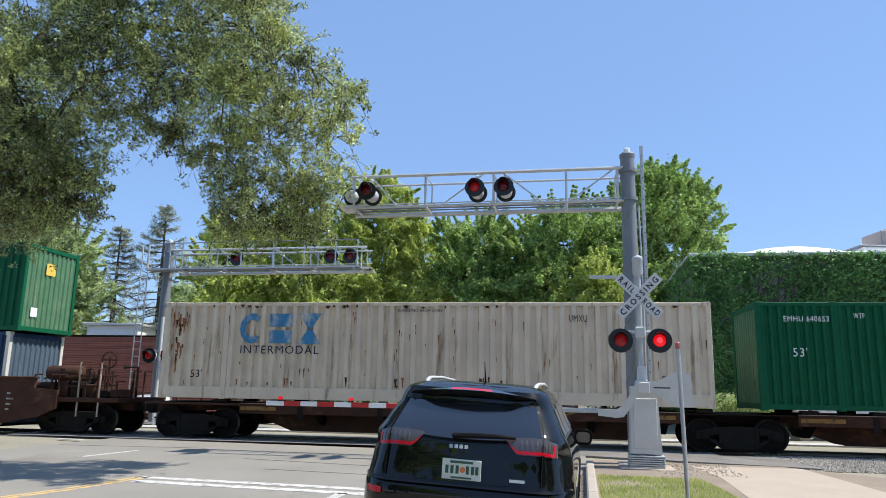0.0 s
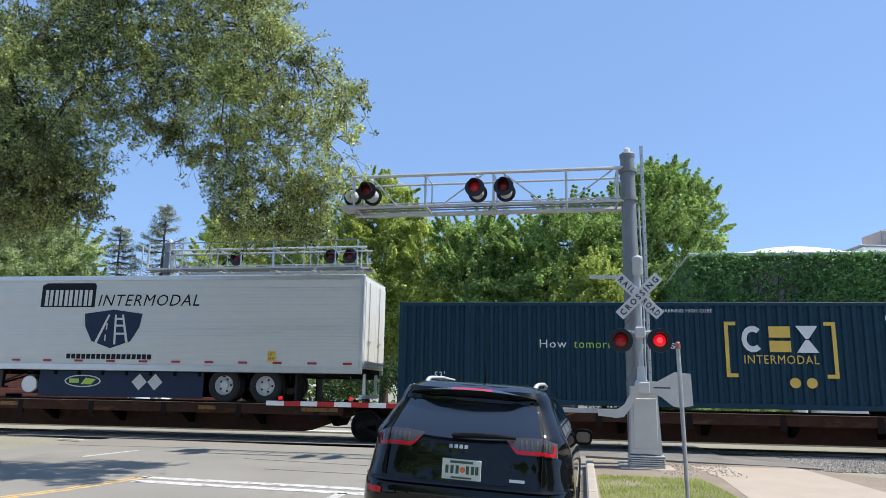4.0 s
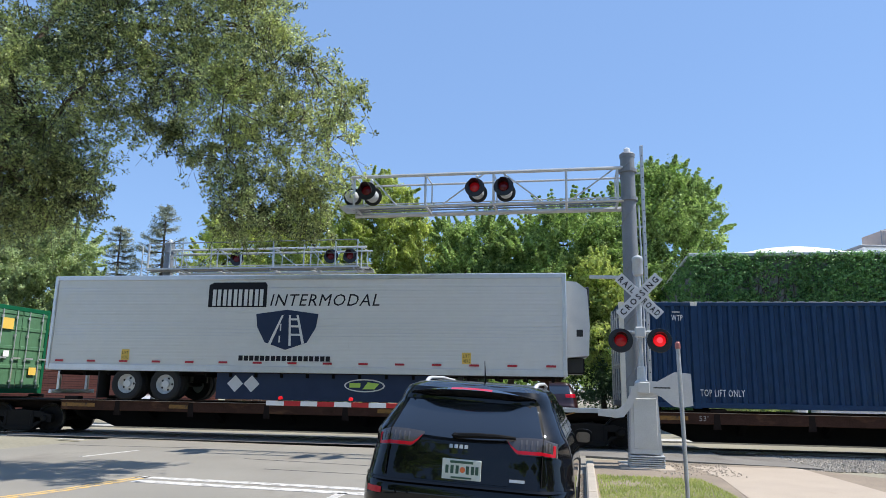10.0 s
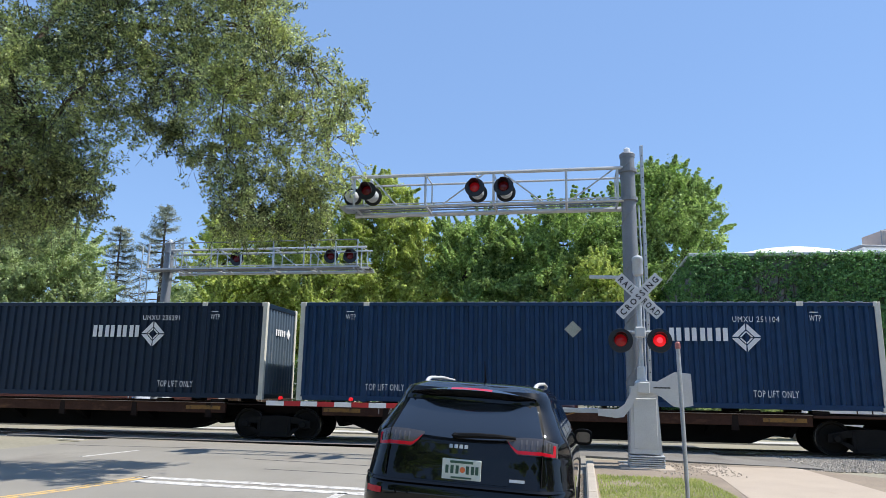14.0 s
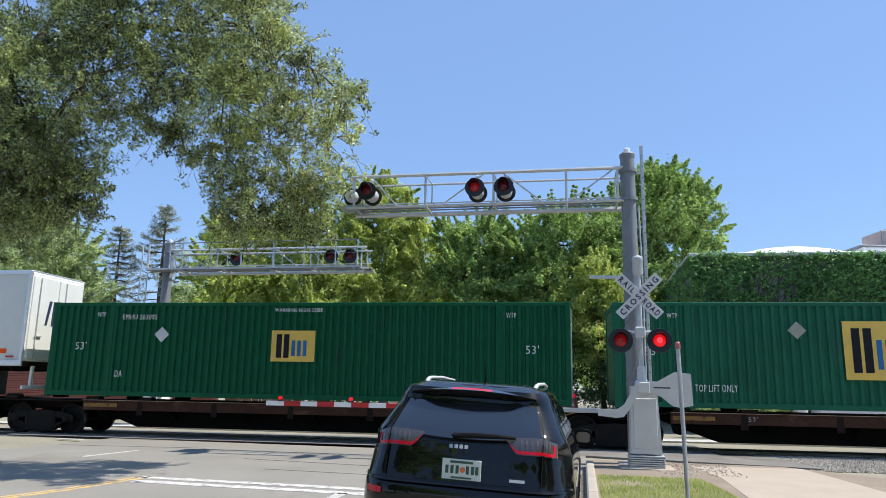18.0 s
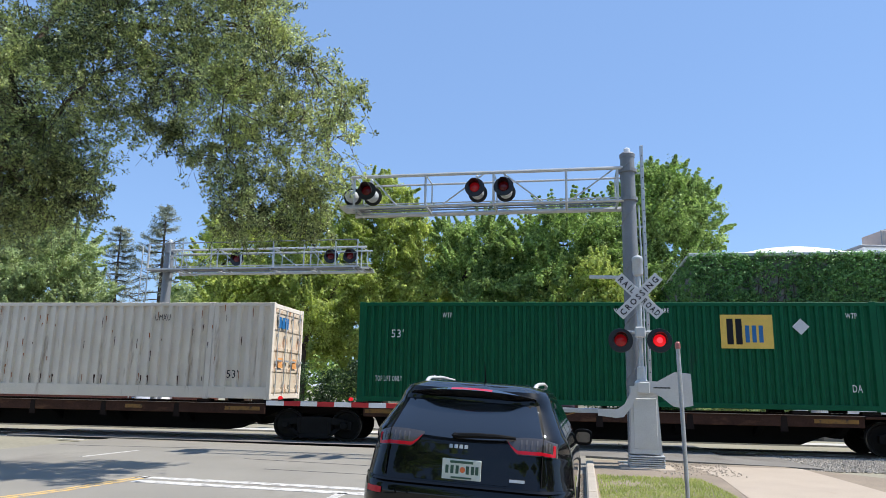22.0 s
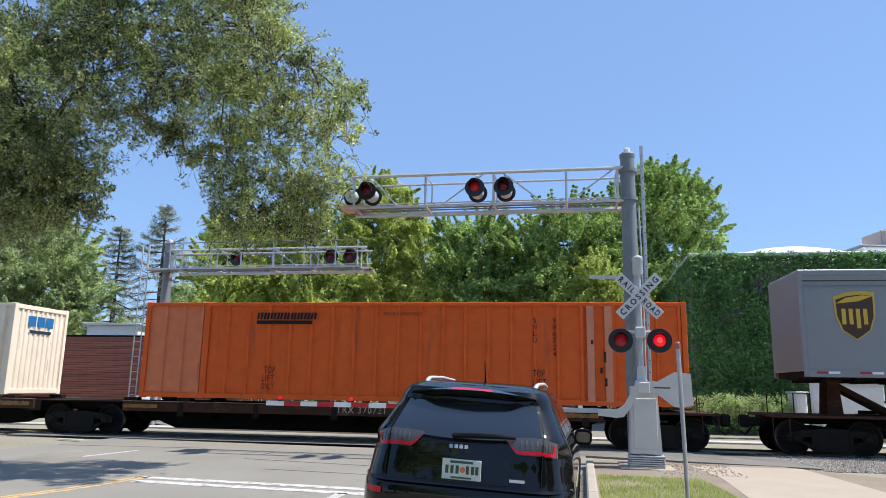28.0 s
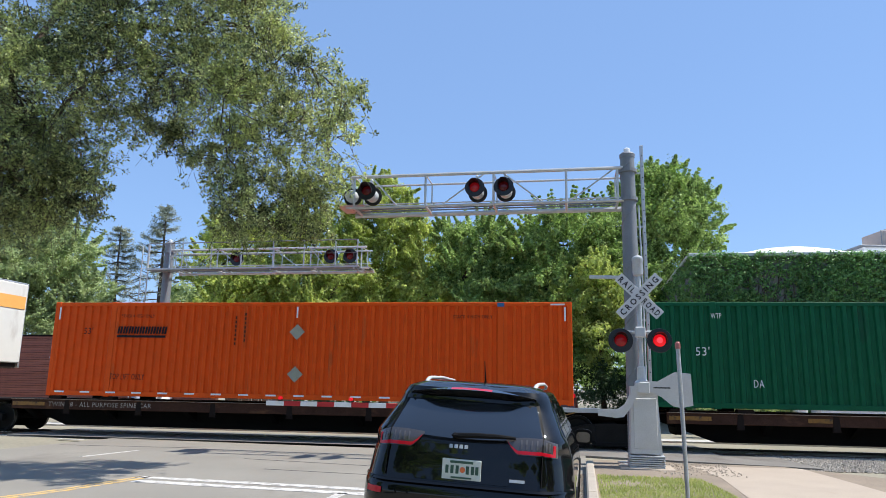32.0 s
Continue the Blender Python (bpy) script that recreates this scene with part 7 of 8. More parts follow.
for sgn in (-1, 1):
    def lamp_patch(x0, x1, q0, q1, off, thick, nx=36, nz=4):
        a_, b_ = (x0, x1) if sgn > 0 else (-x1, -x0)
        return rear_patch(a_, b_, 0.0, 1.0, off, thick, nx, nz, top=lambda x, q: lamp_z(x, q0 + (q1 - q0) * q) - q)
    lamp = part("tail_light", lamp_patch(0.325, 0.720, 0.0, 1.0, 0.012, 0.02), M_SMOKE, suv_car, "smoked wrap-round tail light with a red outline", smooth=True)
    for x0, x1, q0, q1 in ((0.340, 0.706, 0.06, 0.25), (0.686, 0.706, 0.25, 0.82)):
        part("red_outline", lamp_patch(x0, x1, q0, q1, 0.018, 0.01), M_REDLENS, lamp)
    for x0 in (0.44, 0.48, 0.52, 0.56, 0.63, 0.655):
        part("lamp_cell", lamp_patch(x0, x0 + 0.012, 0.34, 0.86, 0.0150, 0.004, 2, 2), M_CELL, lamp)
    a_, b_ = (0.607, 0.613) if sgn > 0 else (-0.613, -0.607)
    part("shut_line", rear_patch(a_, b_, 0.90, 1.25, 0.016, 0.01, 2, 8), M_PLASTIC, suv_car)
    a_, b_ = (0.62, 0.76) if sgn > 0 else (-0.76, -0.62)
    part("bumper_reflector", rear_patch(a_, b_, 0.755, 0.80, 0.01, 0.012, 6, 2), M_REDLENS, suv_car, "red bumper reflector")
    rail_pts = [(sgn * 0.475, 0.70, 1.55), (sgn * 0.48, 0.75, 1.605), (sgn * 0.485, 0.80, 1.628), (sgn * 0.49, 0.88, 1.648), (sgn * 0.50, 1.0, 1.660), (sgn * 0.51, 1.6, 1.670), (sgn * 0.50, 2.2, 1.650), (sgn * 0.48, 2.36, 1.60)]
    part("roof_rail", Geo().tube(rail_pts, [0.026, 0.022, 0.019, 0.018, 0.016, 0.015, 0.015, 0.015], 10), M_SILVER, suv_car, "silver roof rail", smooth=True)
    for y0, y1, zt in ((0.70, 1.15, 1.46), (1.22, 2.02, 1.50), (2.09, 2.78, 1.46)):
        g = Geo()
        pts = []
        for layer in (0.006, -0.006):
            for z in (1.235, 1.32, 1.40, zt):
                hw_ = lerp_table(SUV, z)[0] + layer
                s_ = (z - 1.235) * (0.35 if y0 < 1 else 0) + 0
                e_ = (z - 1.235) * (-1.1 if y1 > 2.5 else 0)
                pts += [(sgn * hw_, y0 + s_, z), (sgn * hw_, y1 + e_, z)]
        fs = [(2 * j, 2 * j + 1, 2 * j + 3, 2 * j + 2) for j in range(3)] + [(8 + 2 * j, 8 + 2 * j + 2, 8 + 2 * j + 3, 8 + 2 * j + 1) for j in range(3)] + [(0, 8, 9, 1), (6, 7, 15, 14), (0, 2, 4, 6, 14, 12, 10, 8), (1, 9, 11, 13, 15, 7, 5, 3)]
        part("side_window", g.add(pts, fs), M_TINT, suv_car)
    mir = part("wing_mirror", Geo().prism([(0.095 * math.copysign(abs(math.cos(q * 0.2618)) ** 0.6, math.cos(q * 0.2618)), 0.085 * math.copysign(abs(math.sin(q * 0.2618)) ** 0.6, math.sin(q * 0.2618))) for q in range(24)], 1, -0.05, 0.03).prism([(0.085 * math.cos(q * 0.2618), 0.065 * math.sin(q * 0.2618)) for q in range(24)], 1, 0.03, 0.08), M_PLASTIC, suv_car, "black wing mirror", at=(sgn * 0.90, 2.72, 1.13), smooth=True)
    part("mirror_glass", Geo().prism([(0.074 * math.copysign(abs(math.cos(q * 0.2618)) ** 0.6, math.cos(q * 0.2618)), 0.056 * math.copysign(abs(math.sin(q * 0.2618)) ** 0.6, math.sin(q * 0.2618))) for q in range(24)], 1, -0.056, -0.051), M_TINT, mir)
    part("mirror_foot", Geo().box(sgn * 0.82 - 0.07, sgn * 0.82 + 0.07, 2.70, 2.78, 1.05, 1.10, 0.02), M_CARBLACK, suv_car)
    part("exhaust_tip", Geo().tube([(sgn * 0.55, 0.02, 0.34), (sgn * 0.55, 0.25, 0.34)], 0.045, 14), M_CHROME, suv_car)
part("plate_recess", rear_patch(lambda q: -0.46 + 0.10 * (1 - q) ** 2, lambda q: 0.46 - 0.10 * (1 - q) ** 2, 0.885, 1.085, 0.004, 0.01), M_CARBLACK, suv_car, smooth=True)
pl = part("number_plate", Geo().box(-0.152, 0.152, 0.035, 0.045, 0.90, 1.052, 0.003), M_PLATE, suv_car, "pale number plate with a small orange emblem")
for k, x in enumerate((-0.125, -0.085, -0.045, 0.035, 0.075, 0.108)):
    part("plate_bar", Geo().box(x, x + 0.024, 0.031, 0.034, 0.945, 1.005), M_PLATEINK, pl)
part("plate_emblem", Geo().lathe([(0.004, -0.002), (0.022, 0.0)], (0.008, 0.033, 0.975), 1, 12), surf("orange_ink", (0.7, 0.16, 0.05), 0.5, bump=0), pl)
part("plate_bar", Geo().box(-0.09, 0.09, 0.031, 0.034, 1.022, 1.040), M_PLATEINK, pl)
part("plate_bar", Geo().box(-0.08, 0.08, 0.031, 0.034, 0.910, 0.922), M_PLATEINK, pl)
for k in range(4):
    part("badge", rear_patch(-0.115 + 0.04 * k, -0.088 + 0.04 * k, 1.128, 1.156, 0.010, 0.008, 2, 2), M_GALV, suv_car, "small chrome badge shape")
part("badge", rear_patch(0.37, 0.485, 0.915, 0.936, 0.008, 0.008, 6, 2), M_GALV, suv_car, "small chrome badge shape")
part("wiper", Geo().tube([(-0.04, 0.070, 1.226), (0.1, 0.064, 1.236), (0.28, 0.076, 1.240), (0.40, 0.105, 1.236)], [0.022, 0.021, 0.017, 0.010], 8).box(-0.10, -0.02, 0.055, 0.12, 1.205, 1.245, 0.02), M_PLASTIC, suv_car, "black rear wiper")
part("bumper_trim", rear_patch(-0.86, 0.86, 0.36, 0.60, 0.006, 0.012), M_PLASTIC, suv_car)
part("bumper_step", rear_patch(-0.84, 0.84, 0.855, 0.872, 0.03, 0.04, 20, 2), M_CARBLACK, suv_car, smooth=True)
part("tow_strip", rear_patch(-0.4, 0.4, 0.30, 0.34, 0.012, 0.012), M_CHROME, suv_car)
part("antenna", Geo().tube([(0, 1.12, 1.64), (0, 1.10, 1.66), (-0.005, 1.02, 1.84)], [0.02, 0.008, 0.003], 6), M_PLASTIC, suv_car)
part("windscreen", Geo().add([(-0.70, 3.28, 1.20), (0.70, 3.28, 1.20), (0.58, 2.50, 1.52), (-0.58, 2.50, 1.52)], [(0, 1, 2, 3)]), M_TINT, suv_car)

for nm, m, paint, lab in (("parked_car", pose(4.70, 29.8, 0, 0, 0, -5) @ Matrix.Scale(1.18, 4), surf("dark_red_car_paint", (0.022, 0.005, 0.006), 0.3, coat=0.6, bump=0), "dark red car with a large rear window beyond the track"), ("parked_car", pose(-12.6, 37.5, 0, 0, 0, 168), surf("white_car_paint", (0.7, 0.7, 0.71), 0.3, coat=0.8, bump=0), "white car waiting beyond the track"),
                          ("parked_car", pose(23.5, 35.0, 0, 0, 0, 80), surf("silver_car_paint", (0.45, 0.46, 0.48), 0.3, 0.4, coat=0.8, bump=0), "silver car parked by the far building")):
    c_ = thing(nm, m, lab, "car", "cars beyond the track")
    part("body", CACHE.setdefault(("hull2", paint.name), hull(SUV).mesh("body", paint, True)), paint, c_)
    wheels_for(c_, (0.93, 3.63), 0.36)
    part("rear_window", rear_patch(-0.56, 0.56, 1.22, 1.5, 0.008), M_TINT, c_)
    part("windscreen", Geo().add([(-0.68, 3.26, 1.22), (0.68, 3.26, 1.22), (0.57, 2.52, 1.52), (-0.57, 2.52, 1.52)], [(0, 1, 2, 3)]), M_TINT, c_)
    for sgn in (-1, 1):
        a_, b_ = (0.4, 0.76) if sgn > 0 else (-0.76, -0.4)
        part("tail_light", rear_patch(a_, b_, 1.1, 1.22, 0.012, 0.02), M_REDLENS, c_)
        part("side_window", Geo().add([(sgn * 0.80, 0.75, 1.22), (sgn * 0.80, 2.95, 1.22), (sgn * 0.655, 2.5, 1.47), (sgn * 0.655, 0.95, 1.47)], [(0, 1, 2, 3)]), M_TINT, c_)
        part("headlight", Geo().box(sgn * 0.6 - 0.16, sgn * 0.6 + 0.16, 4.36, 4.44, 0.84, 0.96, 0.03), M_CHROME, c_)


# ---- trees ----
def leaf_mesh(name, clumps, per, size, mat, seed, flat_bias=0.5, wide=0.5, sag=0.0, star=False, puff=0.0):
    """Leaves scattered round clump centres (x, y, z, r): each a small four-cornered blade, bent along its middle."""
    rng = np.random.default_rng(seed)
    c = np.repeat(np.asarray(clumps, float), per, axis=0)
    n = len(c)
    p = c[:, :3] + rng.normal(0, 1, (n, 3)) * c[:, 3:4] * np.array([0.6, 0.6, 0.5])
    if sag:
        p[:, 2] -= np.abs(rng.normal(0, 1, n)) * c[:, 3] * sag
    nor = rng.normal(0, 1, (n, 3)) + np.array([0, 0, flat_bias])
    nor /= np.linalg.norm(nor, axis=1, keepdims=True)
    ax = np.cross(nor, rng.normal(0, 1, (n, 3)))
    ax /= np.linalg.norm(ax, axis=1, keepdims=True)
    if puff:                                             # leaves turn outwards, so that a clump is lit on one side
        nor = (p - c[:, :3]) / (c[:, 3:4] * 0.75) * puff + rng.normal(0, 0.45, (n, 3)) + np.array([0, 0, flat_bias])
        nor /= np.linalg.norm(nor, axis=1, keepdims=True)
        ax = np.cross(nor, rng.normal(0, 1, (n, 3)))
        ax /= np.linalg.norm(ax, axis=1, keepdims=True)
    sd = np.cross(nor, ax)
    if star:                                             # leaves spread out from the twig's end
        p = c[:, :3] + ax * c[:, 3:4] * rng.uniform(0.5, 1.1, n)[:, None]
    ln = (size * rng.uniform(0.6, 1.35, n))[:, None]
    w = ln * wide * 0.5
    v = np.empty((n, 4, 3))
    v[:, 0] = p - ax * ln * 0.5
    v[:, 1] = p + sd * w + nor * ln * 0.08
    v[:, 2] = p + ax * ln * 0.5
    v[:, 3] = p - sd * w + nor * ln * 0.08
    me = bpy.data.meshes.new(name)
    me.vertices.add(4 * n)
    me.vertices.foreach_set("co", v.ravel())
    me.loops.add(4 * n)
    me.loops.foreach_set("vertex_index", np.arange(4 * n, dtype=np.int32))
    me.polygons.add(n)
    me.polygons.foreach_set("loop_start", np.arange(0, 4 * n, 4, dtype=np.int32))
    me.update(calc_edges=True)
    me.materials.append(mat)
    return me


def blob_clumps(blobs, per_m2, r_clump, seed, inner=0.5, billow=0.37, shoots=0):
    """Clump centres over the blobs (x, y, z, r): each blob is a heap of smaller billows with dark gaps between."""
    rng = np.random.default_rng(seed)
    out = []
    for x, y, z, r in blobs:
        n = max(6, int(per_m2 * 4 * math.pi * r * r))
        nb_ = max(7, int(15 * min(1.6, r / 2 + 0.4)))
        d = rng.normal(0, 1, (nb_, 3))
        d /= np.linalg.norm(d, axis=1, keepdims=True)
        cen = np.array([x, y, z]) + d * (r * rng.uniform(0.45, 0.85, nb_))[:, None] * np.array([1, 1, 0.85])
        rb = r * billow * rng.uniform(0.55, 1.25, nb_)
        k = rng.choice(nb_, n, p=rb ** 2 / (rb ** 2).sum())
        e = rng.normal(0, 1, (n, 3))
        e[:, 2] += 0.35
        e /= np.linalg.norm(e, axis=1, keepdims=True)
        q = cen[k] + e * (rb[k] * rng.uniform(inner, 1.05, n) ** 0.5)[:, None] * np.array([1, 1, 0.72])
        out.append(np.c_[q, r_clump * rng.uniform(0.6, 1.4, n)])
        if shoots:                                       # upward shoots that break the outline
            m = int(shoots * r * r)
            e = rng.normal(0, 1, (m, 3)) + np.array([0, 0, 0.7])
            e /= np.linalg.norm(e, axis=1, keepdims=True)
            for k_ in range(7):
                f = 0.78 + 0.075 * k_
                out.append(np.c_[np.array([x, y, z]) + e * r * f * np.array([1, 1, 0.9]) + np.array([0, 0, 0.05 * k_ * r * 0.4]), r_clump * np.full(m, 0.62 - 0.075 * k_)])
    return np.concatenate(out)


def limbs(base, blobs, r0, seed, fork=0.45):
    """Trunk and limbs: (trunk, list of limb meshes)."""
    rng = random.Random(seed)
    base = Vector(base)
    top = sum((Vector(b[:3]) for b in blobs), Vector()) / len(blobs)
    hub = Vector((base.x * 0.75 + top.x * 0.25, base.y * 0.75 + top.y * 0.25, base.z + (top.z - base.z) * fork))
    trunk = Geo().tube([base - Vector((0, 0, 0.15)), base + Vector((0.05, 0, 0.4)), base.lerp(hub, 0.5) + Vector((rng.uniform(-0.1, 0.1), 0, 0)), hub], [r0 * 1.35, r0 * 1.05, r0 * 0.85, r0 * 0.7], 12)
    # each mass hangs on the nearest one that already has a limb
    nodes, left, out = [(hub, r0 * 0.7, 0)], list(blobs), []
    while left:
        best = min(((n_, b) for n_ in nodes for b in left), key=lambda q: (q[0][0] - Vector(q[1][:3])).length + 0.35 * q[0][2])
        (q0, rad, dep), b = best
        left.remove(b)
        e_ = Vector(b[:3])
        r1 = max(rad * 0.66, r0 * 0.08)
        m1 = q0.lerp(e_, 0.5) + Vector((rng.uniform(-0.2, 0.2), rng.uniform(-0.2, 0.2), rng.uniform(-0.05, 0.3)))
        g = Geo().tube([q0, m1, e_], [rad * 0.85, (rad + r1) * 0.42, r1 * 0.8], 8)
        for k in range(6):
            a_ = m1.lerp(e_, rng.uniform(0.2, 1.0))
            d = Vector((rng.gauss(0, 1), rng.gauss(0, 1), rng.gauss(0.1, 0.7))).normalized() * b[3] * rng.uniform(0.5, 0.95)
            g.tube([a_, a_ + d * 0.5 + Vector((0, 0, 0.08)), a_ + d], [r1 * 0.28, r1 * 0.15, r1 * 0.04], 5)
        out.append(g)
        nodes.append((e_, r1, dep + 1))
    return trunk, out


def tree(base, blobs, mat, label, r0, per_m2, r_clump, per, size, seed, fork=0.45, sag=0.0, inner=0.5):
    t = thing("tree", Matrix.Translation(base), label, "tree", "trees")
    back = Matrix.Translation(-Vector(base))
    trunk, lb = limbs(base, blobs, r0, seed, fork)
    part("trunk", trunk, M_BARK, t, at=back, smooth=True)
    for g in lb:
        part("limb", g, M_BARK, t, at=back, smooth=True)
    part("crown", leaf_mesh("crown", blob_clumps(blobs, per_m2, r_clump, seed, inner, shoots=6 if size < 0.25 else 0), per, size, mat, seed, 0.35, 0.62, sag, puff=1.0), mat, t, at=back)
    return t


# the tree that overhangs the road, its trunk on the verge beside it
# masses at 11 m and up are out of view, added to shade the crown
NEAR = [(-8.8, 14.0, 8.7, 1.5), (-6.9, 13.5, 8.9, 1.35), (-5.5, 14.0, 9.0, 1.35), (-4.4, 14.5, 9.4, 1.1), (-3.75, 14.0, 8.15, 1.1), (-2.75, 14.0, 7.3, 0.95), (-4.5, 13.5, 7.3, 1.2), (-6.1, 14.0, 7.9, 0.9), (-3.75, 14.5, 6.7, 1.0), (-2.45, 14.2, 6.75, 0.6),
        (-4.8, 15.0, 6.5, 0.8), (-3.3, 15.0, 5.85, 0.75), (-4.3, 15.0, 5.75, 0.6), (-7.6, 13.0, 6.6, 1.15), (-8.4, 13.0, 5.6, 1.1), (-7.5, 13.5, 5.7, 0.75), (-8.7, 14.0, 5.2, 0.7), (-10.2, 14.0, 7.0, 1.7), (-10.8, 13.2, 9.0, 1.6), (-8.5, 15.0, 10.6, 0.9), (-6.2, 14.8, 10.8, 0.8), (-9.6, 14.6, 5.2, 1.1), (-8.6, 13.2, 7.4, 1.2), (-7.0, 13.2, 7.6, 1.0), (-9.2, 12.8, 5.1, 0.8), (-7.4, 13.0, 9.9, 1.3), (-5.4, 13.6, 8.1, 1.0), (-8.6, 13.6, 6.2, 1.0), (-3.0, 15.2, 5.35, 0.6), (-2.5, 14.8, 6.05, 0.5), (-4.7, 15.2, 5.3, 0.5), (-3.8, 15.1, 5.1, 0.45), (-6.3, 14.2, 7.0, 0.5), (-5.6, 14.4, 6.7, 0.45), (-4.4, 14.4, 11.0, 1.2), (-7.9, 13.2, 5.0, 0.75), (-7.3, 13.4, 5.2, 0.6), (-7.0, 13.2, 5.4, 0.6), (-4.6, 14.6, 5.7, 0.45), (-4.5, 14.8, 5.15, 0.4), (-2.15, 14.0, 7.6, 0.5), (-2.9, 14.2, 8.3, 0.45), (-5.1, 13.2, 11.3, 1.2), (-5.1, 14.6, 12.0, 1.3), (-5.05, 15.6, 11.2, 1.1)]
# the branches over the road reach towards the viewer by different lengths
for i_, (x, y, z, r) in enumerate(NEAR):
    if x > -5.0 and y < 16:
        k_ = 0.90 + 0.07 * math.sin(1.3 * x + 0.9 * z)
        NEAR[i_] = (x * k_, y * k_, 1.585 + (z - 1.585) * k_, r * k_)
nt = thing("tree", (-11.3, 14.2, 0), "broad leafy tree with drooping twigs that overhangs the road", "tree", "trees")
nb = Matrix.Translation((11.3, -14.2, 0))
trunk, lb = limbs((-11.3, 14.2, 0), NEAR, 0.20, 5, 0.95)
part("trunk", trunk, M_BARK, nt, at=nb, smooth=True)
for g in lb:
    part("limb", g, M_BARK, nt, at=nb, smooth=True)
rng = np.random.default_rng(21)


def airy(q):
    """How full the crown is at a spot: uneven masses and gaps, thin at the drooping ends over the road."""
    v = 0.74 + 1.1 * noise.noise(Vector(q) * 0.95) + 0.5 * noise.noise(Vector(q) * 2.3 + Vector((7, 1, 3)))
    if q[2] < 6.6 and q[0] > -6.8:
        v -= 0.10 * (6.6 - q[2])
    return v


cl = [q for q in blob_clumps(NEAR, 26.0, 0.090, 11, 0.2, 0.55) if rng.uniform() < airy(q[:3])]
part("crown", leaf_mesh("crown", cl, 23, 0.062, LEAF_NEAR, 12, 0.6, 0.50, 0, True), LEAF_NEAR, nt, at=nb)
# fine twigs: drooping under the crown and reaching out of it, each with a few leaf rosettes
tw, spots = Geo(), []
for x, y, z, r in NEAR:
    for k in range(int(20 * r)):
        a_ = rng.uniform(0, 6.28)
        q = np.array([x + math.cos(a_) * r * rng.uniform(0.1, 1.0), y + math.sin(a_) * r * rng.uniform(0.1, 1.0), z - r * rng.uniform(-0.2, 0.7)])
        if rng.uniform() > airy(q) + 0.25:
            continue
        ln = rng.uniform(0.25, 0.95)
        sx, sy = rng.normal(0, 0.28, 2)
        pts_ = [tuple(q + np.array([sx * k_ ** 2, sy * k_ ** 2, 0.12 * k_ - ln * k_ ** 1.5])) for k_ in (0, 0.35, 0.7, 1.0)]
        tw.tube(pts_, [0.006, 0.005, 0.004, 0.003], 4, False)
        for w_ in pts_[1:]:
            if rng.uniform() < 0.75:
                spots.append((*w_, 0.08))
    for k in range(int(26 * r)):
        d = rng.normal(0, 1, 3)
        d /= np.linalg.norm(d)
        q0, q1 = np.array([x, y, z]) + d * r * 0.3, np.array([x, y, z]) + d * r * rng.uniform(0.9, 1.35)
        mid = (q0 + q1) / 2 + rng.normal(0, 0.12, 3)
        tw.tube([tuple(q0), tuple(mid), tuple(q1)], [0.008, 0.005, 0.002], 4, False)
        for k_ in np.linspace(0.3, 1.0, 5):
            spots.append((*(mid + (q1 - mid) * k_ + rng.normal(0, 0.04, 3)), 0.075))
        side_ = q1 + rng.normal(0, 0.16, 3)
        tw.tube([tuple(mid), tuple(side_)], [0.005, 0.002], 4, False)
        spots.append((*side_, 0.08))
part("twig_mass", tw, M_BARK, nt, at=nb, kind="stuff")
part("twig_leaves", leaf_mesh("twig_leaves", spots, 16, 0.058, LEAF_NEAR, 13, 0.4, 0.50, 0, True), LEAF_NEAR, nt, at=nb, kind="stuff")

# trees beyond the track
tree((8.6, 38, 0), [(8.4, 37.8, 7.2, 1.7), (7.0, 38, 5.9, 1.6), (9.6, 37.6, 5.8, 1.5), (8.3, 37.4, 4.4, 1.6)], LEAF_YELL, "small pale yellow-green tree before the taller green ones", 0.16, 3.0, 0.27, 46, 0.15, 61)
tree((12.6, 42.5, 0), [(13.9, 42, 12.2, 2.6), (11.3, 42, 10.8, 2.8), (12.3, 43, 13.4, 1.8), (14.8, 42, 13.6, 1.2), (14.0, 42, 14.7, 1.2), (15.9, 42, 13.0, 1.4), (12.9, 42.5, 14.8, 1.0), (15.6, 42, 11.3, 1.7), (14.2, 42, 8.8, 2.4), (10.4, 41, 7.4, 2.8), (12.6, 41.5, 6.0, 2.6)], LEAF_DEEP, "tall bright green broadleaf tree behind the railway", 0.32, 3.0, 0.27, 46, 0.155, 31)
tree((6.6, 41, 0), [(7.0, 40, 9.8, 2.8), (8.6, 40.5, 10.0, 2.0), (5.2, 40, 9.2, 2.2), (6.0, 39.5, 6.6, 2.7), (8.6, 39.6, 6.4, 2.4), (7.2, 39, 4.0, 2.2)], LEAF_DEEP, "dense green broadleaf tree behind the railway", 0.28, 3.0, 0.27, 46, 0.155, 32)
tree((2.4, 42, 0), [(2.3, 42, 9.9, 2.3), (3.6, 41, 8.4, 2.2), (1.2, 41.5, 8.0, 2.1), (2.6, 40.5, 5.6, 2.5), (0.4, 42.5, 10.4, 1.4)], LEAF_DEEP, "dark green broadleaf tree behind the railway", 0.26, 3.0, 0.27, 46, 0.155, 33)
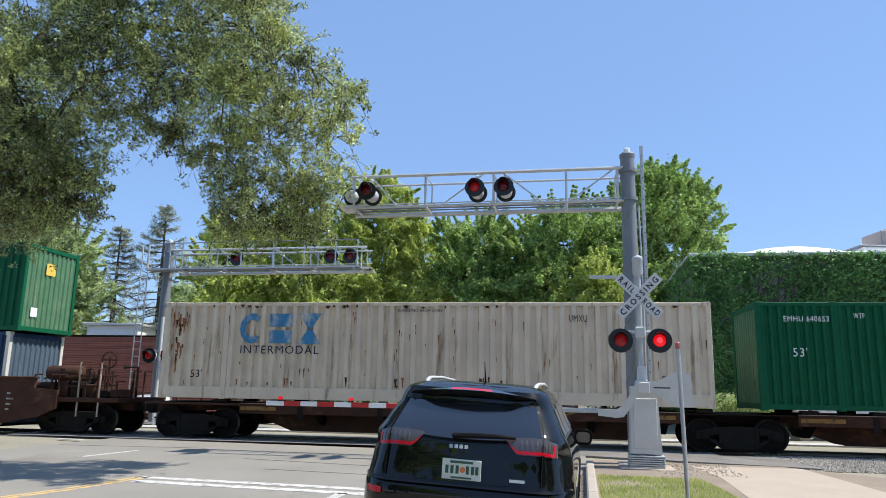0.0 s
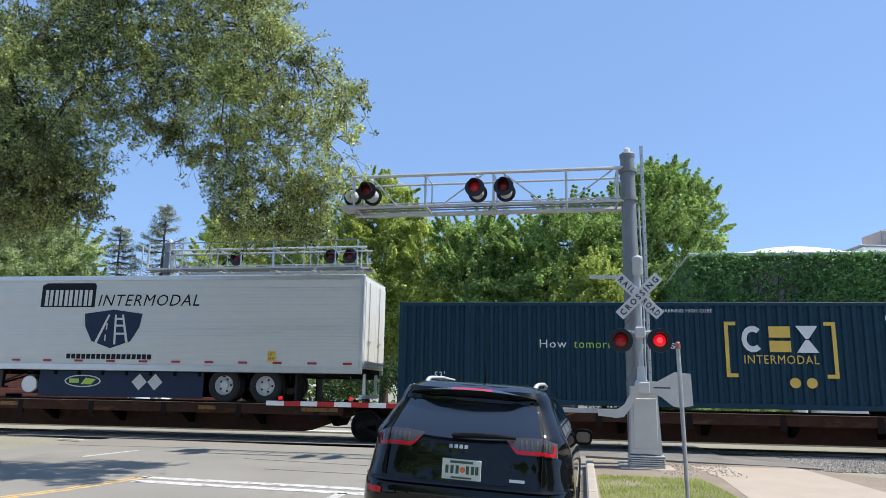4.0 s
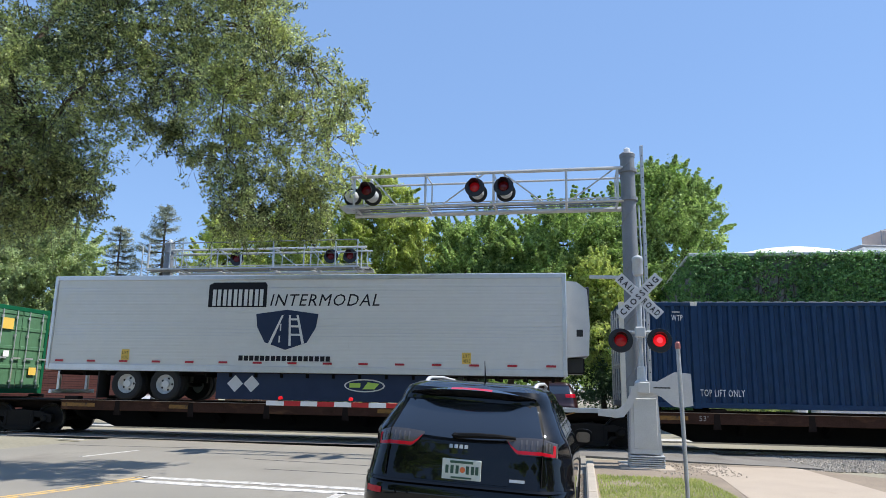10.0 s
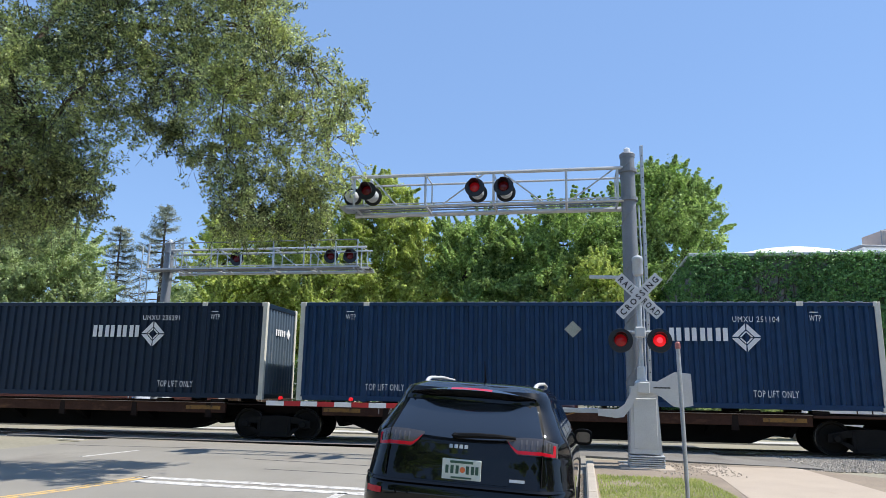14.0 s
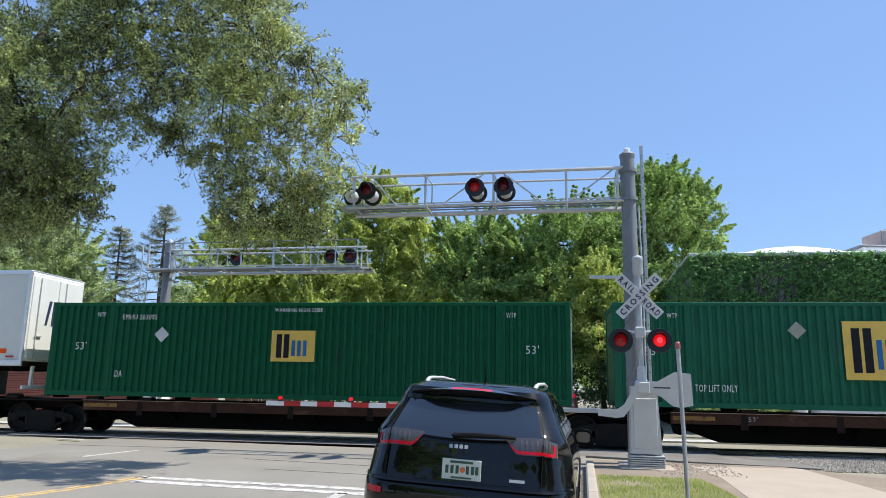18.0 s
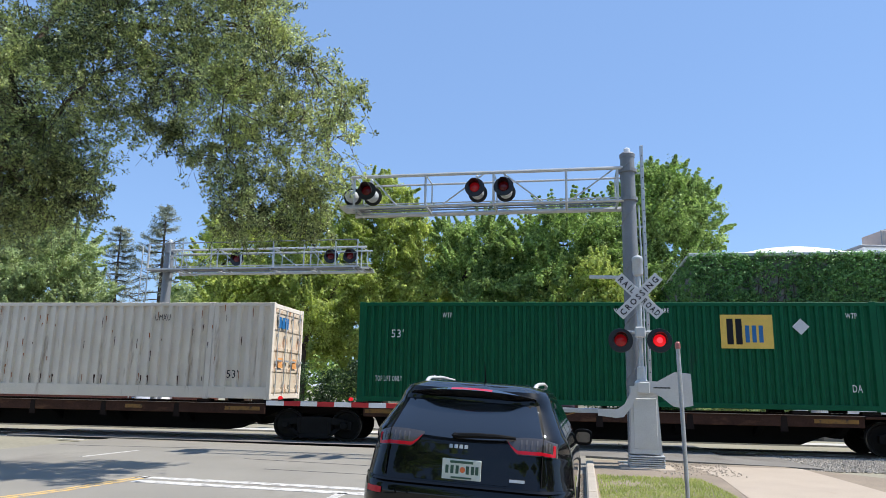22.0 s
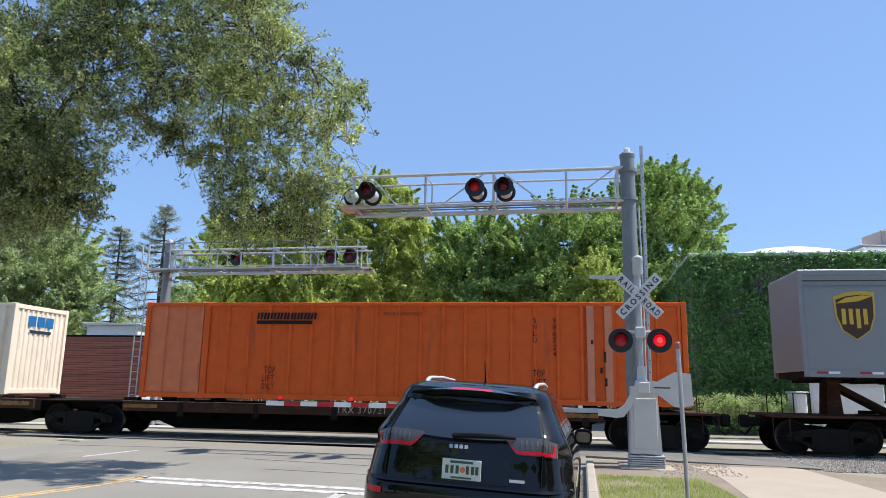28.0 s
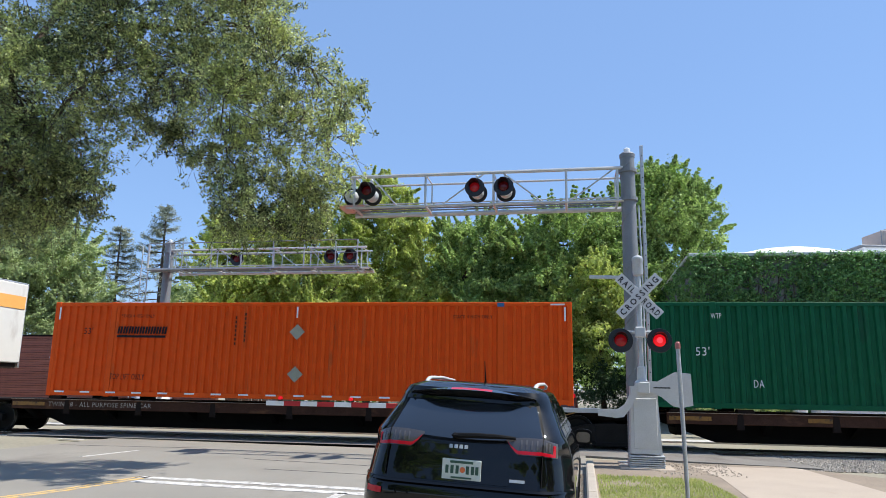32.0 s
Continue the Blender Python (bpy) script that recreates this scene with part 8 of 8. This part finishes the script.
tree((-3.6, 45, 0), [(-3.1, 45, 10.9, 2.6), (-5.1, 45, 13.6, 1.9), (-3.4, 45.5, 14.0, 1.5), (-2.2, 45, 12.4, 1.5), (-4.6, 44.6, 11.4, 2.4), (-1.2, 44, 9.2, 2.1), (-3.4, 43.6, 7.6, 2.6), (-0.8, 42, 7.0, 1.9), (-3.8, 43, 4.8, 2.2)], LEAF_YELL, "yellow-green spreading tree behind the railway", 0.30, 2.8, 0.27, 46, 0.155, 34)
tree((-8.6, 44, 0), [(-8.0, 44, 10.0, 2.7), (-6.4, 43.6, 8.0, 2.2), (-9.6, 43.4, 7.6, 2.4), (-7.8, 42.6, 5.4, 2.4), (-9.4, 44, 11.6, 1.6)], LEAF_YELL, "yellow-green broadleaf tree behind the railway", 0.28, 2.8, 0.27, 46, 0.155, 35)
tree((-12.8, 44, 0), [(-12.4, 44, 10.0, 2.4), (-14.3, 44.5, 10.9, 1.4), (-13.9, 42.6, 8.4, 1.9), (-11.4, 43, 7.4, 2.1), (-13.0, 42, 5.8, 2.2), (-11.4, 44, 11.4, 1.3)], LEAF_YELL, "yellow-green tree beside the far signal", 0.25, 2.8, 0.27, 46, 0.15, 36)
tree((-22.6, 46, 0), [(-24.6, 46, 9.6, 2.2), (-26.0, 46, 11.0, 1.8), (-22.8, 45.5, 7.0, 1.7), (-24.8, 45, 7.0, 2.3), (-23.4, 44.4, 5.0, 1.9), (-20.6, 45, 4.6, 1.3)], LEAF_LIGHT, "light green broadleaf tree behind the brown wall", 0.26, 2.8, 0.27, 46, 0.15, 37)
tree((-26.6, 45, 0), [(-25.9, 44, 8.4, 2.7), (-27.8, 45, 10.6, 2.4), (-29.0, 44.5, 7.8, 2.7), (-26.6, 43.5, 5.2, 2.6), (-31.4, 45, 9.2, 2.8)], LEAF_LIGHT, "light green broadleaf tree behind the brown wall", 0.28, 2.8, 0.27, 46, 0.15, 38)
tree((-34.5, 44, 0), [(-34, 44, 9.4, 3.0), (-36.5, 44, 8, 2.8), (-33.6, 43, 6, 2.6)], LEAF_LIGHT, "light green broadleaf tree behind the brown wall", 0.28, 1.3, 0.5, 40, 0.2, 39)


tree((-5.5, 53, 0), [(-5.5, 52, 8.5, 3.0), (-8.5, 52, 8.0, 2.8), (-2.4, 52, 8.2, 2.8), (-5.5, 51, 5.0, 3.0), (-9.5, 51.5, 5.0, 2.8), (-2.0, 51, 5.0, 2.8)], LEAF_YELL, "yellow-green tree farther behind the railway", 0.3, 1.2, 0.5, 34, 0.32, 41)
tree((-15.5, 54, 0), [(-15.0, 53, 8.2, 2.8), (-12.4, 53, 8.4, 2.6), (-18.0, 53, 7.0, 2.6), (-15, 52, 4.8, 2.9), (-18.6, 52, 4.4, 2.6)], LEAF_LIGHT, "light green tree farther behind the railway", 0.3, 1.2, 0.5, 34, 0.32, 42)
tree((5.0, 52, 0), [(4.6, 51, 8.4, 3.0), (8.0, 51, 8.6, 3.0), (1.4, 51, 8.0, 2.8), (5, 50, 5.0, 3.0), (9.5, 50, 5, 3.0)], LEAF_DEEP, "green tree farther behind the railway", 0.3, 1.2, 0.5, 34, 0.32, 43)


def conifer(base, h, seed):
    rng_ = random.Random(seed)
    t = thing("conifer", Matrix.Translation(base), "tall sparse grey-green conifer with level branches", "tree", "conifers")
    part("trunk", Geo().tube([(0, 0, -0.2), (0.05, 0, h * 0.5), (0, 0, h)], [0.30, 0.18, 0.03], 8), M_BARK, t)
    g, spots_ = Geo(), []
    z = h * 0.22
    while z < h - 0.3:
        reach = 0.40 + (h - z) * 0.44 * rng_.uniform(0.7, 1.15)
        for k in range(6):
            a_ = rng_.uniform(0, 6.28)
            e_ = Vector((math.cos(a_) * reach, math.sin(a_) * reach, z + reach * 0.12))
            m1 = Vector((e_.x * 0.5, e_.y * 0.5, z - reach * 0.08))
            g.tube([(0, 0, z), m1, e_], [0.05, 0.03, 0.012], 4, False)
            for q in range(5):
                w_ = m1.lerp(e_, q / 4) if q > 1 else Vector((0, 0, z)).lerp(m1, 0.6 + 0.3 * q)
                spots_.append((w_.x, w_.y, w_.z - 0.04, 0.22))
        z += 0.42 + (h - z) * 0.025
    part("branch_mass", g, M_BARK, t, kind="stuff")
    part("needles", leaf_mesh("needles", spots_, 20, 0.22, LEAF_CON, seed, 1.4, 0.24), LEAF_CON, t, kind="stuff")
    return t


conifer((-24.2, 60, 0), 17.0, 3)
conifer((-28.0, 60, 0), 15.0, 4)
conifer((1.6, 66, 0), 17.5, 5)
conifer((-33.5, 62, 0), 15.5, 6)

wr = np.random.default_rng(8)
fw = []
for k in range(46):
    x = -75 + 150 * k / 45
    fw.append((x + wr.normal(0, 1), 72 + wr.normal(0, 4), 3.6 + wr.uniform(-0.6, 1.2), 4.2))
far_w = leaf_mesh("far_woods", blob_clumps(fw, 0.25, 0.9, 9), 28, 0.6, LEAF_DEEP, 10)
tagged(new("far_woods", far_w), "dark green woods in the distance", "woods", kind="stuff")
us = [(x, 36.5 + 1.2 * math.sin(x), 1.5 + 0.5 * math.sin(x * 1.7), 1.5) for x in (-7.5, -5.2, -3.0, -0.8, 1.2, 7.6, 9.0)]
tagged(new("shrubs", leaf_mesh("shrubs", blob_clumps(us, 3.0, 0.35, 14), 40, 0.14, LEAF_SHRUB, 15)), "green shrubs under the trees, with the shade in their leaf colour", "shrubs", kind="stuff")


# ---- buildings and walls beyond the track ----
bld = thing("ivy_building", on_track(6.0, 9.35), "flat-roofed building whose walls are covered in dark ivy", "building", kind="")
FW, FD, FH = 34.0, 17.0, 7.28
part("front_wall", Geo().box(0, FW, 0, 0.3, -0.1, FH), M_STUCCO, bld, "grey stucco wall under ivy")
sd_ = Matrix.Rotation(-RD - TH, 4, "Z")
part("side_wall", Geo().box(0, 0.3, 0.3, FD, -0.1, FH), M_STUCCO, bld, at=sd_)
part("back_wall", Geo().box(3.0, FW, FD - 1.2, FD - 0.9, -0.1, FH), M_STUCCO, bld)
part("end_wall", Geo().box(FW - 0.3, FW, 0.3, FD - 1.2, -0.1, FH), M_STUCCO, bld)
part("roof", Geo().box(0.5, FW - 0.3, 0.3, FD - 1.2, FH - 0.3, FH - 0.1), M_ROOFWHITE, bld)
part("coping", Geo().box(-0.08, FW + 0.1, -0.12, 0.38, FH, FH + 0.16, 0.02), M_SILVER, bld, "pale grey metal coping")
part("coping", Geo().box(-0.1, 0.38, 0.40, FD, FH, FH + 0.16, 0.02), M_SILVER, bld, at=sd_)
win = part("window", Geo().box(9.2, 10.4, -0.08, -0.005, 3.6, 4.9, 0.02), M_SILVER, bld, "pale framed window among the ivy")
part("pane", Geo().box(9.3, 10.3, -0.09, -0.082, 3.7, 4.8), M_TINT, win)
ri = np.random.default_rng(17)
iv = []
while len(iv) < 12000:
    x, z = ri.uniform(-0.05, 17), ri.uniform(0.1, FH + 0.12)
    bare = math.exp(-(((x - 3.3) / 0.9) ** 2 + ((z - 5.9) / 0.9) ** 2) ** 2) + 0.5 * math.exp(-(((x - 3.9) / 0.5) ** 2 + ((z - 6.9) / 0.7) ** 2))
    if ri.uniform() > bare * 0.72 and (noise.noise(Vector((x * 0.7, z * 0.7, 5))) > -0.75 or ri.uniform() < 0.5):
        iv.append((x, -0.05 - 0.12 * ri.uniform() ** 2, z, 0.13))
part("ivy", leaf_mesh("ivy", iv, 22, 0.085, LEAF_IVY, 18, 0.55, 0.9, puff=0.9), LEAF_IVY, bld, "dark green ivy leaves", kind="stuff")
iv2 = [(-0.02 - 0.06 * ri.uniform(), ri.uniform(0, FD), ri.uniform(0.1, FH), 0.10) for _ in range(1300)]
part("ivy", leaf_mesh("ivy", iv2, 20, 0.11, LEAF_IVY, 19, 0.25, 0.85), LEAF_IVY, bld, "dark green ivy leaves", at=sd_, kind="stuff")
vine = Geo()
for k in range(34):
    x, z = 2.2 + ri.uniform(0, 2.6), 4.6 + ri.uniform(0, 0.6)
    pts_ = [(x, -0.015, z)]
    for q in range(5):
        x, z = x + ri.normal(0.05, 0.16), z + ri.uniform(0.2, 0.5)
        pts_.append((x, -0.015, min(z, FH)))
    vine.tube(pts_, [0.018, 0.015, 0.012, 0.01, 0.008, 0.004], 4, False)
part("vine_stem", vine, M_BARK, bld, "bare brown vine stems", kind="stuff")

hall = thing("domed_hall", (26.5, 51.0, 0), "pale hall with a low white dome behind the ivy building", "building")
part("wall", Geo().box(-9, 14, -6, 8, -0.1, 10.3, 0.05), M_STUCCO, hall)
part("dome", Geo().lathe([(5.6, 10.2), (5.4, 10.45), (4.8, 10.75), (3.8, 11.1), (2.6, 11.4), (1.2, 11.58), (0.05, 11.62)], (-2.0, -1.0, 0.15), 2, 40), M_ROOFWHITE, hall, "low white dome", smooth=True)
part("plant_box", Geo().box(0.9, 3.4, -5.9, -3.5, 10.3, 11.12, 0.04), M_ROOFWHITE, hall, "white rooftop plant box")
part("plant_cap", Geo().box(0.7, 3.4, -6.0, -3.4, 11.10, 11.24, 0.03), M_POLE, hall)
part("stair_head", Geo().box(3.5, 6.8, -5.6, -1.5, 10.3, 12.72, 0.05), M_TANBOX, hall, "tan metal rooftop enclosure")
for k in range(4):
    part("rail_post", Geo().tube([(2.3 + 0.45 * k, -5.7, 11.2), (2.3 + 0.45 * k, -5.7, 12.3)], 0.03, 6), M_POLE, hall)
part("guard_rail", Geo().tube([(2.3, -5.7, 12.27), (3.7, -5.7, 12.27)], 0.03, 6), M_POLE, hall)

# brown clad wall beyond the track, in long level boards
wall = thing("boundary_wall", on_track(-36.0, 9.9), "long red-brown wall of level boards beyond the track", "wall")
WL = 20.7
part("core", Geo().box(0, WL, 0.03, 0.22, -0.1, 3.75), M_WALLBACK, wall)
for k in range(33):
    part("board", lambda: Geo().box(0, WL, -0.03, 0.03, 0.008, 0.106, 0.012), M_BRICK, wall, at=(0, 0, 0.02 + 0.113 * k), key="wboard")
part("cap", Geo().box(-0.05, WL + 0.05, -0.06, 0.27, 3.75, 3.83, 0.01), M_CAR_DARK, wall)
fence = thing("board_fence", on_track(-15.2, 10.6), "weathered brown upright board fence", "fence")
for k in range(20):
    part("board", lambda: Geo().box(-0.075, 0.075, -0.012, 0.012, 0.0, 2.5, 0.006), M_FENCE, fence, at=(0.08 + 0.165 * k, 0.01 * (k % 3), 0), key="fboard")
for z in (0.5, 1.9):
    part("rail", Geo().box(0, 3.3, 0.03, 0.10, z, z + 0.09), M_FENCE, fence)
shed = thing("outbuilding", (-18.4, 40.0, 0), "low white flat-roofed outbuilding behind the wall", "shed")
part("wall", Geo().box(-1.6, 1.3, 0, 2.5, -0.1, 4.75, 0.03), M_ROOFWHITE, shed)
part("roof", Geo().box(-1.8, 1.5, -0.2, 2.7, 4.75, 4.88, 0.02), M_SILVER, shed)

hedge = tagged(new("hedge", leaf_mesh("hedge", blob_clumps([(9.95 + 0.46 * k, 27.0 + 0.05 * (k % 2), 1.05, 0.56) for k in range(7)], 9, 0.14, 23), 36, 0.085, LEAF_LIGHT, 24)), "low clipped light green hedge by the ivy wall", "hedge", kind="stuff")
for x, w_, h_, lab in ((13.20, 0.34, 1.62, "small pale meter post by the track"), (15.05, 2.2, 2.02, "large white steel equipment cabinet by the track")):
    cb = thing("equipment_cabinet", Matrix.Translation((x, 26.3, 0)) @ Matrix.Rotation(TH, 4, "Z"), lab, "cabinet", "equipment cabinets")
    part("body", Geo().box(-w_ / 2, w_ / 2, 0, 1.1, 0.1, h_, 0.03), M_GATEWHITE, cb)
    part("door", Geo().box(-w_ / 2 + 0.06, w_ / 2 - 0.06, -0.03, 0.0, 0.25, h_ - 0.12, 0.01), M_GATEWHITE, cb)
    part("roof", Geo().box(-w_ / 2 - 0.06, w_ / 2 + 0.06, -0.08, 1.16, h_, h_ + 0.07, 0.02), M_SILVER, cb)
    part("plinth", Geo().box(-w_ / 2, w_ / 2, 0, 1.1, -0.1, 0.1), M_CONC, cb)

# unseen trees round the viewer, added to close the place, dim skylight and reflections
for k, (x, y, h_) in enumerate(((-10.5, -10, 9.0), (-14, -22, 10.0), (9.5, -9, 8.5), (13, -20, 10.0), (-17, 1, 8.0), (13.5, -1, 8.0), (-5.5, -30, 11.0), (4.5, -31, 11.0))):
    tree((x, y, 0), [(x, y, h_, 3.2), (x + 2.0, y + 0.8, h_ - 1.6, 2.7), (x - 2.1, y - 0.6, h_ - 1.4, 2.8), (x + 0.3, y - 1.2, h_ + 2.0, 2.5), (x, y + 1, h_ - 4.0, 3.0), (x + 2.2, y, h_ - 5.0, 2.4), (x - 2.2, y, h_ - 5.0, 2.4)], LEAF_DEEP, "unseen leafy tree added to darken reflections and skylight", 0.26, 0.9, 0.5, 20, 0.42, 50 + k)


# ---- what moves ----
def gone(t):
    """How far the train has run along the track after t seconds; it slows a little."""
    return -(0.09 + 11.22 * t - 0.01225 * t * t + 0.0001 * t ** 3)


def motions():
    times = [2.0 * k for k in range(17)]
    for ob, s, z in MOVERS:
        walk(ob, [(t, on_track(s + gone(t), 0, z)) for t in times])

    # wheels turn while their car is near the crossing
    for ws, s, m in SPIN:
        seen = [k for k in range(0, 961) if -30 < s + m.translation.x + gone(k / FPS) < 20]
        if not seen:
            continue
        seen = sorted({0, *range(seen[0], seen[-1] + 1), 960})
        lo, hi = seen[1] if seen[0] == 0 and len(seen) > 2 and seen[1] > 1 else 0, seen[-2] if seen[-2] < 959 else 960
        g0 = gone(lo / FPS)
        rows = []
        for k in seen:
            g = gone(min(max(k, lo), hi) / FPS) - g0
            rows.append((k / FPS, m @ Matrix.Rotation(math.fmod(g / 0.4575, 2 * math.pi), 4, "Y")))
        walk(ws, rows)


motions()
